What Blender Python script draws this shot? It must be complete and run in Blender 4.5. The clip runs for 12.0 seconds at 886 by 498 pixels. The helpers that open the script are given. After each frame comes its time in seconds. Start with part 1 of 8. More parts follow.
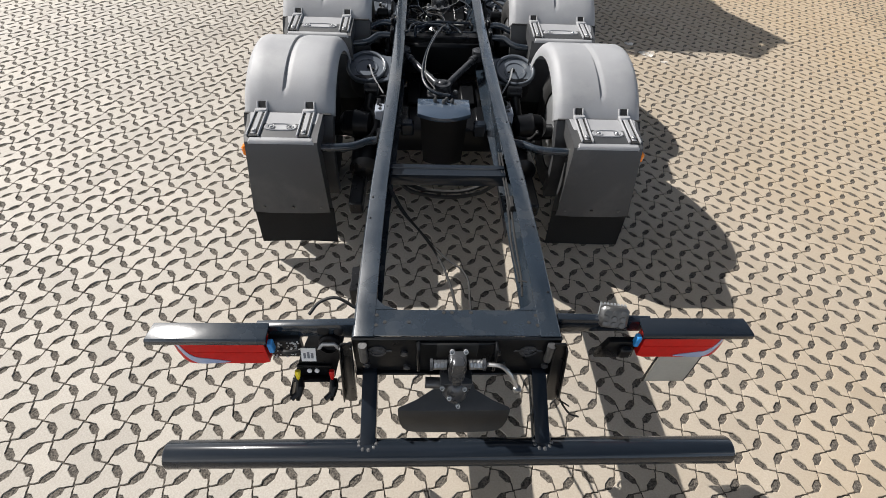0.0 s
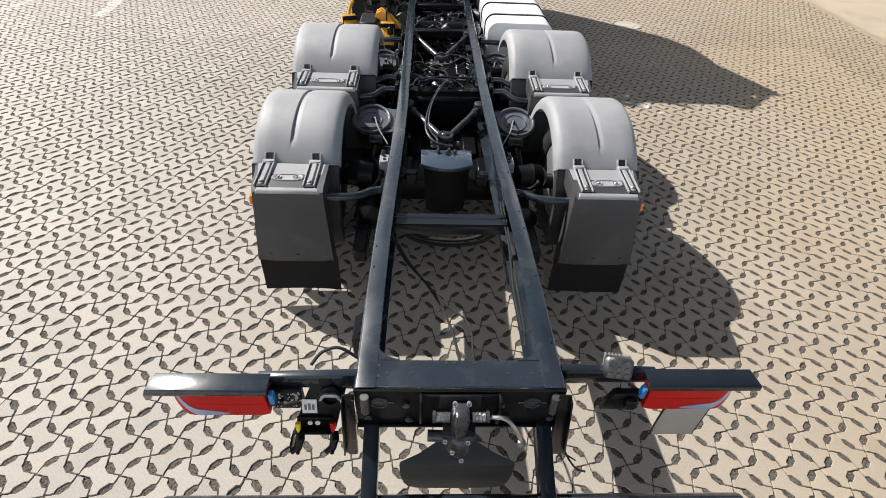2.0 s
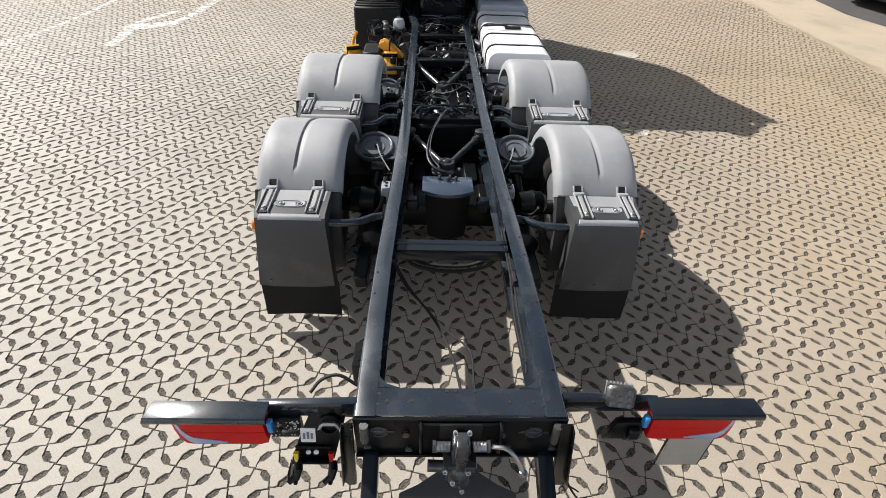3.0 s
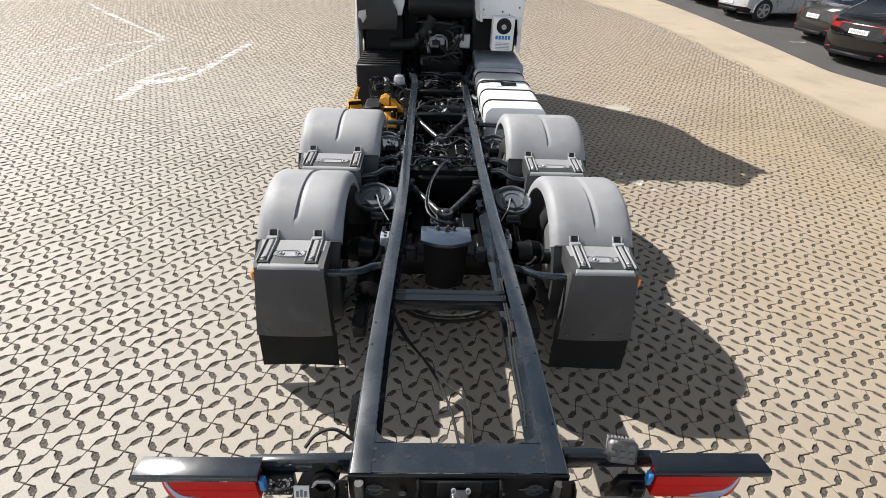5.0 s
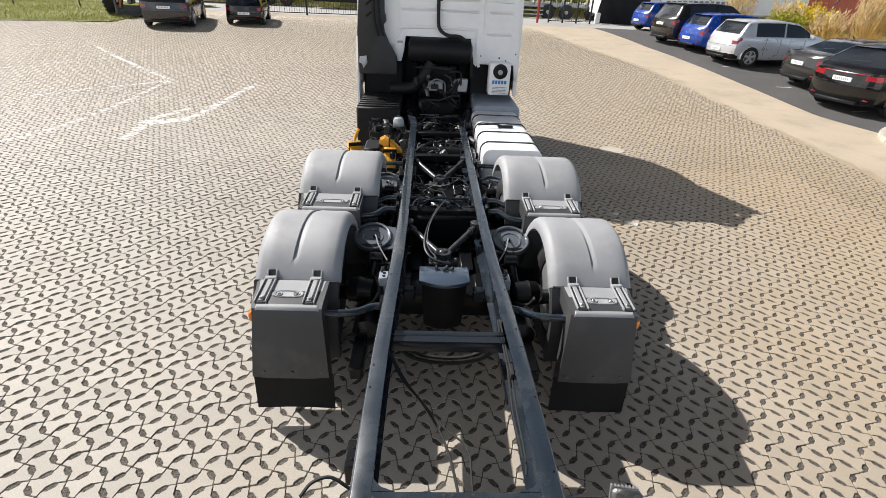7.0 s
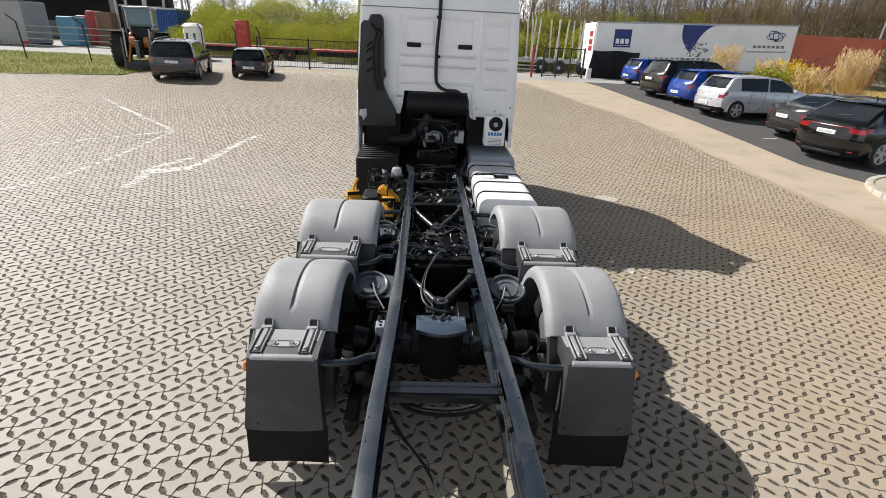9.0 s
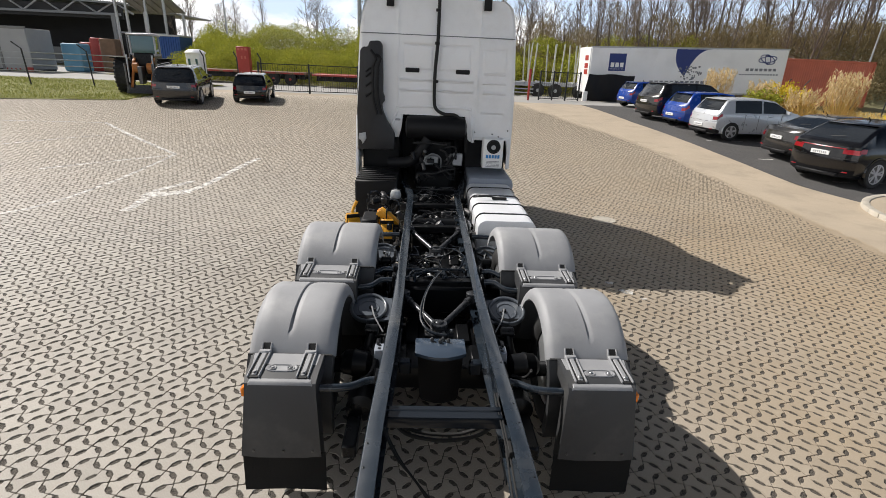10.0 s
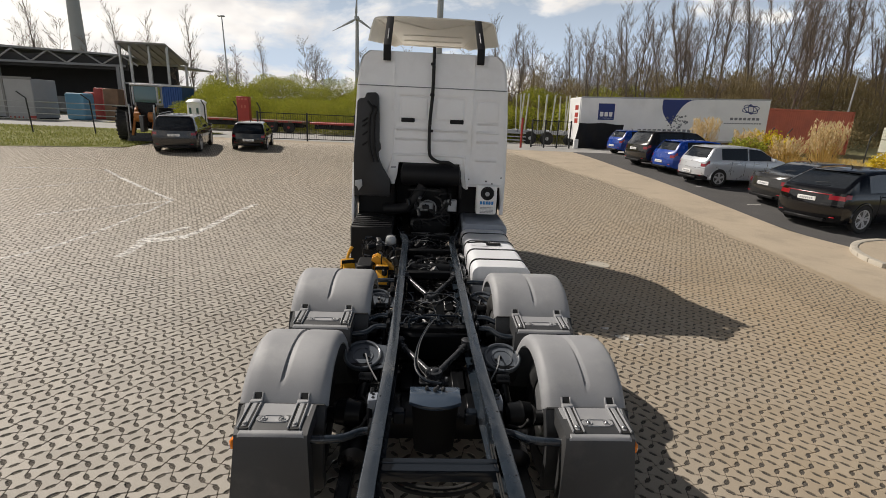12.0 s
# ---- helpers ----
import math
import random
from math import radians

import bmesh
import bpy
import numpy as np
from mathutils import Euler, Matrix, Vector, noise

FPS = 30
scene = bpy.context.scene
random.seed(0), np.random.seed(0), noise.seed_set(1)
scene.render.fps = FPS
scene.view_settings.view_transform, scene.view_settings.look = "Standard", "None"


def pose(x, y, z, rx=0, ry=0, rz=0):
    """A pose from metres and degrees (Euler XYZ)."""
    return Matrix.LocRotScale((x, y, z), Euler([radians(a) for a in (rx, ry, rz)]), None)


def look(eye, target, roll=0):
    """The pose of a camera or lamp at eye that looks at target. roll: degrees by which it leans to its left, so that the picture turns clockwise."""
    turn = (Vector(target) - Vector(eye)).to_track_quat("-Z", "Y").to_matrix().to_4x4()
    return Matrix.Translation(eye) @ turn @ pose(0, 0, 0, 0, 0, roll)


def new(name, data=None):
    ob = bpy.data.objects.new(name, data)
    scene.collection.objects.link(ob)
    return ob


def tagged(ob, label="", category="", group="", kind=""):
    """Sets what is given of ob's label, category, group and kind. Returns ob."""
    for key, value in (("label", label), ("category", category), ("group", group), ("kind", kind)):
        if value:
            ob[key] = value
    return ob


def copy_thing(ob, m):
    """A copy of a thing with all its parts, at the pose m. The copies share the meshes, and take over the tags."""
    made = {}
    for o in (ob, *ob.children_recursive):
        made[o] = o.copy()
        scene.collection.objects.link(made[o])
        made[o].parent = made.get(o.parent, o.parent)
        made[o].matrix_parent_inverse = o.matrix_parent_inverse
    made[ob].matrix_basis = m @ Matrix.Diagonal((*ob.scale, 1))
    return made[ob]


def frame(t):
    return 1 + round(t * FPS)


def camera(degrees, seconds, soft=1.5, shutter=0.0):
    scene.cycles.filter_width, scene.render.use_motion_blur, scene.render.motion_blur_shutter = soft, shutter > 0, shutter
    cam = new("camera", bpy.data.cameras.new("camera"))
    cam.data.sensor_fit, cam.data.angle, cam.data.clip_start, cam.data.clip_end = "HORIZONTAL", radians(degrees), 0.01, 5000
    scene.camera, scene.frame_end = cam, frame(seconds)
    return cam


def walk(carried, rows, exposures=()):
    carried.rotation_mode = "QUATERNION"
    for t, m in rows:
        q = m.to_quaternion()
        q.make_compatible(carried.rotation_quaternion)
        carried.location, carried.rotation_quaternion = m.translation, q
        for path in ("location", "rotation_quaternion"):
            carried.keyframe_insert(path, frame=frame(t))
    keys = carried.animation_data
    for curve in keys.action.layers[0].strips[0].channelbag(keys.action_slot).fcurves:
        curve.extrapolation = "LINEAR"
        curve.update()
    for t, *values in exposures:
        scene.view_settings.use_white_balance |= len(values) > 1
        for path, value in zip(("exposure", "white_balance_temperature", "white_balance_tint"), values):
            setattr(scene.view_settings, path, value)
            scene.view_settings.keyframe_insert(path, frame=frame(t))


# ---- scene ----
cam = camera(84.0, 12.0, soft=0.55)
PATH = [
    (0, (-0.156, -1.12, 2.571), (-0.064, 0.261, 1.128), 3.3),
    (0.5, (-0.155, -1.12, 2.578), (-0.067, 0.292, 1.164), 3.1),
    (1, (-0.159, -1.12, 2.585), (-0.072, 0.322, 1.202), 3.1),
    (1.5, (-0.161, -1.119, 2.594), (-0.077, 0.354, 1.243), 3.0),
    (2, (-0.159, -1.117, 2.6), (-0.079, 0.389, 1.286), 2.8),
    (2.5, (-0.157, -1.118, 2.608), (-0.082, 0.42, 1.332), 2.7),
    (3, (-0.154, -1.116, 2.614), (-0.083, 0.452, 1.376), 2.6),
    (3.5, (-0.153, -1.118, 2.62), (-0.084, 0.479, 1.418), 2.5),
    (5.5, (-0.15, -1.124, 2.648), (-0.076, 0.577, 1.598), 2.6),
    (6, (-0.151, -1.124, 2.654), (-0.075, 0.594, 1.633), 2.7),
    (6.5, (-0.157, -1.122, 2.665), (-0.078, 0.615, 1.675), 2.7),
    (7, (-0.163, -1.121, 2.668), (-0.082, 0.635, 1.714), 2.8),
    (9, (-0.163, -1.136, 2.698), (-0.076, 0.701, 1.913), 2.9),
    (9.5, (-0.161, -1.138, 2.708), (-0.074, 0.716, 1.964), 2.7),
    (10, (-0.161, -1.14, 2.713), (-0.073, 0.729, 2.007), 2.6),
    (10.5, (-0.163, -1.14, 2.717), (-0.072, 0.745, 2.054), 2.7),
    (11, (-0.162, -1.147, 2.724), (-0.066, 0.752, 2.104), 2.7),
    (11.5, (-0.163, -1.148, 2.731), (-0.065, 0.764, 2.154), 2.7),
    (12, (-0.16, -1.153, 2.737), (-0.057, 0.771, 2.202), 2.6),
]
walk(cam, [(t, look(eye, target, roll)) for t, eye, target, roll in PATH],
     [(0, 0.55, 6500, 10), (3.5, 0.54, 6500, 10), (5.5, 0.58, 6500, 10), (7.2, 0.56, 6500, 10), (9.5, 0.27, 6530, 10), (10.8, -0.03, 6780, 11), (12, -0.23, 6930, 11)])

# ---- daylight: spring noon, broken cloud, sun ahead and to the left of the truck's tail ----
SUN_DIR = Vector((-0.85, 0.665, 1.0)).normalized()
world = bpy.data.worlds.new("spring_sky")
scene.world = world
world.use_nodes = True
wn, wl = world.node_tree.nodes, world.node_tree.links
wn.clear()
w_out = wn.new("ShaderNodeOutputWorld")
w_bg = wn.new("ShaderNodeBackground")
w_sky = wn.new("ShaderNodeTexSky")
w_sky.sky_type = 'NISHITA'
w_sky.sun_disc = False
w_sky.sun_elevation = math.asin(SUN_DIR.z)
w_sky.sun_rotation = math.atan2(SUN_DIR.x, SUN_DIR.y)
w_sky.dust_density = 1.5
w_bg.inputs["Strength"].default_value = 0.0262
w_tc = wn.new("ShaderNodeTexCoord")
w_map = wn.new("ShaderNodeMapping")
w_map.inputs["Scale"].default_value = (1.0, 1.0, 2.2)
w_map.inputs["Location"].default_value = (0.35, 0.1, 0.62)
w_n = wn.new("ShaderNodeTexNoise")
w_n.inputs["Scale"].default_value = 2.9
w_n.inputs["Detail"].default_value = 9.0
w_n.inputs["Roughness"].default_value = 0.55
w_n.inputs["Distortion"].default_value = 0.25
w_ramp = wn.new("ShaderNodeValToRGB")
w_ramp.color_ramp.elements[0].position = 0.46
w_ramp.color_ramp.elements[1].position = 0.55
w_n2 = wn.new("ShaderNodeTexNoise")
w_n2.inputs["Scale"].default_value = 5.5
w_n2.inputs["Detail"].default_value = 6.0
w_shade = wn.new("ShaderNodeValToRGB")
w_shade.color_ramp.elements[0].position = 0.35
w_shade.color_ramp.elements[0].color = (33, 33.5, 35, 1)
w_shade.color_ramp.elements[1].position = 0.62
w_shade.color_ramp.elements[1].color = (56, 55.5, 54.5, 1)
w_mix = wn.new("ShaderNodeMixRGB")
wl.new(w_tc.outputs["Generated"], w_map.inputs["Vector"])
wl.new(w_map.outputs["Vector"], w_n.inputs["Vector"])
wl.new(w_map.outputs["Vector"], w_n2.inputs["Vector"])
wl.new(w_n2.outputs["Fac"], w_shade.inputs["Fac"])
w_sep = wn.new("ShaderNodeSeparateXYZ")
w_high = wn.new("ShaderNodeMapRange")
w_high.inputs["From Min"].default_value, w_high.inputs["From Max"].default_value = 0.20, 0.70
w_high.inputs["To Min"].default_value, w_high.inputs["To Max"].default_value = 1.0, 0.10
w_mul = wn.new("ShaderNodeMath")
w_mul.operation = 'MULTIPLY'
# more cloud towards the sun's side, blue gaps on the other
w_side = wn.new("ShaderNodeMath")
w_side.operation = 'MULTIPLY_ADD'
w_side.inputs[1].default_value = -0.17
wl.new(w_n.outputs["Fac"], w_side.inputs[2])
wl.new(w_side.outputs[0], w_ramp.inputs["Fac"])
wl.new(w_tc.outputs["Generated"], w_sep.inputs[0])
wl.new(w_sep.outputs["Z"], w_high.inputs["Value"])
wl.new(w_sep.outputs["X"], w_side.inputs[0])
wl.new(w_ramp.outputs["Color"], w_mul.inputs[0])
wl.new(w_high.outputs[0], w_mul.inputs[1])
wl.new(w_mul.outputs[0], w_mix.inputs["Fac"])
# pale haze low over the horizon
w_hz = wn.new("ShaderNodeMapRange")
w_hz.interpolation_type = 'SMOOTHSTEP'
w_hz.inputs["From Min"].default_value, w_hz.inputs["From Max"].default_value = 0.0, 0.50
w_hz.inputs["To Min"].default_value, w_hz.inputs["To Max"].default_value = 0.85, 0.0
w_haze = wn.new("ShaderNodeMixRGB")
w_haze.inputs["Color2"].default_value = (30, 37, 47, 1)
wl.new(w_sep.outputs["Z"], w_hz.inputs["Value"])
wl.new(w_hz.outputs[0], w_haze.inputs["Fac"])
wl.new(w_sky.outputs["Color"], w_haze.inputs["Color1"])
wl.new(w_haze.outputs["Color"], w_mix.inputs["Color1"])
# clouds are brightest towards the sun
w_dot = wn.new("ShaderNodeVectorMath")
w_dot.operation = 'DOT_PRODUCT'
w_dot.inputs[1].default_value = SUN_DIR
w_fwd = wn.new("ShaderNodeMapRange")
w_fwd.inputs["From Min"].default_value, w_fwd.inputs["From Max"].default_value = -0.4, 0.8
w_fwd.inputs["To Min"].default_value, w_fwd.inputs["To Max"].default_value = 0.94, 0.96
w_lit = wn.new("ShaderNodeVectorMath")
w_lit.operation = 'SCALE'
wl.new(w_tc.outputs["Generated"], w_dot.inputs[0])
wl.new(w_dot.outputs["Value"], w_fwd.inputs["Value"])
wl.new(w_shade.outputs["Color"], w_lit.inputs[0])
wl.new(w_fwd.outputs[0], w_lit.inputs["Scale"])
wl.new(w_lit.outputs[0], w_mix.inputs["Color2"])
wl.new(w_mix.outputs["Color"], w_bg.inputs["Color"])
wl.new(w_bg.outputs["Background"], w_out.inputs["Surface"])

sun = new("sun", bpy.data.lights.new("sun", 'SUN'))
sun.data.energy = 4.7
sun.data.angle = radians(0.53)
sun.data.color = (1.0, 0.965, 0.925)
sun.matrix_world = look(SUN_DIR * 60, (0, 0, 0))

# ---- materials ----
def mat(name, color, rough=0.5, metal=0.0, vary=0.12, scale=6.0, fine=60.0, bump=0.05, fine_vary=0.05,
        dirt=None, dirt_amount=0.0, dirt_scale=2.0, rough_vary=0.1, coat=0.0, per_piece=0.0, spec=0.5):
    m = bpy.data.materials.new(name)
    m.use_nodes = True
    nt = m.node_tree
    n, l = nt.nodes, nt.links
    b = n["Principled BSDF"]
    b.inputs["Metallic"].default_value = metal
    b.inputs["Specular IOR Level"].default_value = spec
    if coat:
        b.inputs["Coat Weight"].default_value = coat
        b.inputs["Coat Roughness"].default_value = 0.06
    tc = n.new("ShaderNodeTexCoord")
    n1 = n.new("ShaderNodeTexNoise")
    n1.inputs["Scale"].default_value, n1.inputs["Detail"].default_value = scale, 5.0
    n2 = n.new("ShaderNodeTexNoise")
    n2.inputs["Scale"].default_value, n2.inputs["Detail"].default_value = fine, 3.0
    l.new(tc.outputs["Object"], n1.inputs["Vector"])
    l.new(tc.outputs["Object"], n2.inputs["Vector"])
    # value = 1 + vary*(n1-.5)*2 + fine_vary*(n2-.5)*2
    a = n.new("ShaderNodeMath")
    a.operation = 'MULTIPLY_ADD'
    l.new(n1.outputs["Fac"], a.inputs[0])
    a.inputs[1].default_value, a.inputs[2].default_value = 4 * vary, 1 - 2 * vary
    c = n.new("ShaderNodeMath")
    c.operation = 'MULTIPLY_ADD'
    l.new(n2.outputs["Fac"], c.inputs[0])
    c.inputs[1].default_value = 4 * fine_vary
    l.new(a.outputs[0], c.inputs[2])
    d = n.new("ShaderNodeMath")
    d.operation = 'SUBTRACT'
    l.new(c.outputs[0], d.inputs[0])
    d.inputs[1].default_value = 2 * fine_vary
    value = d.outputs[0]
    if per_piece:
        oi = n.new("ShaderNodeObjectInfo")
        ge = n.new("ShaderNodeNewGeometry")
        s1 = n.new("ShaderNodeMath")
        s1.operation = 'ADD'
        l.new(oi.outputs["Random"], s1.inputs[0])
        l.new(ge.outputs["Random Per Island"], s1.inputs[1])
        s2 = n.new("ShaderNodeMath")
        s2.operation = 'FRACT'
        l.new(s1.outputs[0], s2.inputs[0])
        s3 = n.new("ShaderNodeMath")
        s3.operation = 'MULTIPLY_ADD'
        l.new(s2.outputs[0], s3.inputs[0])
        s3.inputs[1].default_value, s3.inputs[2].default_value = 2 * per_piece, 1 - per_piece
        s4 = n.new("ShaderNodeMath")
        s4.operation = 'MULTIPLY'
        l.new(s3.outputs[0], s4.inputs[0])
        l.new(value, s4.inputs[1])
        value = s4.outputs[0]
    mul = n.new("ShaderNodeVectorMath")
    mul.operation = 'SCALE'
    mul.inputs[0].default_value = color[:3]
    l.new(value, mul.inputs["Scale"])
    out = mul.outputs[0]
    if dirt is not None:
        n3 = n.new("ShaderNodeTexNoise")
        n3.inputs["Scale"].default_value, n3.inputs["Detail"].default_value = dirt_scale, 8.0
        n3.inputs["Roughness"].default_value = 0.65
        l.new(tc.outputs["Object"], n3.inputs["Vector"])
        r = n.new("ShaderNodeMapRange")
        r.inputs["From Min"].default_value, r.inputs["From Max"].default_value = 0.5, 0.72
        r.inputs["To Max"].default_value = dirt_amount
        l.new(n3.outputs["Fac"], r.inputs["Value"])
        mx = n.new("ShaderNodeMixRGB")
        mx.inputs["Color2"].default_value = (*dirt, 1)
        l.new(r.outputs[0], mx.inputs["Fac"])
        l.new(out, mx.inputs["Color1"])
        out = mx.outputs["Color"]
    l.new(out, b.inputs["Base Color"])
    rr = n.new("ShaderNodeMath")
    rr.operation = 'MULTIPLY_ADD'
    rr.use_clamp = True
    l.new(n1.outputs["Fac"], rr.inputs[0])
    rr.inputs[1].default_value, rr.inputs[2].default_value = 2 * rough_vary, rough - rough_vary
    l.new(rr.outputs[0], b.inputs["Roughness"])
    if bump:
        bp = n.new("ShaderNodeBump")
        bp.inputs["Strength"].default_value = bump
        bp.inputs["Distance"].default_value = 0.01
        l.new(n2.outputs["Fac"], bp.inputs["Height"])
        l.new(bp.outputs["Normal"], b.inputs["Normal"])
    return m


def glass_mat(name, color, rough=0.03):
    m = mat(name, color, rough, vary=0.05, bump=0, rough_vary=0.01)
    m.node_tree.nodes["Principled BSDF"].inputs["Coat Weight"].default_value = 0.6
    return m


def leaf_mat(name, c1, c2):
    m = bpy.data.materials.new(name)
    m.use_nodes = True
    n, l = m.node_tree.nodes, m.node_tree.links
    b = n["Principled BSDF"]
    b.inputs["Roughness"].default_value = 0.85
    b.inputs["Specular IOR Level"].default_value = 0.2
    ge = n.new("ShaderNodeNewGeometry")
    r = n.new("ShaderNodeValToRGB")
    r.color_ramp.elements[0].color = (*c1, 1)
    r.color_ramp.elements[1].color = (*c2, 1)
    l.new(ge.outputs["Random Per Island"], r.inputs["Fac"])
    l.new(r.outputs["Color"], b.inputs["Base Color"])
    tr = n.new("ShaderNodeBsdfTranslucent")
    l.new(r.outputs["Color"], tr.inputs["Color"])
    mx = n.new("ShaderNodeMixShader")
    mx.inputs["Fac"].default_value = 0.32
    l.new(b.outputs[0], mx.inputs[1])
    l.new(tr.outputs[0], mx.inputs[2])
    l.new(mx.outputs[0], n["Material Output"].inputs["Surface"])
    return m


M_STONE = mat("concrete_paver", (0.358, 0.327, 0.282), 0.62, vary=0.10, scale=0.9, fine=110, fine_vary=0.16, bump=0.22,
              dirt=(0.26, 0.22, 0.17), dirt_amount=0.35, dirt_scale=0.55, per_piece=0.09, spec=0.34)
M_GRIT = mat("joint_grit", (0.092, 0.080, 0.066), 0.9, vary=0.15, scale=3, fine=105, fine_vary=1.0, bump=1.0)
M_SAND = mat("sandy_concrete", (0.44, 0.362, 0.268), 0.85, vary=0.10, scale=0.8, fine=60, fine_vary=0.10, bump=0.25,
             dirt=(0.27, 0.23, 0.17), dirt_amount=0.5, dirt_scale=1.3)
M_ASPHALT = mat("asphalt", (0.078, 0.075, 0.073), 0.85, vary=0.12, scale=0.7, fine=80, fine_vary=0.25, bump=0.4,
                dirt=(0.12, 0.11, 0.10), dirt_amount=0.4)
M_GROUND = mat("bare_earth", (0.24, 0.22, 0.11), 0.95, vary=0.2, scale=0.4, fine=12, fine_vary=0.2, bump=0.4)
M_LINE = mat("worn_white_paint", (0.82, 0.80, 0.75), 0.7, vary=0.15, scale=5, bump=0.1)
M_KERB = mat("kerb_concrete", (0.46, 0.42, 0.35), 0.85, vary=0.1, scale=2, bump=0.3)
M_FRAME = mat("frame_black_paint", (0.017, 0.025, 0.035), 0.24, vary=0.15, scale=5, fine=120, bump=0.02, coat=0.7,
              dirt=(0.075, 0.078, 0.080), dirt_amount=0.55, dirt_scale=3.5, rough_vary=0.16)
M_GLOSS = mat("gloss_black_paint", (0.012, 0.016, 0.022), 0.14, vary=0.1, scale=4, bump=0.01, rough_vary=0.04, coat=0.15, spec=0.35)
M_BLACK = mat("black_paint", (0.0055, 0.006, 0.007), 0.30, vary=0.2, scale=6, bump=0.05, rough_vary=0.12, coat=0.0, spec=0.25)
M_GUARD = mat("faded_grey_plastic", (0.290, 0.293, 0.302), 0.58, vary=0.12, scale=3, fine=160, bump=0.06, fine_vary=0.04,
              dirt=(0.40, 0.40, 0.395), dirt_amount=0.6, dirt_scale=2.6, spec=0.5)
M_GUARDSHADE = mat("shaded_grey_plastic", (0.044, 0.0455, 0.048), 0.5, vary=0.14, scale=3, fine=160, bump=0.06, fine_vary=0.05,
              dirt=(0.13, 0.125, 0.115), dirt_amount=0.4, dirt_scale=2.2)
M_RUBBER = mat("rubber", (0.014, 0.014, 0.014), 0.75, vary=0.2, scale=8, bump=0.15)
M_TYRE = mat("tyre_rubber", (0.018, 0.018, 0.018), 0.8, vary=0.25, scale=10, bump=0.3, dirt=(0.06, 0.055, 0.05), dirt_amount=0.5)
M_STEEL = mat("bare_steel", (0.42, 0.42, 0.42), 0.38, 1.0, vary=0.2, scale=9, bump=0.08, rough_vary=0.15)
M_DULL = mat("cast_metal", (0.11, 0.11, 0.11), 0.42, 0.6, vary=0.3, scale=12, fine=90, bump=0.2)
M_ALU = mat("white_tank_paint", (0.80, 0.81, 0.83), 0.32, vary=0.04, scale=3, bump=0.02, coat=0.3)
M_GREYBOX = mat("grey_blue_plastic", (0.28, 0.31, 0.36), 0.4, vary=0.1, scale=4, bump=0.05)
M_CAB = mat("white_cab_paint", (0.86, 0.86, 0.865), 0.35, vary=0.025, scale=1.5, fine=40, fine_vary=0.01, bump=0.012, coat=0.4,
            dirt=(0.60, 0.59, 0.57), dirt_amount=0.35, dirt_scale=1.2)
M_CREAM = mat("raw_white_moulding", (0.72, 0.68, 0.60), 0.6, vary=0.06, scale=4, bump=0.08)
M_PLASTIC = mat("black_plastic", (0.008, 0.008, 0.009), 0.5, vary=0.15, scale=6, bump=0.1, spec=0.25)
M_DUCT = mat("greyed_black_plastic", (0.022, 0.022, 0.024), 0.45, vary=0.2, scale=5, bump=0.08, spec=0.4)
M_YELLOW = mat("yellow_plastic", (0.75, 0.36, 0.015), 0.45, vary=0.08, scale=9, bump=0.04)
M_ORANGE = mat("amber_lens", (0.85, 0.22, 0.01), 0.2, vary=0.05, bump=0, coat=0.5)
M_RED = mat("red_lens", (0.52, 0.008, 0.006), 0.38, vary=0.08, scale=30, bump=0, coat=0.0, spec=0.25)
M_CARRED = mat("red_car_lens", (0.26, 0.006, 0.014), 0.15, vary=0.1, bump=0, coat=0.3)
M_BOARD = mat("weathered_board", (0.36, 0.35, 0.31), 0.45, vary=0.12, scale=5, bump=0.03, dirt=(0.25, 0.20, 0.17), dirt_amount=0.4)
M_WELLSHADE = mat("shaded_well_disc", (0.008, 0.008, 0.008), 0.8, vary=0.2, bump=0)
M_SALOON = mat("anthracite_car_paint", (0.030, 0.029, 0.028), 0.2, 0.3, vary=0.05, bump=0, coat=0.5)
M_LENSBLUE = mat("clear_lens_band", (0.34, 0.40, 0.58), 0.18, vary=0.06, bump=0, coat=0.6)
M_BLUE = mat("blue_plastic", (0.02, 0.22, 0.55), 0.4, vary=0.05, bump=0)
M_WHITE = mat("white_paint", (0.82, 0.82, 0.81), 0.45, vary=0.04, bump=0.02)
M_TRAILER = mat("trailer_white", (0.80, 0.80, 0.80), 0.5, vary=0.05, scale=0.8, bump=0.02, dirt=(0.5, 0.49, 0.47), dirt_amount=0.3, dirt_scale=0.6)
M_NAVY = mat("navy_print", (0.012, 0.03, 0.16), 0.5, vary=0.05, bump=0)
M_GREYPRINT = mat("grey_print", (0.18, 0.19, 0.21), 0.6, vary=0.05, bump=0)
M_PLATEINK = mat("faded_plate_ink", (0.36, 0.37, 0.39), 0.6, vary=0.1, bump=0)
M_REDPAINT = mat("red_paint", (0.36, 0.035, 0.025), 0.5, vary=0.12, scale=2, bump=0.04)
M_RUST = mat("red_brown_steel", (0.50, 0.13, 0.08), 0.65, vary=0.15, scale=1.2, bump=0.08)
M_BLUECAR = mat("blue_car_paint", (0.006, 0.048, 0.30), 0.25, 0.0, vary=0.04, bump=0, coat=0.6)
M_GREYCAR = mat("grey_car_paint", (0.020, 0.020, 0.022), 0.22, 0.2, vary=0.05, bump=0, coat=0.5)
M_TAUPECAR = mat("dark_taupe_car_paint", (0.014, 0.013, 0.012), 0.2, 0.2, vary=0.05, bump=0, coat=0.5)
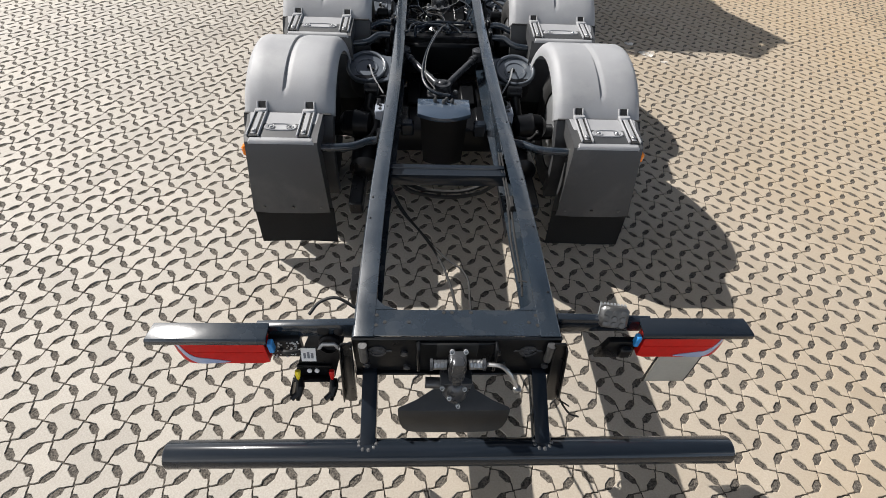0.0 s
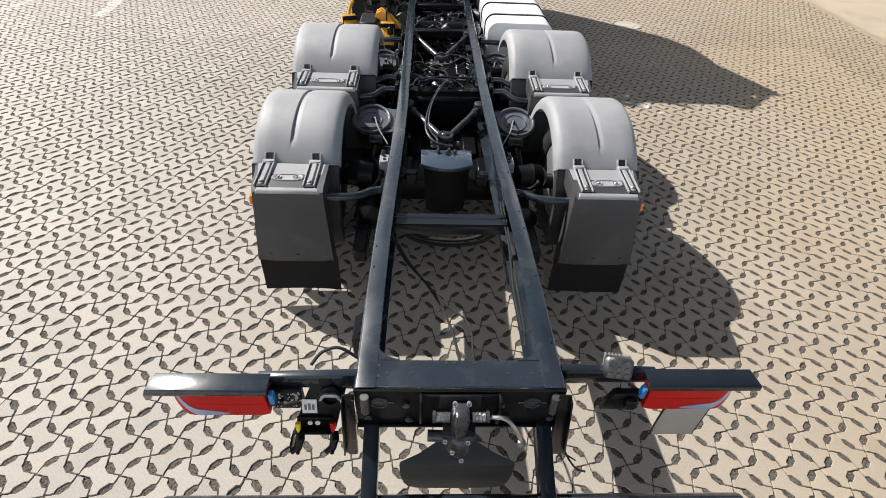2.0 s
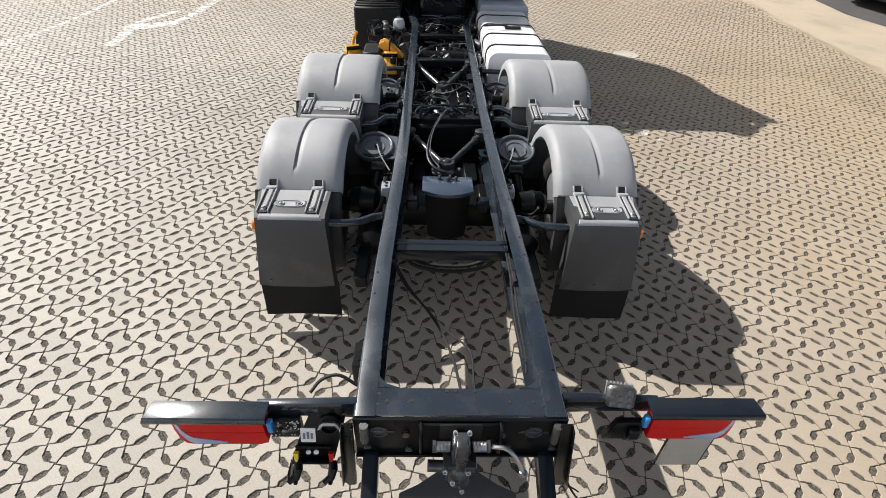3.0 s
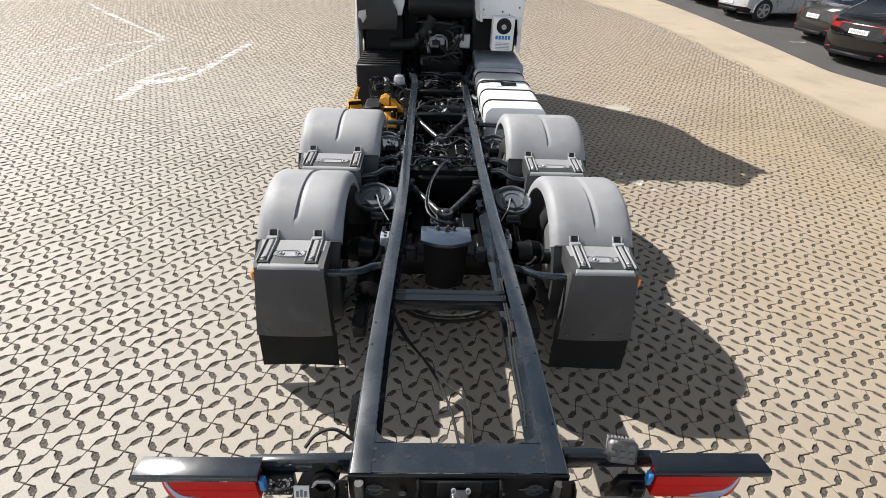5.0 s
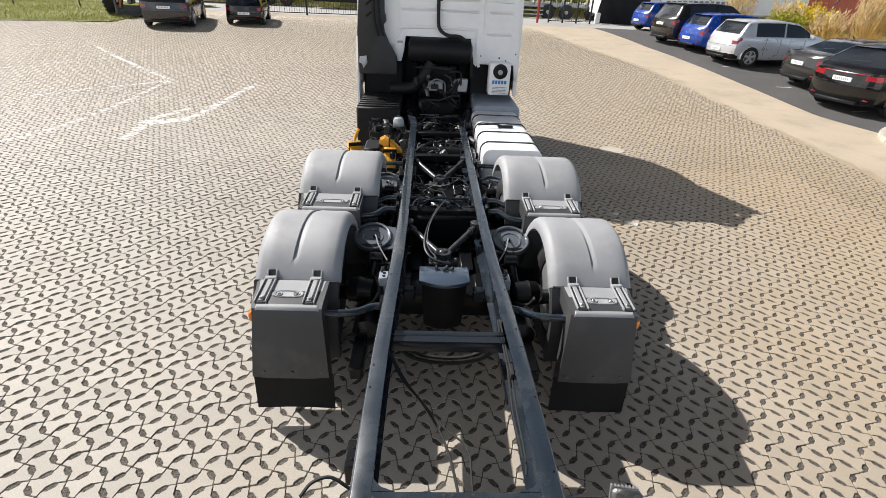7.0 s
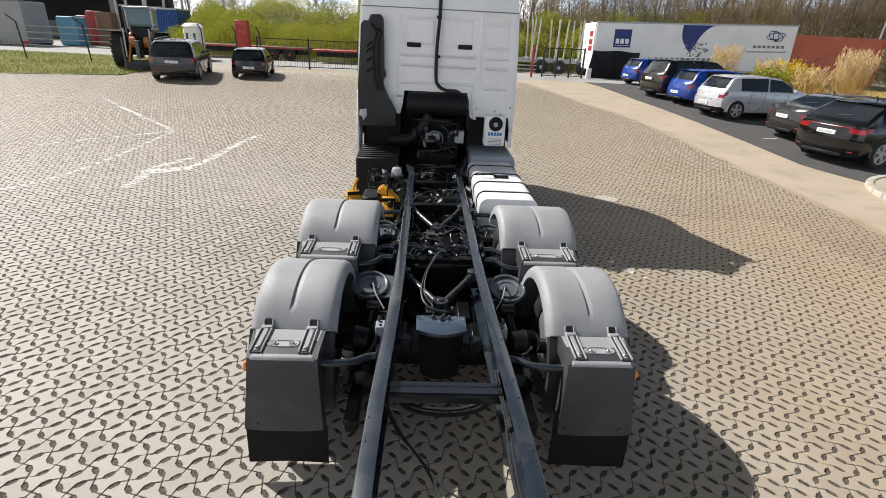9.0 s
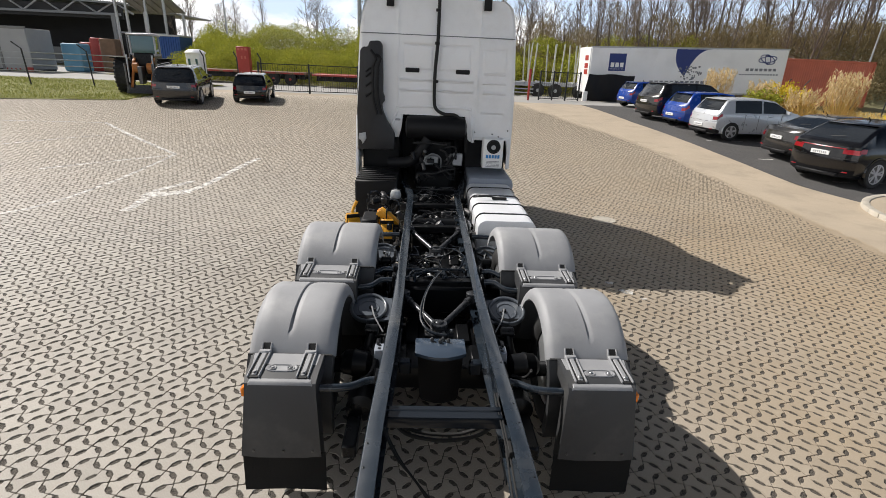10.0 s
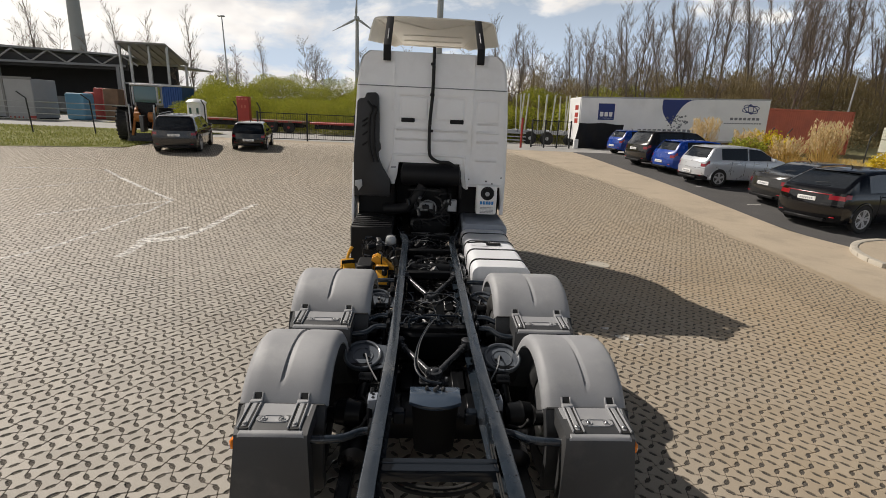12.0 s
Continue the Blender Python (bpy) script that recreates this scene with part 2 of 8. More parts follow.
M_BLACKCAR = mat("black_car_paint", (0.003, 0.003, 0.004), 0.14, 0.0, vary=0.05, bump=0, rough_vary=0.02, coat=0.5, spec=0.3)
M_SILVERCAR = mat("silver_car_paint", (0.58, 0.60, 0.63), 0.30, 0.35, vary=0.03, bump=0, coat=0.7)
M_CARGLASS = glass_mat("dark_car_glass", (0.012, 0.015, 0.018))
M_GREENGLASS = glass_mat("tinted_cab_glass", (0.05, 0.12, 0.12))
M_RIM = mat("alloy_rim", (0.55, 0.55, 0.57), 0.4, 0.5, vary=0.1, bump=0)
M_ORANGEPAINT = mat("orange_machine_paint", (0.55, 0.20, 0.05), 0.5, vary=0.15, scale=3, bump=0.05)
M_GALV = mat("galvanised_steel", (0.40, 0.41, 0.42), 0.5, 0.7, vary=0.12, scale=4, bump=0.04)
M_DARKSTEEL = mat("dark_fence_steel", (0.018, 0.02, 0.02), 0.55, vary=0.15, scale=3, bump=0.03)
M_HALL = mat("grey_cladding", (0.20, 0.21, 0.22), 0.6, vary=0.08, scale=0.5, bump=0.03)
M_SHEET = mat("weathered_grey_sheet", (0.19, 0.185, 0.18), 0.6, vary=0.15, scale=0.7, bump=0.03)
M_HALLSHADE = mat("hall_interior_shade", (0.035, 0.035, 0.037), 0.8, vary=0.2, scale=0.4, bump=0.02)
M_CANOPY = mat("canopy_metal", (0.33, 0.33, 0.33), 0.6, vary=0.1, scale=0.8, bump=0.03)
M_CONTBLUE = mat("blue_container_paint", (0.015, 0.08, 0.30), 0.5, vary=0.12, scale=0.7, bump=0.04)
M_CYAN = mat("light_blue_tarp", (0.16, 0.36, 0.50), 0.6, vary=0.1, scale=0.9, bump=0.05)
M_BARK = mat("bark", (0.15, 0.122, 0.10), 0.9, vary=0.25, scale=5, bump=0.4)
M_TWIG = mat("twigs", (0.19, 0.148, 0.118), 0.9, vary=0.2, scale=3, bump=0)
M_TARP = mat("black_tarpaulin", (0.008, 0.008, 0.009), 0.5, vary=0.2, scale=3, bump=0.3)
M_TURBINE = mat("turbine_grey", (0.32, 0.34, 0.37), 0.6, vary=0.03, scale=0.1, bump=0)
M_WOOD = mat("old_wood", (0.22, 0.13, 0.08), 0.8, vary=0.2, scale=3, bump=0.2)
M_STACK = mat("pale_crate", (0.50, 0.50, 0.42), 0.7, vary=0.15, scale=2, bump=0.05)
M_GRASS = leaf_mat("grass_blades", (0.15, 0.19, 0.04), (0.38, 0.36, 0.12))
M_SPRING = leaf_mat("spring_leaves", (0.22, 0.25, 0.035), (0.48, 0.47, 0.07))
M_BRUSH = leaf_mat("dry_brush", (0.17, 0.135, 0.07), (0.35, 0.275, 0.14))
M_PAMPAS = leaf_mat("dry_plumes", (0.60, 0.44, 0.20), (0.80, 0.66, 0.42))
M_PAMPASLEAF = leaf_mat("dry_blades", (0.50, 0.34, 0.10), (0.74, 0.52, 0.20))
M_GOLD = leaf_mat("golden_blossom", (0.55, 0.42, 0.03), (0.80, 0.62, 0.08))
M_BLOSSOM = leaf_mat("blossom", (0.45, 0.42, 0.36), (0.62, 0.60, 0.52))
M_DISH = mat("satin_black_plate", (0.10, 0.115, 0.135), 0.30, 0.0, vary=0.1, scale=5, bump=0.02, coat=0.8)
M_VERGE = mat("grassy_soil", (0.22, 0.22, 0.07), 0.95, vary=0.25, scale=1.2, fine=20, fine_vary=0.25, bump=0.4)


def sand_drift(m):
    """Stones near the sandy strip are dusted with tan sand in ragged patches."""
    n, l = m.node_tree.nodes, m.node_tree.links
    b = n["Principled BSDF"]
    old = b.inputs["Base Color"].links[0].from_socket
    ge = n.new("ShaderNodeNewGeometry")
    sp = n.new("ShaderNodeSeparateXYZ")
    l.new(ge.outputs["Position"], sp.inputs[0])
    t = n.new("ShaderNodeTexNoise")
    t.inputs["Scale"].default_value, t.inputs["Detail"].default_value = 0.7, 7.0
    l.new(ge.outputs["Position"], t.inputs["Vector"])
    a = n.new("ShaderNodeMath")
    a.operation = 'MULTIPLY_ADD'
    l.new(t.outputs["Fac"], a.inputs[0])
    a.inputs[1].default_value = 6.0
    l.new(sp.outputs["X"], a.inputs[2])
    r = n.new("ShaderNodeMapRange")
    r.inputs["From Min"].default_value, r.inputs["From Max"].default_value = 1.8, 8.8
    r.inputs["To Max"].default_value = 0.82
    l.new(a.outputs[0], r.inputs["Value"])
    mx = n.new("ShaderNodeMixRGB")
    mx.inputs["Color2"].default_value = (0.395, 0.300, 0.190, 1)
    l.new(r.outputs[0], mx.inputs["Fac"])
    l.new(old, mx.inputs["Color1"])
    l.new(mx.outputs["Color"], b.inputs["Base Color"])


sand_drift(M_STONE)


def pale_far(m, colour, near, far, most):
    """Pales and warms the colour further up the yard: glare at a low angle painted in, along with some sand."""
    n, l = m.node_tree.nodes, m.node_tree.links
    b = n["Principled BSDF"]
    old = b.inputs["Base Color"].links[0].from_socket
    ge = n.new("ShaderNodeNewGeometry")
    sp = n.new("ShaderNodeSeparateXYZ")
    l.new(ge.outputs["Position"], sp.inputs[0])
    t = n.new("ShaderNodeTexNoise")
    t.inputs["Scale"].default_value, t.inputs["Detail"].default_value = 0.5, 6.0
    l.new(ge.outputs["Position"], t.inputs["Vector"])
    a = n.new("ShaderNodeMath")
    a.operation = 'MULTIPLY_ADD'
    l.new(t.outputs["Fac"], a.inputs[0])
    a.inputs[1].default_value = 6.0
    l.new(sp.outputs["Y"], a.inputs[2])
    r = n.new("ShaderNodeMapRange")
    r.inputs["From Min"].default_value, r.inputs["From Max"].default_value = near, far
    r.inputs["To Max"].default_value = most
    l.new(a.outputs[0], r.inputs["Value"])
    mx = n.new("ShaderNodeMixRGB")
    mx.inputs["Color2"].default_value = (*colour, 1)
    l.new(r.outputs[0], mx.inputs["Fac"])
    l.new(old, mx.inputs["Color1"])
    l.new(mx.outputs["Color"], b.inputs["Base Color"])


pale_far(M_GRIT, (0.30, 0.262, 0.205), 7.0, 19.0, 0.65)
pale_far(M_STONE, (0.62, 0.53, 0.41), 9.0, 20.0, 0.75)

# ---- building helpers ----
def mesh_ob(name, bm, material, smooth=False):
    me = bpy.data.meshes.new(name)
    bm.normal_update()
    bm.to_mesh(me)
    bm.free()
    for m in (material if isinstance(material, (list, tuple)) else [material]):
        me.materials.append(m)
    if smooth:
        me.shade_smooth()
        me.set_sharp_from_angle(angle=radians(38))
    return new(name, me)


SINGLE = {"bolt", "hole", "tank_mount", "tank_strap", "weld_bead", "air_slot", "fin", "lens_cell", "lid_rib", "chock_rib", "pressing", "screw", "rivet", "fitting",
          "socket", "terminal", "bar", "hose_clip", "duct_rib", "vent", "mark", "latch_strap", "door_strip", "plate_bar", "door_mark", "door_gap", "print_mark", "slat", "batten", "tread", "cable_clip", "cab_underside", "lamp_cable", "print_bar", "bumper_trim"}


def islands(bm):
    """The loose pieces of a bmesh, each as one of its own."""
    bm.verts.index_update()
    seen, out = set(), []
    for v in bm.verts:
        if v.index in seen:
            continue
        stack, group = [v], []
        seen.add(v.index)
        while stack:
            q = stack.pop()
            group.append(q)
            for e in q.link_edges:
                o = e.other_vert(q)
                if o.index not in seen:
                    seen.add(o.index)
                    stack.append(o)
        piece, made = bmesh.new(), {}
        for q in group:
            made[q.index] = piece.verts.new(q.co)
        for f in {f for q in group for f in q.link_faces}:
            piece.faces.new([made[q.index] for q in f.verts])
        out.append(piece)
    return out


def part(name, bm, material, parent, label="", smooth=True):
    if name in SINGLE:
        pieces = islands(bm)
        if 1 < len(pieces) <= 130:
            bm.free()
            obs = []
            for piece in pieces:
                ob = mesh_ob(name, piece, material, smooth)
                ob.parent = parent
                if label:
                    ob["label"] = label
                obs.append(ob)
            return obs[0]
        for piece in pieces:
            piece.free()
    ob = mesh_ob(name, bm, material, smooth)
    ob.parent = parent
    if label:
        ob["label"] = label
    return ob


def thing(name, label, category, group="", kind=""):
    return tagged(new(name), label, category, group, kind)


def solid(name, bm, material, label, category, group="", kind="", smooth=True):
    return tagged(mesh_ob(name, bm, material, smooth), label, category, group, kind)


def BM():
    return bmesh.new()


def box(bm, x0, x1, y0, y1, z0, z1, bevel=0.0, m=None, seg=1):
    c = Matrix.Translation(((x0 + x1) / 2, (y0 + y1) / 2, (z0 + z1) / 2)) @ Matrix.Diagonal((abs(x1 - x0), abs(y1 - y0), abs(z1 - z0), 1))
    vs = bmesh.ops.create_cube(bm, size=1, matrix=(m @ c) if m else c)["verts"]
    if bevel:
        es = list({e for v in vs for e in v.link_edges})
        bmesh.ops.bevel(bm, geom=es, offset=bevel, segments=seg, affect='EDGES', profile=0.5)
    return bm


def frame_of(d):
    d = d.normalized()
    a = Vector((0, 0, 1)) if abs(d.z) < 0.9 else Vector((1, 0, 0))
    u = d.cross(a).normalized()
    return u, d.cross(u).normalized()


def tube(bm, pts, r, n=8, cap=True):
    """A round bar along pts; r is one radius or one for each point."""
    pts = [Vector(p) for p in pts]
    rs = r if isinstance(r, (list, tuple)) else [r] * len(pts)
    rings, u = [], None
    for i, p in enumerate(pts):
        d = (pts[min(i + 1, len(pts) - 1)] - pts[max(i - 1, 0)]).normalized()
        if u is None:
            u, _ = frame_of(d)
        u = (u - d * u.dot(d)).normalized()
        v = d.cross(u)
        rings.append([bm.verts.new(p + (u * math.cos(2 * math.pi * k / n) + v * math.sin(2 * math.pi * k / n)) * rs[i]) for k in range(n)])
    for a, b in zip(rings, rings[1:]):
        for k in range(n):
            bm.faces.new((a[k], a[(k + 1) % n], b[(k + 1) % n], b[k]))
    if cap:
        bm.faces.new(rings[0][::-1])
        bm.faces.new(rings[-1])
    return bm


def curve_pts(pts, steps=6):
    """Catmull-Rom through pts."""
    p = [Vector(q) for q in pts]
    p = [2 * p[0] - p[1]] + p + [2 * p[-1] - p[-2]]
    out = []
    for i in range(1, len(p) - 2):
        for k in range(steps):
            t = k / steps
            out.append(0.5 * (2 * p[i] + (p[i + 1] - p[i - 1]) * t + (2 * p[i - 1] - 5 * p[i] + 4 * p[i + 1] - p[i + 2]) * t * t
                              + (3 * p[i] - p[i - 1] - 3 * p[i + 1] + p[i + 2]) * t ** 3))
    out.append(p[-2])
    return out


def prism(bm, outline, axis, a0, a1, bevel=0.0):
    """Outline of (u, v) pairs, drawn out along axis: x gives (y, z), y gives (x, z), z gives (x, y)."""
    def at(a, u, v):
        return {"x": (a, u, v), "y": (u, a, v), "z": (u, v, a)}[axis]
    v0 = [bm.verts.new(at(a0, u, v)) for u, v in outline]
    v1 = [bm.verts.new(at(a1, u, v)) for u, v in outline]
    fs = [bm.faces.new(v0[::-1]), bm.faces.new(v1)]
    k = len(outline)
    for i in range(k):
        fs.append(bm.faces.new((v0[i], v0[(i + 1) % k], v1[(i + 1) % k], v1[i])))
    bmesh.ops.recalc_face_normals(bm, faces=fs)
    if bevel:
        bmesh.ops.bevel(bm, geom=list({e for f in fs for e in f.edges}), offset=bevel, segments=2, affect='EDGES', profile=0.5)
    return bm


def lathe(bm, profile, m=None, n=20, close=False):
    """Rings of (radius, height) round local z."""
    m = m or Matrix()
    rings = []
    for r, h in profile:
        rings.append([bm.verts.new(m @ Vector((r * math.cos(2 * math.pi * k / n), r * math.sin(2 * math.pi * k / n), h))) for k in range(n)])
    pairs = list(zip(rings, rings[1:])) + ([(rings[-1], rings[0])] if close else [])
    for a, b in pairs:
        for k in range(n):
            bm.faces.new((a[k], a[(k + 1) % n], b[(k + 1) % n], b[k]))
    if not close:
        bm.faces.new(rings[0][::-1])
        bm.faces.new(rings[-1])
    bmesh.ops.recalc_face_normals(bm, faces=bm.faces[:])
    return bm


def along(p, d):
    """A matrix at p whose z runs along d."""
    return Matrix.Translation(p) @ Vector(d).to_track_quat("Z", "Y").to_matrix().to_4x4()


def sheet_mesh(name, verts, faces, material, smooth=False):
    me = bpy.data.meshes.new(name)
    me.from_pydata(verts, [], faces)
    me.materials.append(material)
    if smooth:
        me.shade_smooth()
    return new(name, me)


def quads_mesh(name, v, material, k=4):
    """v: array (n, k, 3) of separate faces with k corners."""
    n = len(v)
    me = bpy.data.meshes.new(name)
    me.vertices.add(n * k)
    me.vertices.foreach_set("co", np.ascontiguousarray(v, dtype=np.float32).ravel())
    me.loops.add(n * k)
    me.loops.foreach_set("vertex_index", np.arange(n * k, dtype=np.int32))
    me.polygons.add(n)
    me.polygons.foreach_set("loop_start", np.arange(0, n * k, k, dtype=np.int32))
    me.update(calc_edges=True)
    me.materials.append(material)
    return new(name, me)

# ---- ground: one sheet, with the yard, the sandy strip, the car park and the road laid on it ----


def grid_sheet(name, xs, ys, zf, material):
    verts = [(x, y, zf(x, y)) for y in ys for x in xs]
    nx = len(xs)
    faces = [(j * nx + i, j * nx + i + 1, (j + 1) * nx + i + 1, (j + 1) * nx + i) for j in range(len(ys) - 1) for i in range(nx - 1)]
    return sheet_mesh(name, verts, faces, material, True)


def smooth_step(a, b, x):
    t = min(max((x - a) / (b - a), 0), 1)
    return t * t * (3 - 2 * t)


def rise(y):
    """The yard climbs gently away from the truck's tail, its curve shaped to fit the camera's view."""
    return 0.72 * smooth_step(8, 27, y)


def land(x, y):
    """Height of the open land: level yard, then a bank behind the fences."""
    bank = smooth_step(39, 50, y + 0.05 * x) * (2.6 + 2.4 * smooth_step(5, 40, x)) * smooth_step(-27, -20, x)
    rough = noise.noise(Vector((x * 0.11, y * 0.11, 0))) * 0.5 * smooth_step(38, 50, y)
    return -0.03 + rise(y) + bank + rough


xs = [-2500, -900, -300, -150] + [-90 + 3 * i for i in range(61)] + [150, 300, 900, 2500]
ys = [-2500, -600, -150, -60, -30] + [-12 + 3 * i for i in range(40)] + [140, 200, 320, 600, 1200, 2800]
tagged(grid_sheet("ground", xs, ys, land, M_GROUND), "bare earth and rough grass reaching to the horizon", "ground", kind="structure")

yard = thing("paved_yard", "yard of interlocking beige concrete paving stones", "pavement", kind="structure")


def bend(points, y):
    """Height of a bent line of (y, x) points at y."""
    if y <= points[0][0]:
        return points[0][1]
    for (y0, x0), (y1, x1) in zip(points, points[1:]):
        if y <= y1:
            return x0 + (x1 - x0) * (y - y0) / (y1 - y0)
    return points[-1][1]


def yard_edge(y):
    """Where the stones end towards the car park."""
    return bend([(6, 7.40), (8.5, 7.58), (11.6, 7.66), (14.8, 7.50), (16.5, 7.22), (18.3, 6.80), (20, 6.1), (24, 5.2), (28, 4.6)], y)


def park_edge(y):
    """Where the sandy strip ends and the car park's asphalt begins."""
    return bend([(9.3, 10.45), (10.0, 10.26), (10.6, 10.04), (11.4, 9.82), (14.0, 9.84), (17, 9.70), (19.2, 9.50), (21.5, 9.20), (25, 9.08), (31, 9.18), (36, 9.6)], y)


PITCH = 0.1507
TURN_YARD = radians(43.69)
FIRST_STONE = Vector((-2.1214, 0.2785))
EX = Vector((math.cos(TURN_YARD), math.sin(TURN_YARD)))
EY = Vector((-EX.y, EX.x))


def stone_outline(kind):
    """Corners of one interlocking stone about its middle: waisted on one pair of sides, bulged on the other.
    Each side has a long hexagonal slot in its middle, and a thin joint that swings from the corner to the slot's tip."""
    h = PITCH / 2
    g = 0.0036
    pts = []
    for side in range(4):
        swing = 0.0216 * (1 if (kind + side) % 2 else -1)
        rim = [(-h, g), (-0.056, g + swing * 0.62), (-0.0395, g + swing), (-0.0235, 0.0170 + swing), (0.0235, 0.0170 + swing), (0.0395, g + swing), (0.056, g + swing * 0.62)]
        a = side * math.pi / 2
        for u, inset in rim:
            x, y = max(min(u, h - g), -h + g), -h + inset
            pts.append((x * math.cos(a) - y * math.sin(a), x * math.sin(a) + y * math.cos(a)))
    return pts


def stone_cell(i, j):
    c = FIRST_STONE + EX * ((i + 0.5) * PITCH) + EY * ((j + 0.5) * PITCH)
    return c.x, c.y


def stone_ring(kind, shrink, z):
    o = np.array(stone_outline(kind))
    r = np.linalg.norm(o, axis=1, keepdims=True)
    o = o * (1 - shrink / r)
    w = np.empty((len(o), 3))
    w[:, 0] = o[:, 0] * EX.x + o[:, 1] * EY.x
    w[:, 1] = o[:, 0] * EX.y + o[:, 1] * EY.y
    w[:, 2] = z
    return w


def stones(name, cells, full, pick=None):
    """Many stones in one mesh: a top each, and for the nearer ones a rounded rim and sides."""
    cells = np.array(cells, dtype=float)
    k = 28 if pick is None else len(pick)
    rings = [[stone_ring(q, 0.0035, 0.0), stone_ring(q, 0.0008, -0.003), stone_ring(q, 0.0, -0.014)] if full
             else [stone_ring(q, 0.002, 0.0) if pick is None else stone_ring(q, 0.002, 0.0)[pick]] for q in (0, 1)]
    levels = len(rings[0])
    n = len(cells)
    co = np.empty((n, levels, k, 3), dtype=np.float32)
    odd = cells[:, 2].astype(int)
    for q in (0, 1):
        for lv in range(levels):
            co[odd == q, lv] = rings[q][lv][None]
    co[..., 0] += cells[:, 0, None, None]
    co[..., 1] += cells[:, 1, None, None]
    co[..., 2] += cells[:, 3, None, None]
    if full:
        co[:, :2, :, 2] += ((co[:, :2, :, 0] - cells[:, 0, None, None]) * cells[:, 4, None, None]
                            + (co[:, :2, :, 1] - cells[:, 1, None, None]) * cells[:, 5, None, None])
    me = bpy.data.meshes.new(name)
    me.vertices.add(n * levels * k)
    me.vertices.foreach_set("co", co.ravel())
    base = (np.arange(n) * levels * k)[:, None]
    ng = (base + np.arange(k)[None]).ravel()
    loops, starts = [ng], [np.arange(n) * k]
    at = n * k
    for lv in range(levels - 1):
        a = np.arange(k)
        b = (a + 1) % k
        q4 = np.stack([a + (lv + 1) * k, b + (lv + 1) * k, b + lv * k, a + lv * k], 1).ravel()
        idx = (base + q4[None]).ravel()
        loops.append(idx)
        starts.append(at + np.arange(n * k) * 4)
        at += n * k * 4
    loops, starts = np.concatenate(loops).astype(np.int32), np.concatenate(starts).astype(np.int32)
    me.loops.add(len(loops))
    me.loops.foreach_set("vertex_index", loops)
    me.polygons.add(len(starts))
    me.polygons.foreach_set("loop_start", starts)
    me.update(calc_edges=True)
    me.shade_flat()
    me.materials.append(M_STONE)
    ob = new(name, me)
    ob.parent = yard
    ob["kind"] = "stuff"
    return ob


def build_yard():
    rnd = np.random.default_rng(5)
    near, far, single, aside = [], [], [], []
    reach = 340
    for i in range(-reach, reach):
        for j in range(-reach, reach):
            x, y = stone_cell(i, j)
            if y < -9.0 or y > 27.6 or (x < -13.4 and y > 21.7 + 0.22 * (x + 13.9)) or x > yard_edge(y) + 0.9 or x < -27:
                continue
            q = (i + j + 1) % 2
            dz, tx, ty = rnd.normal(0, 0.0012), rnd.normal(0, 0.012), rnd.normal(0, 0.012)
            row = (x, y, q, dz + rise(y), tx, ty)
            if -2.95 < x < -1.15 and -0.9 < y < 2.9:
                single.append(row)
            elif -1.6 < y < 7.0 and abs(x) < 6.2 and abs(x + 0.1) < 1.04 * (y + 1.2) + 2.6:
                near.append(row)
            elif abs(x + 0.1) > 1.04 * (y + 1.2) + 2.6:
                aside.append(row)
            else:
                far.append(row)
    return near, far, single, aside


near_stones, far_stones, single_stones, aside_stones = build_yard()
by = [-40, 0, 8] + [8.5 + 0.5 * i for i in range(44)]
bed = grid_sheet("joint_bed", [-40, 0, 9.6], by, lambda x, y: rise(y) - 0.0065, M_GRIT)
bed.parent = yard
bed["label"] = "dark grit filling the joints"

# sandy strip between the stones and the car park, with a ragged edge
sv, sf = [], []
rows_s = [-40, -20, -10] + [-4 + 0.25 * i for i in range(150)]
cols = 7
for y in rows_s:
    e0 = yard_edge(y) + 0.16 * noise.noise(Vector((0, y * 0.9, 3))) + 0.10 * noise.noise(Vector((0, y * 4.1, 7)))
    e1 = park_edge(max(y, 5))
    for c in range(cols):
        t = c / (cols - 1)
        sv.append((e0 + (e1 - e0) * t, y, rise(y) - 0.004 + 0.010 * min(1, t * 5) - (0.0 if c else 0.006)))
for r in range(len(rows_s) - 1):
    for c in range(cols - 1):
        a = r * cols + c
        sf.append((a, a + 1, a + cols + 1, a + cols))
tagged(sheet_mesh("sandy_strip", sv, sf, M_SAND, True), "sand-dusted beige concrete strip beside the paving stones", "pavement", kind="structure")

# pale apron at the far end of the yard
tagged(grid_sheet("far_apron", [-13.6, -8, 0, 6, 12], [27.4, 29, 31, 33, 34.5], lambda x, y: rise(y) + 0.002, M_SAND),
       "pale concrete apron before the gates", "pavement", kind="structure")

# car park asphalt
pv, pf = [], []
rows_p = [-40, 0] + [4 + i for i in range(31)]
for y in rows_p:
    for t in (0, 0.12, 0.27):
        e = park_edge(max(y, 5))
        pv.append((e + (60 - e) * t, y, rise(y) + 0.004))
for r in range(len(rows_p) - 1):
    for c in range(2):
        a = r * 3 + c
        pf.append((a, a + 1, a + 4, a + 3))
tagged(sheet_mesh("car_park", pv, pf, M_ASPHALT), "dark grey asphalt car park", "car park", kind="structure")


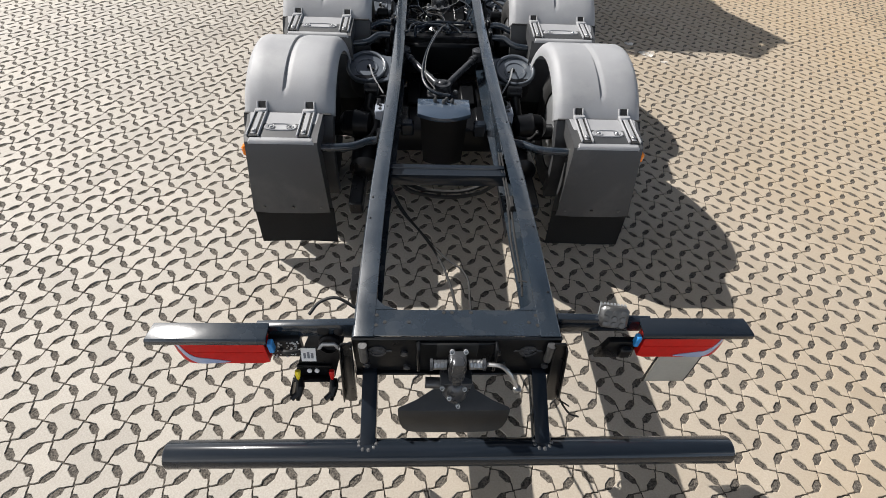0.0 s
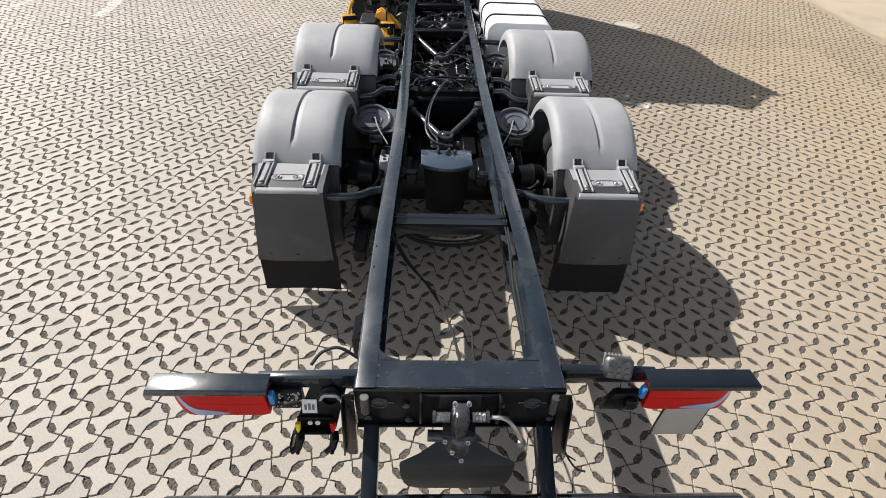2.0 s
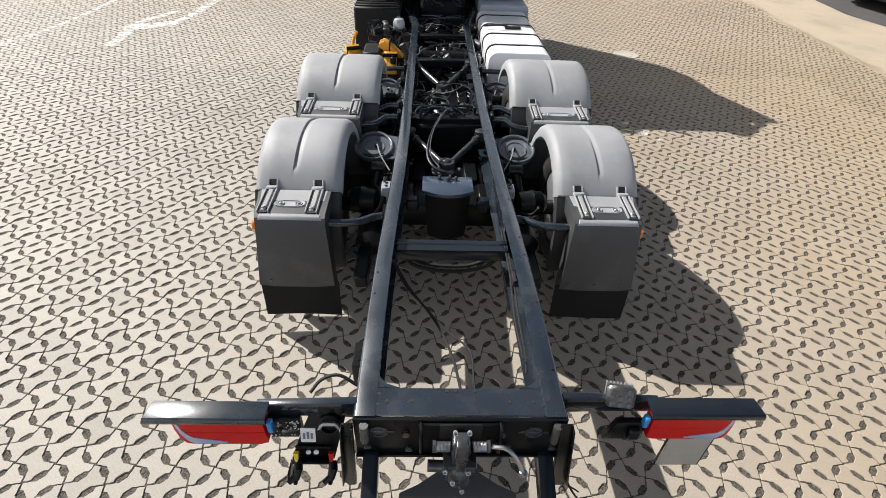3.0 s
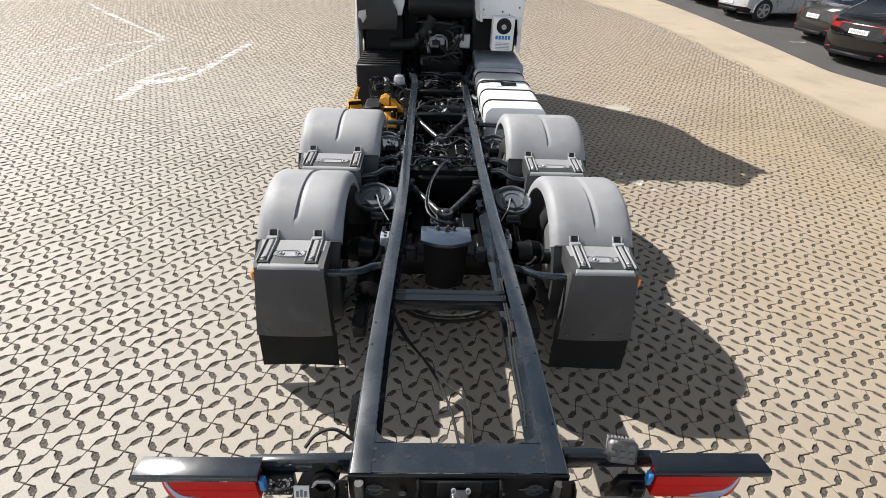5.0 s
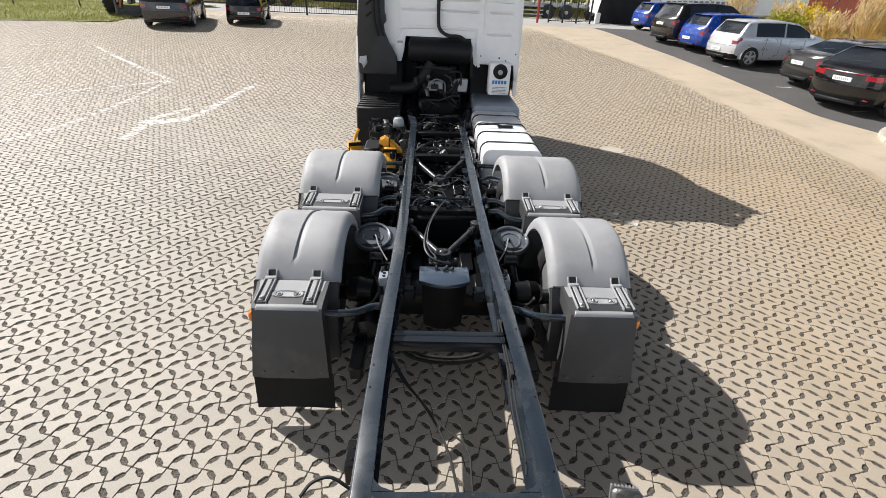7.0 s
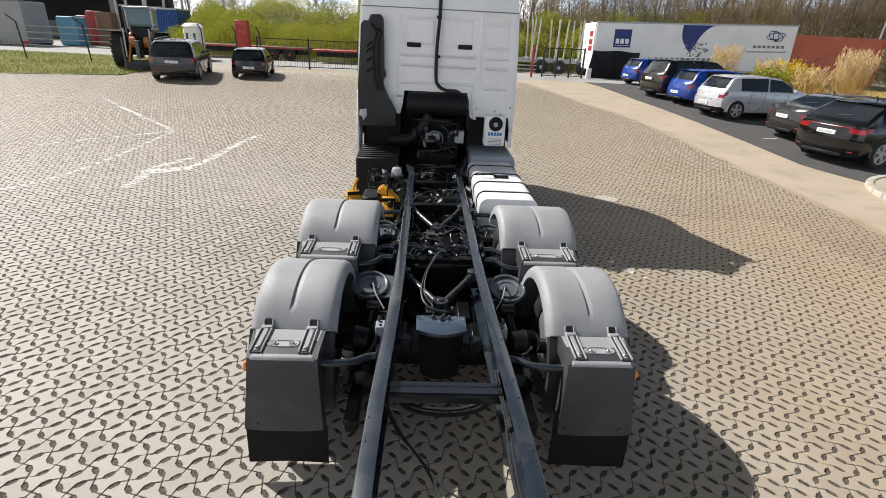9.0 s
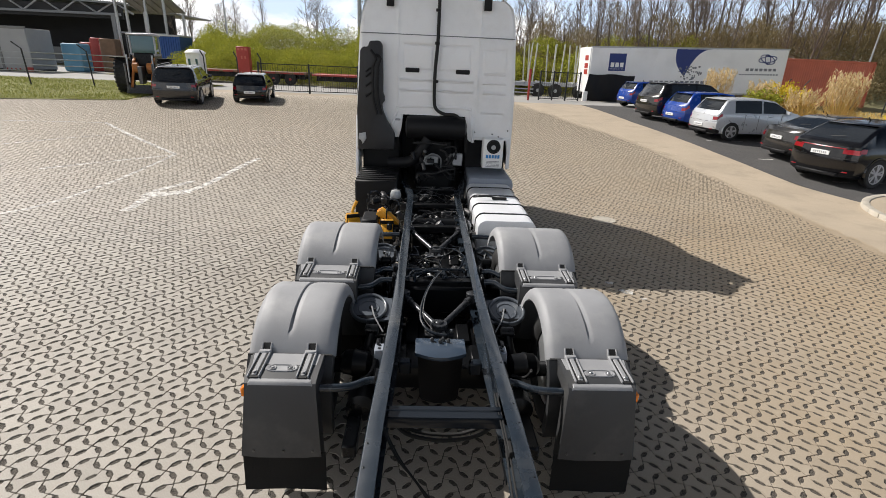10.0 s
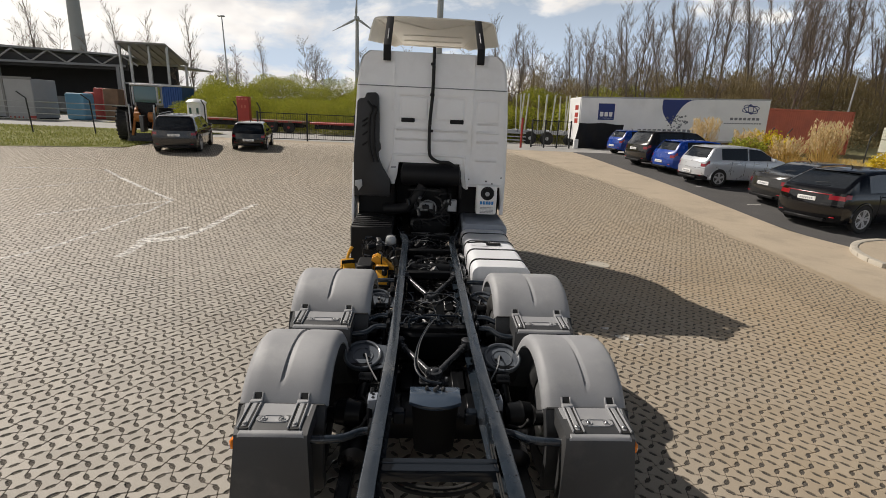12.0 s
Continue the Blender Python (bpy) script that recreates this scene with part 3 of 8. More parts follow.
def worn(m):
    """Lets the paint break up."""
    n, l = m.node_tree.nodes, m.node_tree.links
    tc = n.new("ShaderNodeTexCoord")
    t = n.new("ShaderNodeTexNoise")
    t.inputs["Scale"].default_value, t.inputs["Detail"].default_value = 7.0, 8.0
    t.inputs["Roughness"].default_value = 0.7
    l.new(tc.outputs["Object"], t.inputs["Vector"])
    r = n.new("ShaderNodeMapRange")
    r.inputs["From Min"].default_value, r.inputs["From Max"].default_value = 0.36, 0.58
    r.inputs["To Max"].default_value = 0.80
    l.new(t.outputs["Fac"], r.inputs["Value"])
    tr = n.new("ShaderNodeBsdfTransparent")
    mx = n.new("ShaderNodeMixShader")
    l.new(r.outputs[0], mx.inputs["Fac"])
    l.new(tr.outputs[0], mx.inputs[1])
    l.new(n["Principled BSDF"].outputs[0], mx.inputs[2])
    l.new(mx.outputs[0], n["Material Output"].inputs["Surface"])


worn(M_LINE)


def painted_line(name, pts, width, label):
    v, f = [], []
    fine = []
    for p, q in zip(pts, pts[1:]):
        fine += [(p[0] + (q[0] - p[0]) * k / 8, p[1] + (q[1] - p[1]) * k / 8) for k in range(8)]
    fine.append(pts[-1])
    pts = [Vector((x, y, rise(y) + 0.0045)) for x, y in fine]
    for i, p in enumerate(pts):
        d = (pts[min(i + 1, len(pts) - 1)] - pts[max(i - 1, 0)]).normalized()
        s = Vector((-d.y, d.x, 0)) * width / 2
        v += [p + s, p - s]
    for i in range(len(pts) - 1):
        f.append((2 * i, 2 * i + 1, 2 * i + 3, 2 * i + 2))
    ob = sheet_mesh(name, v, f, M_LINE)
    return tagged(ob, label, "road marking", kind="structure")


LINE, FAINT = "worn white line on the paving stones", "faint white line on the paving stones"
painted_line("yard_marking", [(-4.60, 12.30), (-4.70, 11.9), (-4.82, 10.74), (-4.86, 9.86), (-4.95, 9.21), (-5.10, 8.80)], 0.17, LINE)
painted_line("yard_marking", [(-5.00, 9.02), (-5.20, 8.80), (-5.45, 8.66), (-5.75, 8.62)], 0.32, "worn white bend of a line on the stones")
painted_line("yard_marking", [(-5.27, 9.81), (-5.48, 9.33), (-5.63, 8.98), (-5.57, 8.37), (-5.49, 7.86), (-5.48, 7.49)], 0.17, LINE)
painted_line("yard_marking", [(-6.88, 12.42), (-6.86, 9.69), (-6.95, 8.08), (-7.12, 7.42), (-7.27, 7.2), (-7.7, 6.6)], 0.10, LINE)
painted_line("yard_marking", [(-6.88, 12.42), (-9.42, 14.85), (-11.13, 16.57)], 0.13, LINE)
painted_line("yard_marking", [(-11.13, 16.57), (-12.66, 16.45), (-14.38, 16.27), (-18.0, 16.0)], 0.13, FAINT)
painted_line("yard_marking", [(-11.76, 12.91), (-10.88, 13.83), (-9.81, 14.77)], 0.10, FAINT)
painted_line("yard_marking", [(-9.05, 10.41), (-8.1, 11.34), (-6.95, 12.28)], 0.10, FAINT)
for k, (x, y) in enumerate([(11.0, 11.9), (10.6, 14.6), (10.4, 17.6), (10.5, 20.6), (10.7, 23.8), (11.2, 27.0)]):
    for s in range(4):
        xx = x + 0.2 + s * 1.0
        zz = rise(y) + 0.012
        ob = sheet_mesh("bay_line", [(xx, y, zz), (xx + 0.5, y + 0.05, zz), (xx + 0.5, y + 0.15, zz), (xx, y + 0.10, zz)], [(0, 1, 2, 3)], M_LINE)
        tagged(ob, "short white dash of a parking bay", "road marking", group="parking bay dashes", kind="structure")

# kerb round the planted island
kerb_c, kerb_r = Vector((12.12, 8.05, 0)), 2.62
for s in range(14):
    a0, a1 = radians(176 - s * 9.5), radians(176 - s * 9.5 - 9.1)
    b = BM()
    outline = []
    for a in (a0, (a0 + a1) / 2, a1):
        outline.append((kerb_c.x + kerb_r * math.cos(a), kerb_c.y + kerb_r * math.sin(a)))
    for a in (a1, (a0 + a1) / 2, a0):
        outline.append((kerb_c.x + (kerb_r - 0.15) * math.cos(a), kerb_c.y + (kerb_r - 0.15) * math.sin(a)))
    prism(b, outline, "z", -0.05, 0.11, 0.015)
    tagged(mesh_ob("kerb", b, M_KERB, True), "pale concrete kerb stone of a rounded island", "kerb", group="island kerb stones", kind="structure")
isl = [(kerb_c.x + (kerb_r - 0.14) * math.cos(radians(a)), kerb_c.y + (kerb_r - 0.14) * math.sin(radians(a)), 0.085) for a in range(0, 360, 12)]
tagged(sheet_mesh("kerb_island", isl, [tuple(range(len(isl)))], M_SAND), "sandy top of the kerbed island", "traffic island", kind="structure")

# round drain cover and stray paint on the stones
b = BM()
lathe(b, [(0.22, -0.01), (0.22, 0.004), (0.195, 0.006), (0.19, 0.003), (0.17, 0.003), (0.08, 0.005)], Matrix.Translation((3.36, 7.9, 0.004)), 28)
for k in range(6):
    a = 2 * math.pi * k / 6
    lathe(b, [(0.022, 0.003), (0.022, 0.008)], Matrix.Translation((3.36 + 0.13 * math.cos(a), 7.9 + 0.13 * math.sin(a), 0.004)), 8)
solid("drain_cover", b, M_KERB, "small pale round drain cover in the paving", "drain cover")
for x, y, w, d in ((2.56, 4.63, 0.16, 0.22), (2.42, 4.90, 0.10, 0.14), (2.70, 4.42, 0.08, 0.10)):
    out = [(x + w * (0.5 + 0.2 * math.sin(3 * a)) * math.cos(a), y + d * (0.5 + 0.2 * math.cos(2 * a)) * math.sin(a), 0.0045) for a in [2 * math.pi * k / 16 for k in range(16)]]
    tagged(sheet_mesh("paint_spill", out, [tuple(range(16))], M_LINE), "small worn splash of white paint on stones", "road marking", kind="structure")

# ---- the truck chassis: one thing, its rear end at y = 0, its middle line at x = 0 ----
truck = thing("truck", "three-axle container chassis truck with white cab and bare black frame", "truck")
RT = 0.89          # top of the frame
rng = random.Random(11)


def P(name, bm, m, label="", parent=None, smooth=True):
    return part(name, bm, m, parent or truck, label, smooth)


def rail_x(y):
    """Outer face of a frame rail."""
    if y < 0.6:
        return 0.430
    if y < 2.6:
        return 0.430 - 0.045 * smooth_step(0.6, 2.6, y)
    if y < 5.9:
        return 0.385
    return 0.385 + 0.16 * smooth_step(5.9, 7.0, y)


# frame rails: C section with rounded top edges
for side in (-1, 1):
    b = BM()
    ysr = [0.0, 0.15, 0.3, 0.6, 1.0, 1.5, 2.0, 2.6, 3.5, 4.5, 5.5, 5.9, 6.15, 6.4, 6.7, 7.0, 8.6]
    prof = [(0, -0.265), (0, -0.012), (-0.004, -0.004), (-0.012, 0), (-0.088, 0), (-0.090, -0.003), (-0.090, -0.009), (-0.009, -0.012), (-0.009, -0.253), (-0.090, -0.256), (-0.090, -0.265)]
    rings = []
    for y in ysr:
        rings.append([b.verts.new((side * (rail_x(y) + px), y, RT + pz)) for px, pz in prof])
    k = len(prof)
    for a, c in zip(rings, rings[1:]):
        for i in range(k):
            b.faces.new((a[i], a[(i + 1) % k], c[(i + 1) % k], c[i]))
    b.faces.new(rings[0]), b.faces.new(rings[-1])
    bmesh.ops.recalc_face_normals(b, faces=b.faces[:])
    rail = P("frame_rail", b, M_FRAME, "long black frame rail with scuffed top edge")
    # bolt heads along the top flange and the web
    b = BM()
    y = 0.12
    while y < 6.6:
        for px in ((0.022,) if rng.random() < 0.3 else ()):
            lathe(b, [(0.0055, 0), (0.0055, 0.002), (0.003, 0.003)], along((side * (rail_x(y) - px), y, RT), (0, 0, 1)), 8)
        lathe(b, [(0.011, 0), (0.011, 0.009), (0.006, 0.012)], along((side * rail_x(y), y, RT - 0.05 - 0.12 * rng.random()), (side, 0, 0)), 8)
        y += rng.choice((0.11, 0.16, 0.27, 0.42))
    part("bolt", b, M_BLACK, rail)
    # brackets on the outer web
    for y0, z0, dy, dz in ((1.86, 0.80, 0.10, 0.13), (3.36, 0.80, 0.10, 0.13), (0.42, 0.66, 0.16, 0.14), (4.15, 0.74, 0.2, 0.16)):
        b = BM()
        x0 = side * rail_x(y0)
        box(b, min(x0, x0 + side * 0.075), max(x0, x0 + side * 0.075), y0, y0 + dy, z0 - dz, z0, 0.006)
        br = P("rail_bracket", b, M_GREYBOX if y0 in (1.86, 3.36) else M_BLACK)
        b = BM()
        for q in (0.3, 0.7):
            lathe(b, [(0.012, 0), (0.012, 0.004)], along((x0 + side * 0.04, y0 + dy * q, z0), (0, 0, 1)), 10)
        part("bolt", b, M_BLACK, br)

M_LID = mat("sky_tinted_lid_paint", (0.045, 0.065, 0.095), 0.16, vary=0.1, scale=4, bump=0.01, rough_vary=0.05, coat=0.6)
M_PLATE = mat("dull_dark_steel", (0.042, 0.044, 0.047), 0.5, vary=0.15, scale=6, bump=0.05, dirt=(0.07, 0.07, 0.07), dirt_amount=0.3, dirt_scale=6)
M_CAST = mat("greasy_black_casting", (0.065, 0.068, 0.074), 0.28, 0.4, vary=0.3, scale=14, fine=90, bump=0.15)

# rear cross member: top plate with two rows of holes, face plate with slots
b = BM()
box(b, -0.352, 0.352, 0.004, 0.135, RT - 0.012, RT - 0.002, 0.003)
for s in (-1, 1):
    prism(b, [(s * 0.352, 0.135), (s * 0.352, 0.225), (s * 0.335, 0.185), (s * 0.305, 0.155), (s * 0.25, 0.135)], "z", RT - 0.012, RT - 0.002)
rear_x = P("rear_crossmember", b, M_FRAME)
b = BM()
for x in (-0.335, -0.30, -0.20, -0.055, -0.02, 0.06, 0.20, 0.30, 0.335):
    for y in ((0.035, 0.085) if abs(x) in (0.335,) else ((0.05,) if abs(x) > 0.1 else (0.10,))):
        lathe(b, [(0.008, 0), (0.008, 0.0015)], along((x, y + 0.02, RT - 0.002), (0, 0, 1)), 10)
part("hole", b, M_RUBBER, rear_x)
b = BM()
box(b, -0.43, 0.43, -0.012, 0.004, 0.64, RT - 0.006, 0.004)
box(b, -0.43, 0.43, -0.03, 0.004, 0.632, 0.645, 0.003)
face = P("rear_face_plate", b, M_BLACK)
b = BM()
for x in (-0.33, 0.30):
    lathe(b, [(0.038, 0), (0.038, 0.004), (0.026, 0.004), (0.026, 0.001)], along((x, -0.012, 0.80), (0, -1, 0)), 18)
    box(b, x - 0.06, x + 0.06, -0.016, -0.012, 0.795, 0.806, 0.002)
for x, z in ((-0.22, 0.79), (-0.21, 0.68), (-0.38, 0.7), (0.17, 0.79), (0.2, 0.7), (0.39, 0.69)):
    lathe(b, [(0.016, 0), (0.016, 0.012), (0.009, 0.014)], along((x, -0.012, z), (0, -1, 0)), 10)
part("bolt", b, M_CAST, face)
for s in (-1, 1):
    b = BM()
    tube(b, [(s * 0.385, -0.03, 0.76), (s * 0.385, -0.03, 0.87)], 0.018, 10)
    P("guide_pin", b, M_DULL)
    # side cheek plates with turned edges
    b = BM()
    xi0, xo0, xi1, xo1 = (0.425, 0.475, 0.440, 0.500) if s < 0 else (0.392, 0.447, 0.425, 0.500)
    prism(b, [(s * xi0, 0.885), (s * (xo0 - 0.008), 0.885), (s * xo0, 0.875), (s * xo1, 0.44), (s * (xo1 - 0.02), 0.405), (s * (xi1 + 0.01), 0.405), (s * xi1, 0.43)], "y", -0.036, -0.026, 0.003)
    prism(b, [(s * xo0, 0.87), (s * (xo0 - 0.007), 0.87), (s * (xo1 - 0.007), 0.44), (s * xo1, 0.44)], "y", -0.060, -0.034, 0.002)
    prism(b, [(s * xi0, 0.87), (s * (xi0 + 0.007), 0.87), (s * (xi1 + 0.007), 0.44), (s * xi1, 0.44)], "y", -0.050, -0.034, 0.002)
    P("rear_cheek_plate", b, M_BLACK)
    # upright of the under-run guard
    b = BM()
    prism(b, [(0.03, 0.66), (-0.035, 0.66), (-0.335, 0.50), (-0.30, 0.45), (-0.26, 0.46), (0.03, 0.60)], "x", s * 0.335, s * 0.400, 0.006)
    P("guard_upright", b, M_GLOSS)

# under-run bar: a round tube with end caps, and weld beads
b = BM()
lathe(b, [(0.03, -1.190), (0.053, -1.190), (0.057, -1.182), (0.057, 1.182), (0.053, 1.190), (0.03, 1.190)], along((0, -0.30, 0.468), (1, 0, 0)), 36)
bar = P("underrun_bar", b, M_GLOSS, "round black under-run bar with chipped ends")
b = BM()
for s in (-1, 1):
    for k in range(9):
        a = 2 * math.pi * k / 9
        lathe(b, [(0.004, -0.004), (0.011, 0), (0.004, 0.006)], Matrix.Translation((s * 0.368 + 0.036 * math.cos(a), -0.285 + 0.025 * math.sin(a), 0.522)), 6)
part("weld_bead", b, M_DULL, bar)

# trailer coupling with its guide plate, springs and lever
b = BM()
box(b, -0.165, -0.152, -0.055, 0.0, 0.70, 0.875, 0.004)
box(b, 0.152, 0.165, -0.055, 0.0, 0.70, 0.875, 0.004)
box(b, -0.17, 0.17, -0.026, -0.012, 0.70, 0.87, 0.004)
P("coupling_bracket", b, M_BLACK)
b = BM()
box(b, -0.085, 0.085, -0.030, -0.022, 0.78, 0.875, 0.004)
P("coupling_recess", b, M_RUBBER)
b = BM()
prism(b, [(-0.040, 0.86), (0.040, 0.86), (0.048, 0.80), (0.036, 0.66), (-0.036, 0.66), (-0.048, 0.80)], "y", -0.105, -0.03, 0.012)
prism(b, [(-0.028, 0.885), (0.028, 0.885), (0.032, 0.80), (0.022, 0.70), (-0.022, 0.70), (-0.032, 0.80)], "y", -0.135, -0.08, 0.010)
lathe(b, [(0.045, 0), (0.068, 0.025), (0.070, 0.10), (0.05, 0.14), (0.03, 0.15)], along((0.0, -0.085, 0.545), (0, 0, 1)), 18)
prism(b, [(-0.085, 0.70), (0.085, 0.70), (0.075, 0.62), (-0.075, 0.62)], "y", -0.12, -0.03, 0.012)
bmesh.ops.transform(b, matrix=Matrix.Translation((0, -0.08, 0.76)) @ Matrix.Diagonal((0.82, 0.85, 0.9, 1)) @ Matrix.Translation((0, 0.08, -0.76)), verts=b.verts[:])
P("coupling_head", b, M_CAST, "greasy dark cast coupling head")
for s in (-1, 1):
    pts = [(s * (0.045 + 0.055 * t / 70), -0.085 + 0.018 * math.cos(t * 0.9), 0.815 + 0.018 * math.sin(t * 0.9)) for t in range(71)]
    b = BM()
    tube(b, pts, 0.0035, 5)
    P("coupling_spring", b, M_STEEL)
    b = BM()
    lathe(b, [(0.024, 0), (0.024, 0.012)], along((s * 0.101, -0.085, 0.815), (s, 0, 0)), 14)
    P("spring_cap", b, M_CAST)
b = BM()
tube(b, curve_pts([(0.12, -0.085, 0.815), (0.175, -0.10, 0.825), (0.215, -0.12, 0.79), (0.245, -0.14, 0.73)]), 0.009, 8)
lathe(b, [(0.005, -0.02), (0.016, -0.012), (0.019, 0.0), (0.016, 0.012), (0.005, 0.02)], Matrix.Translation((0.249, -0.143, 0.715)), 10)
P("release_lever", b, M_STEEL)
for x, y, z in ((-0.03, -0.15, 0.66), (0.01, -0.155, 0.60), (0.03, -0.14, 0.72), (-0.025, -0.06, 0.872), (0.03, -0.06, 0.872), (-0.06, -0.12, 0.69)):
    b = BM()
    lathe(b, [(0.010, 0), (0.010, 0.012), (0.006, 0.012), (0.006, 0.004)], along((x, y, z), (0, -1, 0.8)), 8)
    P("coupling_bolt", b, M_GALV)
b = BM()
tube(b, [(-0.06, -0.08, 0.655), (-0.13, -0.08, 0.66)], 0.024, 12)
P("sensor_housing", b, M_DULL)
# guide plate (mouth): a sloping throat that opens to a deep rounded lip
b = BM()
vs = []
mouth = [(-0.03, 0.585, 0.085), (-0.06, 0.555, 0.10), (-0.10, 0.535, 0.18), (-0.128, 0.522, 0.258), (-0.138, 0.514, 0.264), (-0.141, 0.49, 0.264), (-0.146, 0.42, 0.260), (-0.150, 0.365, 0.246), (-0.152, 0.338, 0.226), (-0.153, 0.324, 0.19)]
for y, z, w in mouth:
    for k in range(11):
        u = -1 + k / 5
        vs.append(b.verts.new((u * w * 0.94, y + 0.003 * u * u, z)))
for t in range(len(mouth) - 1):
    for k in range(10):
        b.faces.new((vs[t * 11 + k], vs[t * 11 + k + 1], vs[t * 11 + 12 + k], vs[t * 11 + 11 + k]))
bmesh.ops.recalc_face_normals(b, faces=b.faces[:])
bmesh.ops.solidify(b, geom=b.faces[:], thickness=0.012)
P("coupling_mouth", b, M_PLATE, "black steel coupling mouth plate")


# tail lamps on their arms
def tail_lamp(s):
    b = BM()
    prism(b, [(s * 0.43, 0.890), (s * 0.84, 0.872), (s * 0.84, 0.800), (s * 0.60, 0.800), (s * 0.43, 0.790)], "y", 0.085, 0.120, 0.005)
    P("lamp_arm", b, M_GLOSS if s > 0 else M_FRAME)
    b = BM()
    lo, hi = sorted((s * 0.785, s * 1.245))
    prism(b, [(0.108, 0.862), (0.102, 0.878), (0.026, 0.872), (0.018, 0.866), (0.015, 0.846), (0.019, 0.846), (0.026, 0.862), (0.100, 0.866)], "x", lo, hi, 0.002)
    for v in b.verts:
        if abs(v.co.x) > 1.2 and v.co.y < 0.05:
            v.co.x += s * 0.015
    P("lamp_cover", b, M_GLOSS if s > 0 else M_FRAME, "black bent-sheet lamp cover")

    def face(t, k):
        """The lens front: t runs outwards along it, k from its top down."""
        drop = 0.132 - 0.075 * max(0, (t - 0.78) / 0.22) ** 1.5 - 0.012 * max(0, 1 - t / 0.06)
        back = 0.06 * max(0, (t - 0.78) / 0.22) ** 2
        return (s * (0.800 + 0.390 * t - 0.012 * k * max(0, 1 - t / 0.1)), 0.024 + back - 0.028 * k + 0.010 * k * k, 0.856 - drop * k)

    b = BM()
    n = 16
    ring = []
    for i in range(n + 1):
        t = i / n
        cols = [face(t, k) for k in (0, 0.25, 0.5, 0.75, 0.94, 1.0)]
        ring.append([b.verts.new((cols[0][0], 0.075, cols[0][2]))] + [b.verts.new(p) for p in cols] + [b.verts.new((cols[-1][0], 0.075, cols[-1][2]))])
    k = len(ring[0])
    for a, c in zip(ring, ring[1:]):
        for i in range(k):
            b.faces.new((a[i], a[(i + 1) % k], c[(i + 1) % k], c[i]))
    b.faces.new(ring[0]), b.faces.new(ring[-1])
    bmesh.ops.recalc_face_normals(b, faces=b.faces[:])
    lens = P("tail_lamp", b, M_RED, "red tail lamp lens with a swept clear band")
    # clear band swept across the lens
    b = BM()
    prev = None
    for i in range(19):
        q = i / 18
        t = 0.985 - 0.60 * q
        kc = 0.12 + 0.72 * smooth_step(0, 0.5, q) + 0.06 * q
        hw = 0.16 if q < 0.5 else 0.16 * (1 - (q - 0.5) / 0.5) ** 0.8 + 0.01
        cur = []
        for kk in (max(0.02, kc - hw), min(0.99, kc + hw * 0.8)):
            x, y, z = face(t, kk)
            cur.append(b.verts.new((x, y - 0.0025, z)))
        if prev:
            b.faces.new((prev[0], prev[1], cur[1], cur[0]))
        prev = cur
    bmesh.ops.recalc_face_normals(b, faces=b.faces[:])
    bmesh.ops.solidify(b, geom=b.faces[:], thickness=0.003)
    part("lens_band", b, M_LENSBLUE, lens)
    b = BM()
    prev = None
    for i in range(13):
        t = 0.02 + 0.9 * i / 12
        cur = []
        for kk in (0.47, 0.53):
            x, y, z = face(t, kk)
            cur.append(b.verts.new((x, y - 0.0012, z)))
        if prev:
            b.faces.new((prev[0], prev[1], cur[1], cur[0]))
        prev = cur
    bmesh.ops.recalc_face_normals(b, faces=b.faces[:])
    bmesh.ops.solidify(b, geom=b.faces[:], thickness=0.002)
    part("lens_rib", b, M_RED, lens)
    b = BM()
    box(b, *sorted((s * 0.762, s * 0.784)), 0.015, 0.045, 0.785, 0.85, 0.004)
    part("connector", b, M_BLUE, lens, "blue plug at the lamp's inner end")


for s in (-1, 1):
    known = set(bpy.data.objects)
    tail_lamp(s)
    if s < 0:
        # the left lamp hangs a little further back
        for ob in set(bpy.data.objects) - known:
            ob.data.transform(Matrix.Translation((0.012, -0.030, 0)))

# electrical socket and air couplings on a leaning plate beside the left lamp
SP = pose(0, -0.02, 0.60, -20, 0, 0)


def on_plate(b):
    bmesh.ops.transform(b, matrix=SP, verts=b.verts[:])
    return b


b = BM()
prism(b, [(-0.705, 0.0), (-0.525, 0.0), (-0.455, 0.285), (-0.595, 0.285), (-0.66, 0.13)], "y", 0.0, 0.010, 0.003)
box(b, -0.70, -0.53, -0.035, 0.0, 0.0, 0.010, 0.003)
box(b, -0.685, -0.535, -0.012, 0.0, 0.062, 0.074, 0.003)
prism(b, [(0.0, 0.0), (-0.07, -0.02), (-0.07, -0.06), (0.0, -0.04)], "x", -0.708, -0.700, 0.002)
sock = P("socket_plate", on_plate(b), M_BLACK)
b = BM()
lathe(b, [(0.046, 0), (0.046, 0.022), (0.036, 0.030), (0.034, 0.012)], along((-0.535, 0.0, 0.19), (0, -1, 0)), 18)
part("socket", on_plate(b), M_PLASTIC, sock)
b = BM()
prism(b, [(-0.582, 0.175), (-0.572, 0.200), (-0.558, 0.212), (-0.508, 0.212), (-0.494, 0.200), (-0.486, 0.175), (-0.498, 0.180), (-0.510, 0.196), (-0.556, 0.196), (-0.568, 0.180)], "y", -0.040, -0.028, 0.003)
part("socket_cap", on_plate(b), M_GALV, sock)
b = BM()
lathe(b, [(0.026, 0), (0.026, 0.018), (0.016, 0.022)], along((-0.555, 0.0, 0.262), (0, -1, 0)), 14)
lathe(b, [(0.020, 0), (0.020, 0.018), (0.012, 0.022)], along((-0.492, 0.0, 0.255), (0, -1, 0)), 14)
part("socket", on_plate(b), M_PLASTIC, sock)
b = BM()
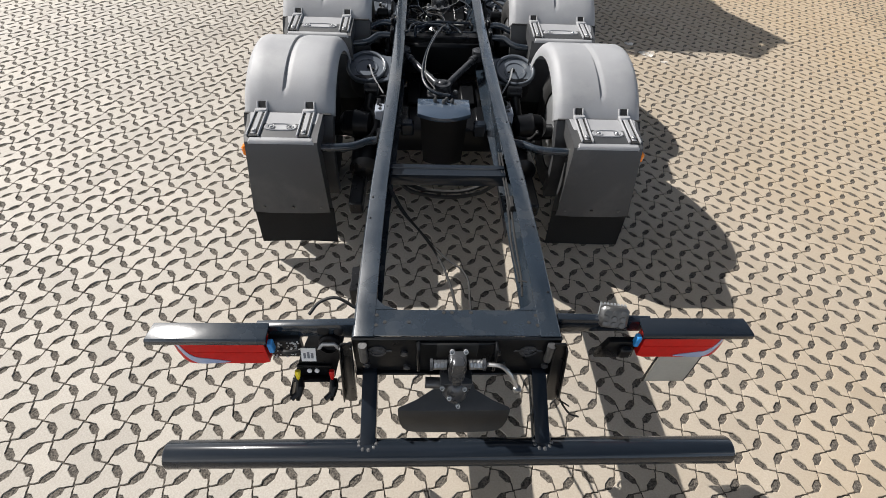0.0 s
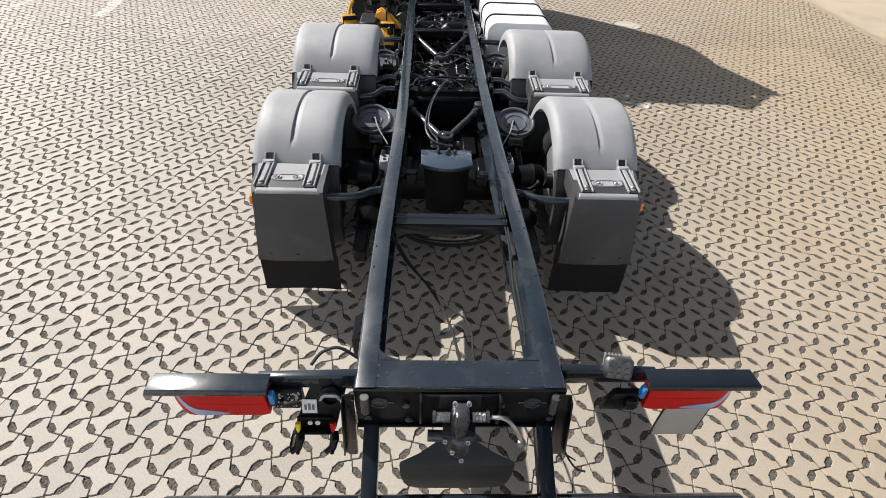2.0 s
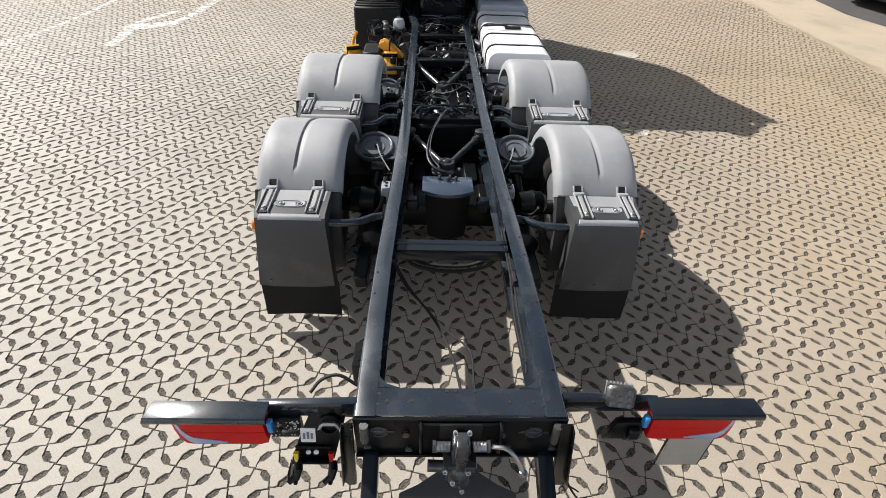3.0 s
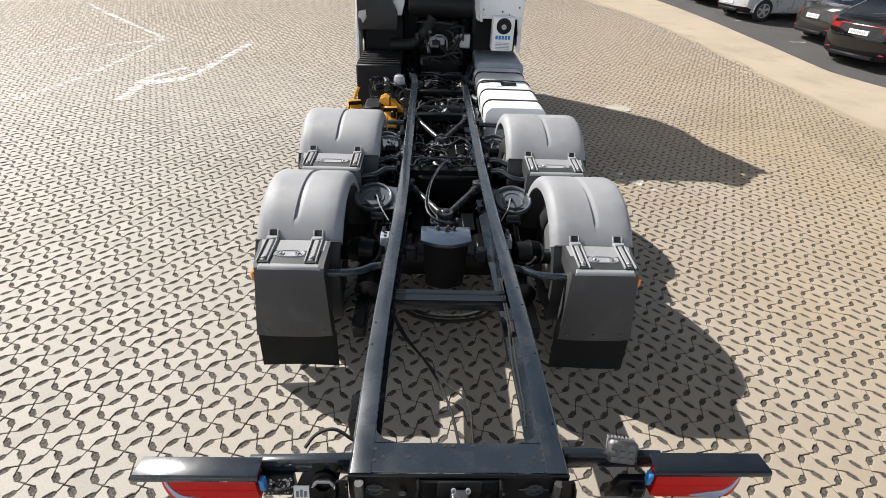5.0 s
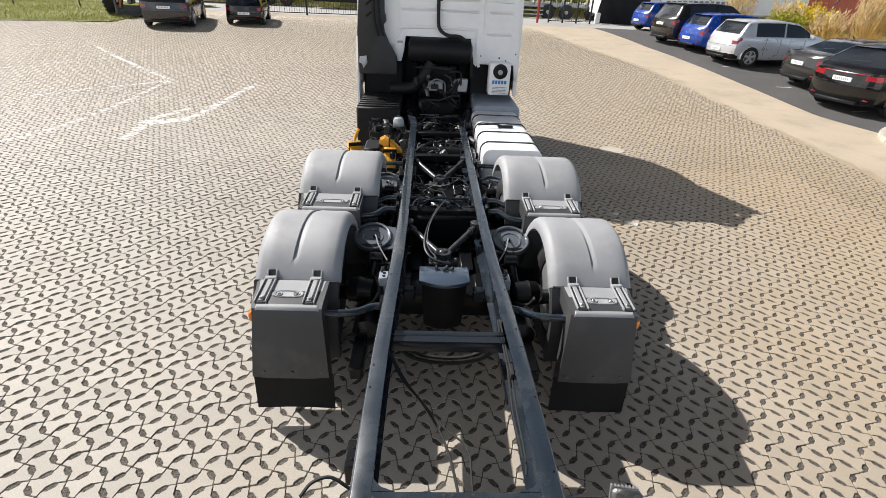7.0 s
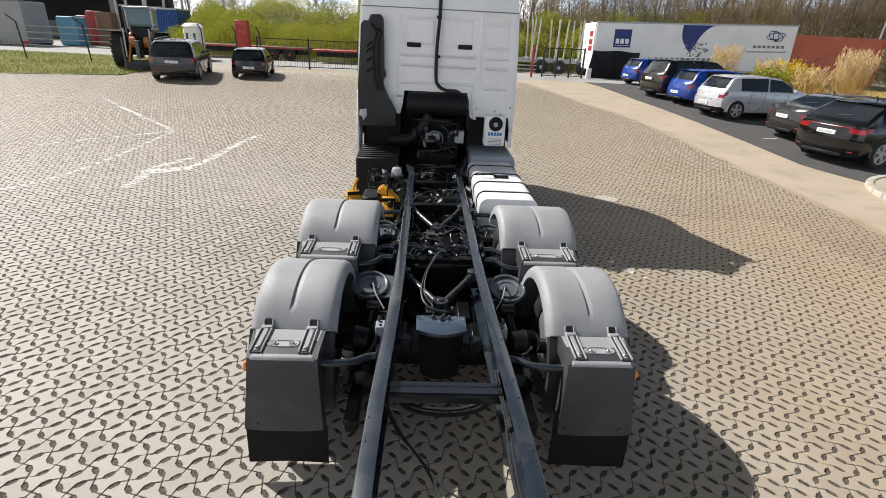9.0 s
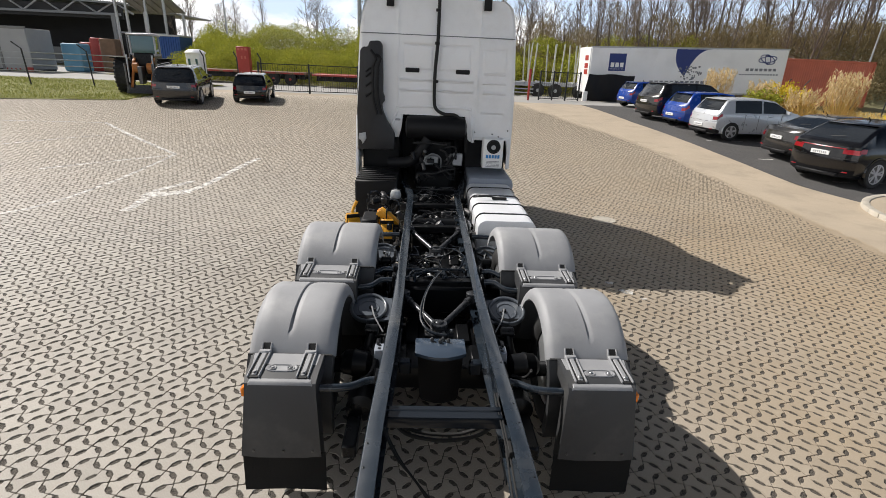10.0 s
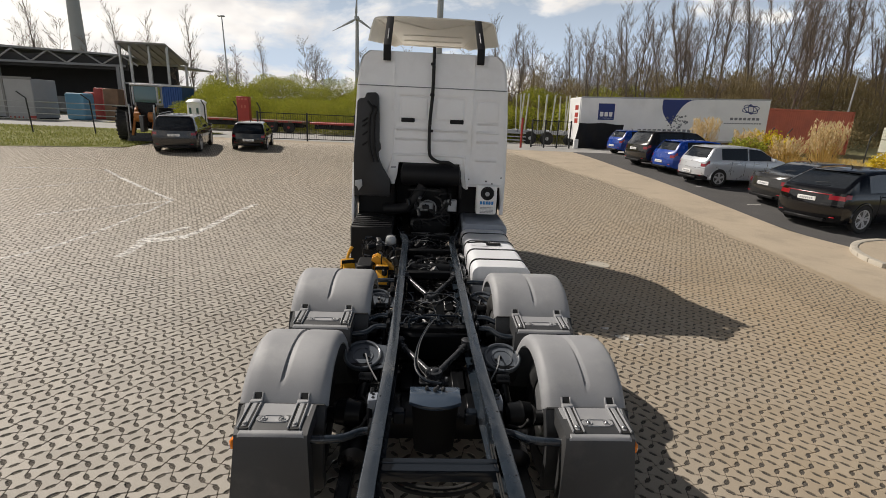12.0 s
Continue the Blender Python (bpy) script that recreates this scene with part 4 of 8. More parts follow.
box(b, -0.660, -0.598, -0.004, -0.001, 0.090, 0.160)
part("notice", on_plate(b), M_WHITE, sock, "small white notice plate")
b = BM()
for k in range(3):
    box(b, -0.650 + 0.016 * k, -0.640 + 0.016 * k, -0.006, -0.0045, 0.108, 0.135 + 0.006 * (k % 2))
part("notice_print", on_plate(b), M_GREYPRINT, sock)
b = BM()
for x in (-0.632, -0.600):
    lathe(b, [(0.011, 0), (0.011, 0.004)], along((x, -0.001, 0.038), (0, -1, 0)), 12)
part("hole", on_plate(b), M_WHITE, sock)
for x, m in ((-0.672, "yellow"), (-0.528, "red")):
    b = BM()
    prism(b, [(x - 0.013, 0.070), (x + 0.011, 0.070), (x + 0.008, 0.035), (x, 0.022), (x - 0.008, 0.035)], "y", -0.050, -0.030, 0.004)
    cap = P("coupling_cap", on_plate(b), mat("yellow_cap", (0.8, 0.62, 0.02), 0.4, bump=0) if m == "yellow" else M_RED, f"{m} air coupling cap")
    b = BM()
    tube(b, [(x, -0.02, 0.005), (x + 0.004, -0.045, -0.012), (x - 0.004, -0.06, -0.05)], [0.018, 0.020, 0.015], 10)
    tube(b, [(x - 0.004, -0.06, -0.035), (x - 0.03, -0.075, -0.055)], 0.012, 8)
    tube(b, [(x - 0.004, -0.06, -0.045), (x - 0.006, -0.065, -0.070)], [0.013, 0.009], 8)
    part("air_coupling", on_plate(b), M_BLACK, cap)
# lamp wiring box with many pale terminals
b = BM()
box(b, -0.79, -0.655, 0.03, 0.07, 0.68, 0.815, 0.008)
wb = P("junction_box", b, M_PLASTIC)
b = BM()
for i in range(46):
    x, z = -0.785 + 0.12 * rng.random(), 0.685 + 0.12 * rng.random()
    w = 0.003 + 0.006 * rng.random()
    box(b, x, x + w, 0.026, 0.031, z, z + 0.002 + 0.003 * rng.random())
part("terminal", b, M_WHITE, wb)
b = BM()
tube(b, curve_pts([(-0.43, 0.17, 0.85), (-0.51, 0.19, 0.895), (-0.58, 0.17, 0.89), (-0.62, 0.12, 0.87)]), 0.008, 6)
tube(b, curve_pts([(-0.66, 0.0, 0.78), (-0.70, -0.02, 0.80), (-0.73, 0.01, 0.78)]), 0.01, 6)
P("lamp_cable", b, M_RUBBER)
# right side: reversing lamp, small bracket and pale square plate
b = BM()
box(b, -0.06, 0.06, -0.022, 0.022, -0.048, 0.048, 0.014, pose(0.665, 0.095, 0.895, -28, 0, -8))
wl_ = P("work_lamp", b, M_DULL, "square work lamp with cooling fins")
b = BM()
for k in range(8):
    box(b, -0.054 + 0.0145 * k, -0.048 + 0.0145 * k, 0.02, 0.042, -0.044, 0.046, 0.0, pose(0.665, 0.095, 0.895, -28, 0, -8))
part("fin", b, M_GALV, wl_)
b = BM()
for i in range(3):
    for j in range(3):
        lathe(b, [(0.013, 0), (0.013, 0.003), (0.008, 0.004)], pose(0.665, 0.095, 0.895, -28, 0, -8) @ along((-0.034 + 0.034 * i, -0.022, -0.027 + 0.027 * j), (0, -1, 0)), 10)
part("lens_cell", b, M_DULL, wl_)
b = BM()
prism(b, [(0.66, 0.80), (0.78, 0.80), (0.79, 0.68), (0.62, 0.68)], "y", 0.03, 0.06, 0.004)
box(b, 0.71, 0.76, 0.0, 0.03, 0.72, 0.78, 0.006)
P("lamp_bracket", b, M_BLACK)
b = BM()
box(b, 0.905, 1.095, 0.014, 0.020, 0.495, 0.760, 0.002)
pl = P("marker_board", b, M_BOARD, "pale square board below the right lamp")
b = BM()
box(b, 0.899, 1.101, 0.018, 0.026, 0.486, 0.494, 0.002)
box(b, 1.096, 1.103, 0.016, 0.026, 0.486, 0.79, 0.002)
box(b, 0.897, 0.904, 0.016, 0.026, 0.486, 0.79, 0.002)
part("board_frame", b, M_BLACK, pl)
b = BM()
tube(b, curve_pts([(0.47, -0.02, 0.55), (0.50, -0.05, 0.45), (0.56, -0.08, 0.36), (0.62, -0.07, 0.30)]), 0.005, 5)
tube(b, curve_pts([(0.46, 0.02, 0.52), (0.49, -0.02, 0.42), (0.57, -0.04, 0.35)]), 0.004, 5)
P("loose_cable", b, M_RUBBER)


# ---- mudguards ----
def mudguard(side, yc, zc, w0, w1, rear):
    """Arched cover, hinge plate with two latches, lower panel and rubber flap."""
    R = 0.625
    a0 = math.atan2(0.385, -0.490)
    xs0, xs1 = sorted((side * w0, side * w1))
    # cover, with a sunk groove curving along it
    b = BM()
    n = 34
    W = xs1 - xs0
    mid = (xs0 + xs1) / 2 - side * 0.012
    cols_out = [0.0, 0.010, 0.025, 0.05, 0.12]
    grid = []
    for i in range(n + 1):
        f = i / n
        a = a0 - (a0 - radians(30)) * f
        g = mid + side * (0.040 - 0.055 * f)
        deep = smooth_step(0.10, 0.16, f) * (1 - smooth_step(0.62, 0.80, f))
        row = []
        prof = [(xs0 + c, 0.0) for c in cols_out] + [(g - 0.034, 0.0), (g - 0.017, 0.0), (g - 0.012, 0.014), (g + 0.002, 0.013), (g + 0.016, 0.004), (g + 0.036, 0.0)] + [(xs1 - c, 0.0) for c in reversed(cols_out)]
        for x, dd in prof:
            e = min(x - xs0, xs1 - x)
            drop = 0.045 * max(0, 1 - e / 0.055) ** 2.2
            r = R - drop - dd * deep
            row.append(b.verts.new((x, yc + r * math.cos(a), zc + r * math.sin(a))))
        grid.append(row)
    k = len(grid[0]) - 1
    for i in range(n):
        for q in range(k):
            b.faces.new((grid[i][q], grid[i][q + 1], grid[i + 1][q + 1], grid[i + 1][q]))
    for q in (0, k):
        edge = [g2[q] for g2 in grid]
        low = []
        for v in edge:
            d = Vector((0, v.co.y - yc, v.co.z - zc)).normalized()
            low.append(b.verts.new(v.co - d * (0.05 if (q == 0) == (side > 0) else 0.085)))
        for p, q1, r, s2 in zip(edge, edge[1:], low[1:], low):
            b.faces.new((p, q1, r, s2))
    bmesh.ops.recalc_face_normals(b, faces=b.faces[:])
    bmesh.ops.solidify(b, geom=b.faces[:], thickness=0.006)
    P("mudguard_cover", b, M_GUARD, "arched grey plastic mudguard cover, dusty on top")
    # hinge plate and lower panel as one moulding
    yh, zh = yc - 0.492, zc + 0.388
    lip_y, lip_z = yc - 0.800, zc + 0.372
    bot_y, bot_z = yc - 0.865, zc - 0.112
    bare = 0.0 if rear else 0.075  # the drive axle's guard is wider than its hinge plate
    prof = [(yh - 0.006, zh - 0.012), (yh - 0.02, zh + 0.002), (lip_y + 0.05, lip_z + 0.012), (lip_y + 0.012, lip_z - 0.002), (lip_y, lip_z - 0.03), (bot_y, bot_z)]
    ins = [bare + k for k in (0.048, 0.046, 0.046, 0.046, 0.046, 0.020)]
    outs = [0.030, 0.036, 0.082, 0.090, 0.092, 0.056]

    def moulding(first, last):
        b = BM()
        rows = []
        for (y, z), q, o in list(zip(prof, ins, outs))[first:last]:
            xa = xs0 + (o if side < 0 else q + 0.02)
            xb = xs1 - (q + 0.02 if side < 0 else o)
            rows.append([b.verts.new((xa + (xb - xa) * t, y - (0.010 if 0.1 < t < 0.9 and z < lip_z - 0.05 else 0), z)) for t in (0, 0.04, 0.2, 0.5, 0.8, 0.96, 1)])
        for a, c in zip(rows, rows[1:]):
            for j in range(6):
                b.faces.new((a[j], a[j + 1], c[j + 1], c[j]))
        # returns at both sides, running back towards the wheel
        for j in (0, 6):
            edge = [r[j] for r in rows]
            back = [b.verts.new((v.co.x, v.co.y + 0.10, v.co.z - 0.09)) for v in edge]
            for p, q, r, s2 in zip(edge, edge[1:], back[1:], back):
                b.faces.new((p, q, r, s2))
        bmesh.ops.recalc_face_normals(b, faces=b.faces[:])
        bmesh.ops.solidify(b, geom=b.faces[:], thickness=0.008)
        return b

    panel = P("mudguard_panel", moulding(0, 6), M_GUARDSHADE, "grey plastic rear panel of the mudguard, its shade coloured in")
    # inner arch wall, from the cover's end down round the wheel
    b = BM()
    prev = None
    for i in range(13):
        a = a0 + radians(55) * i / 12
        r0 = R - 0.005
        xa, xb = xs0 + 0.006, xs1 - 0.006
        cur = [b.verts.new((xa, yc + r0 * math.cos(a), zc + r0 * math.sin(a))), b.verts.new((xb, yc + r0 * math.cos(a), zc + r0 * math.sin(a)))]
        lowx = [b.verts.new((xa, yc + (r0 - 0.07) * math.cos(a), zc + (r0 - 0.07) * math.sin(a))), b.verts.new((xb, yc + (r0 - 0.07) * math.cos(a), zc + (r0 - 0.07) * math.sin(a)))]
        cur = [lowx[0], cur[0], cur[1], lowx[1]]
        if prev:
            for q in range(3):
                b.faces.new((prev[q], prev[q + 1], cur[q + 1], cur[q]))
        prev = cur
    bmesh.ops.recalc_face_normals(b, faces=b.faces[:])
    bmesh.ops.solidify(b, geom=b.faces[:], thickness=0.006)
    P("mudguard_liner", b, M_GUARDSHADE)
    # latches
    hx = (0.855, 1.152) if rear else (0.765, 1.165)
    for h in hx:
        x = side * (h + 0.012)
        b = BM()
        am = a0 - radians(3.6)
        tang = Matrix.Translation((x, yc + R * math.cos(am), zc + R * math.sin(am))) @ pose(0, 0, 0, math.degrees(am) - 90)
        ln = math.atan2(zh - lip_z, yh - lip_y)
        plane = Matrix.Translation((x, yh - 0.10, zh - 0.10 * math.tan(ln) + 0.010)) @ pose(0, 0, 0, math.degrees(ln))
        for q in (-0.029, 0.029):
            box(b, q - 0.006, q + 0.006, -0.035, 0.035, -0.004, 0.010, 0.003, tang)
        box(b, -0.040, 0.040, 0.072, 0.110, -0.004, 0.026, 0.008, plane)
        for q in (-0.034, 0.034):
            box(b, q - 0.005, q + 0.005, -0.165, 0.08, 0.004, 0.022, 0.003, plane)
        lat = part("latch", b, M_GUARD, panel)
        b = BM()
        box(b, -0.024, 0.024, -0.030, 0.036, -0.004, 0.005, 0.002, tang)
        box(b, -0.029, 0.029, -0.170, 0.076, 0.004, 0.012, 0.003, plane)
        part("latch_strap", b, M_RUBBER, panel)
        b = BM()
        box(b, -0.015, 0.015, -0.150, 0.085, 0.010, 0.018, 0.004, plane)
        part("latch_tongue", b, M_GUARD, panel)
        b = BM()
        lathe(b, [(0.014, 0), (0.014, 0.010), (0.009, 0.014)], plane @ Matrix.Translation((0, -0.125, 0.014)), 10)
        part("latch_pin", b, M_STEEL, panel)
    xm = side * (sum(hx) / 2 + 0.012)
    gw = 0.085 if rear else 0.125
    ln = math.atan2(zh - lip_z, yh - lip_y)
    level = Matrix.Translation((xm, yh - 0.155, zh - 0.155 * math.tan(ln) + 0.003)) @ pose(0, 0, 0, math.degrees(ln))
    # pale raised plate under the latches, drawn in towards the lip
    b = BM()
    slope = math.tan(ln)
    rows_p = []
    for d, up, wide in ((0.004, 0.0, 0.0), (0.014, 0.014, 0.004), (0.20, 0.014, 0.018), (yh - lip_y - 0.02, 0.014, 0.026), (yh - lip_y - 0.006, 0.009, 0.027), (yh - lip_y + 0.002, -0.004, 0.028)):
        inner, outer = w0 + 0.084 + bare + wide * 0.3, w1 - 0.050 - wide * 2.3
        row = []
        for x, drop in ((inner - 0.014, 0.016), (inner, 0.0), ((inner + outer) / 2, 0.0), (outer, 0.0), (outer + 0.010, 0.016)):
            row.append(b.verts.new((side * x, yh - d, zh - d * slope + up - (drop if up > 0.01 else drop * 0.3))))
        rows_p.append(row)
    for p, q in zip(rows_p, rows_p[1:]):
        for k in range(4):
            b.faces.new((p[k], p[k + 1], q[k + 1], q[k]))
    bmesh.ops.recalc_face_normals(b, faces=b.faces[:])
    if b.faces[:][5].normal.z < 0:
        bmesh.ops.reverse_faces(b, faces=b.faces[:])
    part("hinge_plate", b, M_GUARD, panel, "faded grey plastic plate with two latches")
    # oval pressing with a dished screw at each end
    b = BM()
    oval = []
    for k in range(24):
        a = 2 * math.pi * k / 24
        oval.append((math.copysign(abs(math.cos(a)) ** 0.6, math.cos(a)) * (gw + 0.012), math.copysign(abs(math.sin(a)) ** 0.8, math.sin(a)) * 0.034 - 0.015))
    rings_o = [[b.verts.new(level @ Vector((x * q, (y + 0.015) * q - 0.015, z))) for x, y in oval] for q, z in ((1.06, 0.012), (1.0, 0.020), (0.90, 0.020), (0.80, 0.014))]
    for p, q in zip(rings_o, rings_o[1:]):
        for k in range(24):
            b.faces.new((p[k], p[(k + 1) % 24], q[(k + 1) % 24], q[k]))
    b.faces.new(rings_o[-1])
    bmesh.ops.recalc_face_normals(b, faces=b.faces[:])
    part("pressed_field", b, M_GUARD, panel)
    for q in (-1, 1):
        b = BM()
        lathe(b, [(0.024, 0.012), (0.022, 0.0215), (0.018, 0.0205), (0.015, 0.016)], level @ Matrix.Translation((q * (gw - 0.028), -0.015, 0)), 14)
        part("screw_dish", b, M_GUARD, panel)
        b = BM()
        lathe(b, [(0.011, 0.014), (0.011, 0.021), (0.006, 0.025)], level @ Matrix.Translation((q * (gw - 0.028), -0.015, 0)), 10)
        part("screw", b, M_STEEL, panel)
    # dark strip standing for the shade in the gap between cover and plate
    b = BM()
    box(b, xs0 + 0.012, xs1 - 0.012, yh - 0.010, yh + 0.004, zh - 0.006, zh + 0.0035)
    part("cover_gap", b, M_RUBBER, panel)
    # rubber flap below the panel
    b = BM()
    fx0, fx1 = (xs0 + 0.052, xs1 - 0.004) if side < 0 else (xs0 + 0.004, xs1 - 0.052)
    n2 = 8
    topv, botv = [], []
    for i in range(n2 + 1):
        t = i / n2
        x = fx0 + (fx1 - fx0) * t
        wv = 0.006 * math.sin(t * 5 + side)
        topv.append(b.verts.new((x, bot_y + 0.006, bot_z + 0.03)))
        botv.append(b.verts.new((x, bot_y - 0.01 + wv, bot_z - (0.265 if rear else 0.20))))
    for i in range(n2):
        b.faces.new((topv[i], topv[i + 1], botv[i + 1], botv[i]))
    bmesh.ops.solidify(b, geom=b.faces[:], thickness=0.008)
    P("mud_flap", b, M_RUBBER, "black rubber mud flap")
    b = BM()
    for t in (0.15, 0.5, 0.85):
        lathe(b, [(0.009, 0), (0.009, 0.005)], along((fx0 + (fx1 - fx0) * t, bot_y - 0.014, bot_z + 0.05), (0, -1, 0)), 8)
    part("rivet", b, M_DULL, panel)
    return yh, zh, lip_y, lip_z


for side in (-1, 1):
    yh, zh, ly, lz = mudguard(side, 2.18, 0.482, 0.72, 1.29, True)
    mudguard(side, 3.58, 0.53, 0.585, 1.315, False)
    # amber side marker
    b = BM()
    box(b, *sorted((side * 1.195, side * 1.208)), ly + 0.0, ly + 0.05, lz - 0.10, lz - 0.025, 0.004)
    mk = P("side_marker", b, M_PLASTIC)
    b = BM()
    box(b, *sorted((side * 1.206, side * 1.234)), ly - 0.002, ly + 0.046, lz - 0.095, lz - 0.03, 0.008)
    part("lens", b, M_ORANGE, mk, "amber lens")
    # tubular mudguard stays, bent, ribbed sleeve at the outer end
    for pts in ([(0.42, 1.60, 0.745), (0.50, 1.58, 0.745), (0.62, 1.50, 0.755), (0.90, 1.47, 0.765)],
                [(0.40, 2.98, 0.84), (0.52, 2.97, 0.84), (0.62, 2.90, 0.81), (0.86, 2.88, 0.80)],
                [(0.40, 3.16, 0.86), (0.50, 3.16, 0.87), (0.64, 3.10, 0.84), (0.90, 3.06, 0.83)],
                [(0.40, 4.25, 0.84), (0.52, 4.25, 0.84), (0.75, 4.28, 0.82)]):
        b = BM()
        tube(b, curve_pts([(side * x, y, z) for x, y, z in pts], 5), 0.026, 12)
        st = P("mudguard_stay", b, M_FRAME)
        b = BM()
        box(b, *sorted((side * (pts[0][0] - 0.01), side * (pts[0][0] + 0.02))), pts[0][1] - 0.05, pts[0][1] + 0.05, pts[0][2] - 0.06, pts[0][2] + 0.06, 0.006)
        part("stay_foot", b, M_BLACK, st)


# ---- wheels and axles ----
def truck_wheel(x, y, side, r=0.47, w=0.29):
    b = BM()
    h = w / 2
    lathe(b, [(0.29, -h + 0.02), (0.33, -h), (0.42, -h), (r - 0.02, -h + 0.02), (r, -h + 0.06), (r, h - 0.06), (r - 0.02, h - 0.02), (0.42, h), (0.33, h), (0.29, h - 0.02)],
          along((x, y, r), (side, 0, 0)), 40, close=True)
    wh = P("wheel", b, M_TYRE, "black truck tyre under the mudguard")
    b = BM()
    for k in range(40):
        a = 2 * math.pi * k / 40
        for o in (-0.085, 0, 0.085):
            box(b, x + o - 0.03, x + o + 0.03, -0.024, 0.024, r - 0.004, r + 0.008, 0, Matrix.Translation((0, y, r)) @ pose(0, 0, 0, 9 * k + (4 if o else 0), 0, 0))
    part("tread", b, M_TYRE, wh)
    b = BM()
    lathe(b, [(0.285, -h + 0.03), (0.27, 0.02), (0.12, 0.05), (0.10, 0.12), (0.03, 0.12)], along((x, y, r), (side, 0, 0)), 28)
    part("rim", b, M_GALV, wh)


for side in (-1, 1):
    truck_wheel(side * 0.98, 2.18, side, 0.47, 0.31)
    truck_wheel(side * 1.08, 3.58, side)
    truck_wheel(side * 0.77, 3.58, side)
    truck_wheel(side * 1.05, 7.85, side, 0.47, 0.31)
for y, r in ((2.18, 0.06), (3.58, 0.085)):
    b = BM()
    tube(b, [(-0.9, y, 0.46), (0.9, y, 0.46)], r, 14)
    if y > 3:
        lathe(b, [(0.06, -0.22), (0.17, -0.14), (0.22, 0.0), (0.17, 0.14), (0.07, 0.24)], along((0.03, y, 0.48), (0, 1, 0)), 18)
    P("axle", b, M_BLACK)
b = BM()
tube(b, [(0.02, 3.85, 0.50), (0.0, 6.6, 0.60)], 0.055, 14)
for yy in (3.9, 5.2, 6.5):
    lathe(b, [(0.055, -0.05), (0.085, -0.03), (0.085, 0.03), (0.055, 0.05)], along((0.01, yy, 0.505 + (yy - 3.9) * 0.036), (0, 1, 0.03)), 14)
P("drive_shaft", b, M_DULL)
# air bellows with oval top plate, bowl rim and small hose
for side in (-1, 1):
    for y, z in ((2.68, 0.70), (4.10, 0.66), (3.18, 0.52)):
        x = side * 0.60
        b = BM()
        lathe(b, [(0.10, -0.22), (0.135, -0.16), (0.14, -0.06), (0.11, -0.025)], Matrix.Translation((x, y, z)), 22)
        bl = P("air_bellow", b, M_RUBBER)
        # plate that runs in to the rail, tilted down to the rear to fit the camera's view, its round end edged by a
        # raised rim
        def slope(py, lift):
            return z + lift + 0.26 * (py - y)
        arc = [(x + side * 0.155 * math.cos(q), y + 0.165 * math.sin(q)) for q in [radians(-90 + 15 * k) for k in range(13)]]
        b = BM()
        ring_low = [(side * 0.405, y - 0.13)] + arc + [(side * 0.405, y + 0.13)]
        low = [b.verts.new((px, py, slope(py, -0.012))) for px, py in ring_low]
        top = [b.verts.new((px, py, slope(py, 0.002))) for px, py in ring_low]
        b.faces.new(low)
        b.faces.new(top)
        for k in range(len(low)):
            j = (k + 1) % len(low)
            b.faces.new((low[k], low[j], top[j], top[k]))
        bmesh.ops.recalc_face_normals(b, faces=b.faces)
        plate = part("top_plate", b, M_DISH, bl, "glossy black bellow plate with a raised rim")
        b = BM()
        loop = [(x + side * 0.150 * math.cos(q), y + 0.160 * math.sin(q)) for q in [radians(-90 + 15 * k) for k in range(25)]]
        tube(b, [(px, py, slope(py, 0.012)) for px, py in loop], 0.015, 10)
        part("plate_rim", b, M_DISH, plate)
        b = BM()
        loop = [(x + side * 0.085 * math.cos(q), y + 0.092 * math.sin(q)) for q in [radians(15 * k) for k in range(25)]]
        tube(b, [(px, py, slope(py, 0.004)) for px, py in loop], 0.006, 6)
        part("plate_bead", b, M_DISH, plate)
        b = BM()
        lathe(b, [(0.018, 0), (0.018, 0.016), (0.010, 0.024)], Matrix.Translation((x - side * 0.02, y, z + 0.002)), 10)
        lathe(b, [(0.010, 0), (0.010, 0.012)], Matrix.Translation((x - side * 0.055, y - 0.03, z + 0.002)), 8)
        part("plate_fitting", b, M_RUBBER, plate)
        b = BM()
        tube(b, curve_pts([(x - side * 0.02, y, z + 0.022), (x - side * 0.035, y - 0.06, z + 0.045), (x - side * 0.07, y - 0.20, z + 0.03), (x - side * 0.15, y - 0.34, z - 0.03)]), 0.0065, 6)
        part("air_hose", b, M_GALV, bl)
        b = BM()
        prism(b, [(side * 0.43, y - 0.10), (side * 0.58, y - 0.15), (side * 0.72, y - 0.10), (side * 0.72, y + 0.08), (side * 0.43, y + 0.12)], "z", z - 0.05, z - 0.02, 0.006)
        P("bellow_bracket", b, M_BLACK)
    # shock absorbers and trailing arms
    for y in (2.05, 3.45):
        b = BM()
        tube(b, [(side * 0.52, y + 0.12, 0.78), (side * 0.56, y + 0.02, 0.60)], 0.034, 12)
        tube(b, [(side * 0.56, y + 0.02, 0.62), (side * 0.60, y - 0.10, 0.36)], 0.045, 12)
        lathe(b, [(0.03, -0.05), (0.042, -0.045), (0.042, 0.045), (0.03, 0.05)], along((side * 0.52, y + 0.12, 0.79), (1, 0, 0)), 12)
        P("shock_absorber", b, M_BLACK)
        b = BM()
        prism(b, [(y - 0.30, 0.62), (y - 0.12, 0.80), (y - 0.02, 0.80), (y + 0.02, 0.62), (y - 0.10, 0.30), (y - 0.22, 0.30)], "x", side * 0.44, side * 0.47, 0.006)
        P("hanger_bracket", b, M_BLACK)
        b = BM()
        box(b, side * 0.58 - 0.045, side * 0.58 + 0.045, y - 0.75, y + 0.72, 0.36, 0.46, 0.012)
        P("trailing_arm", b, M_BLACK)
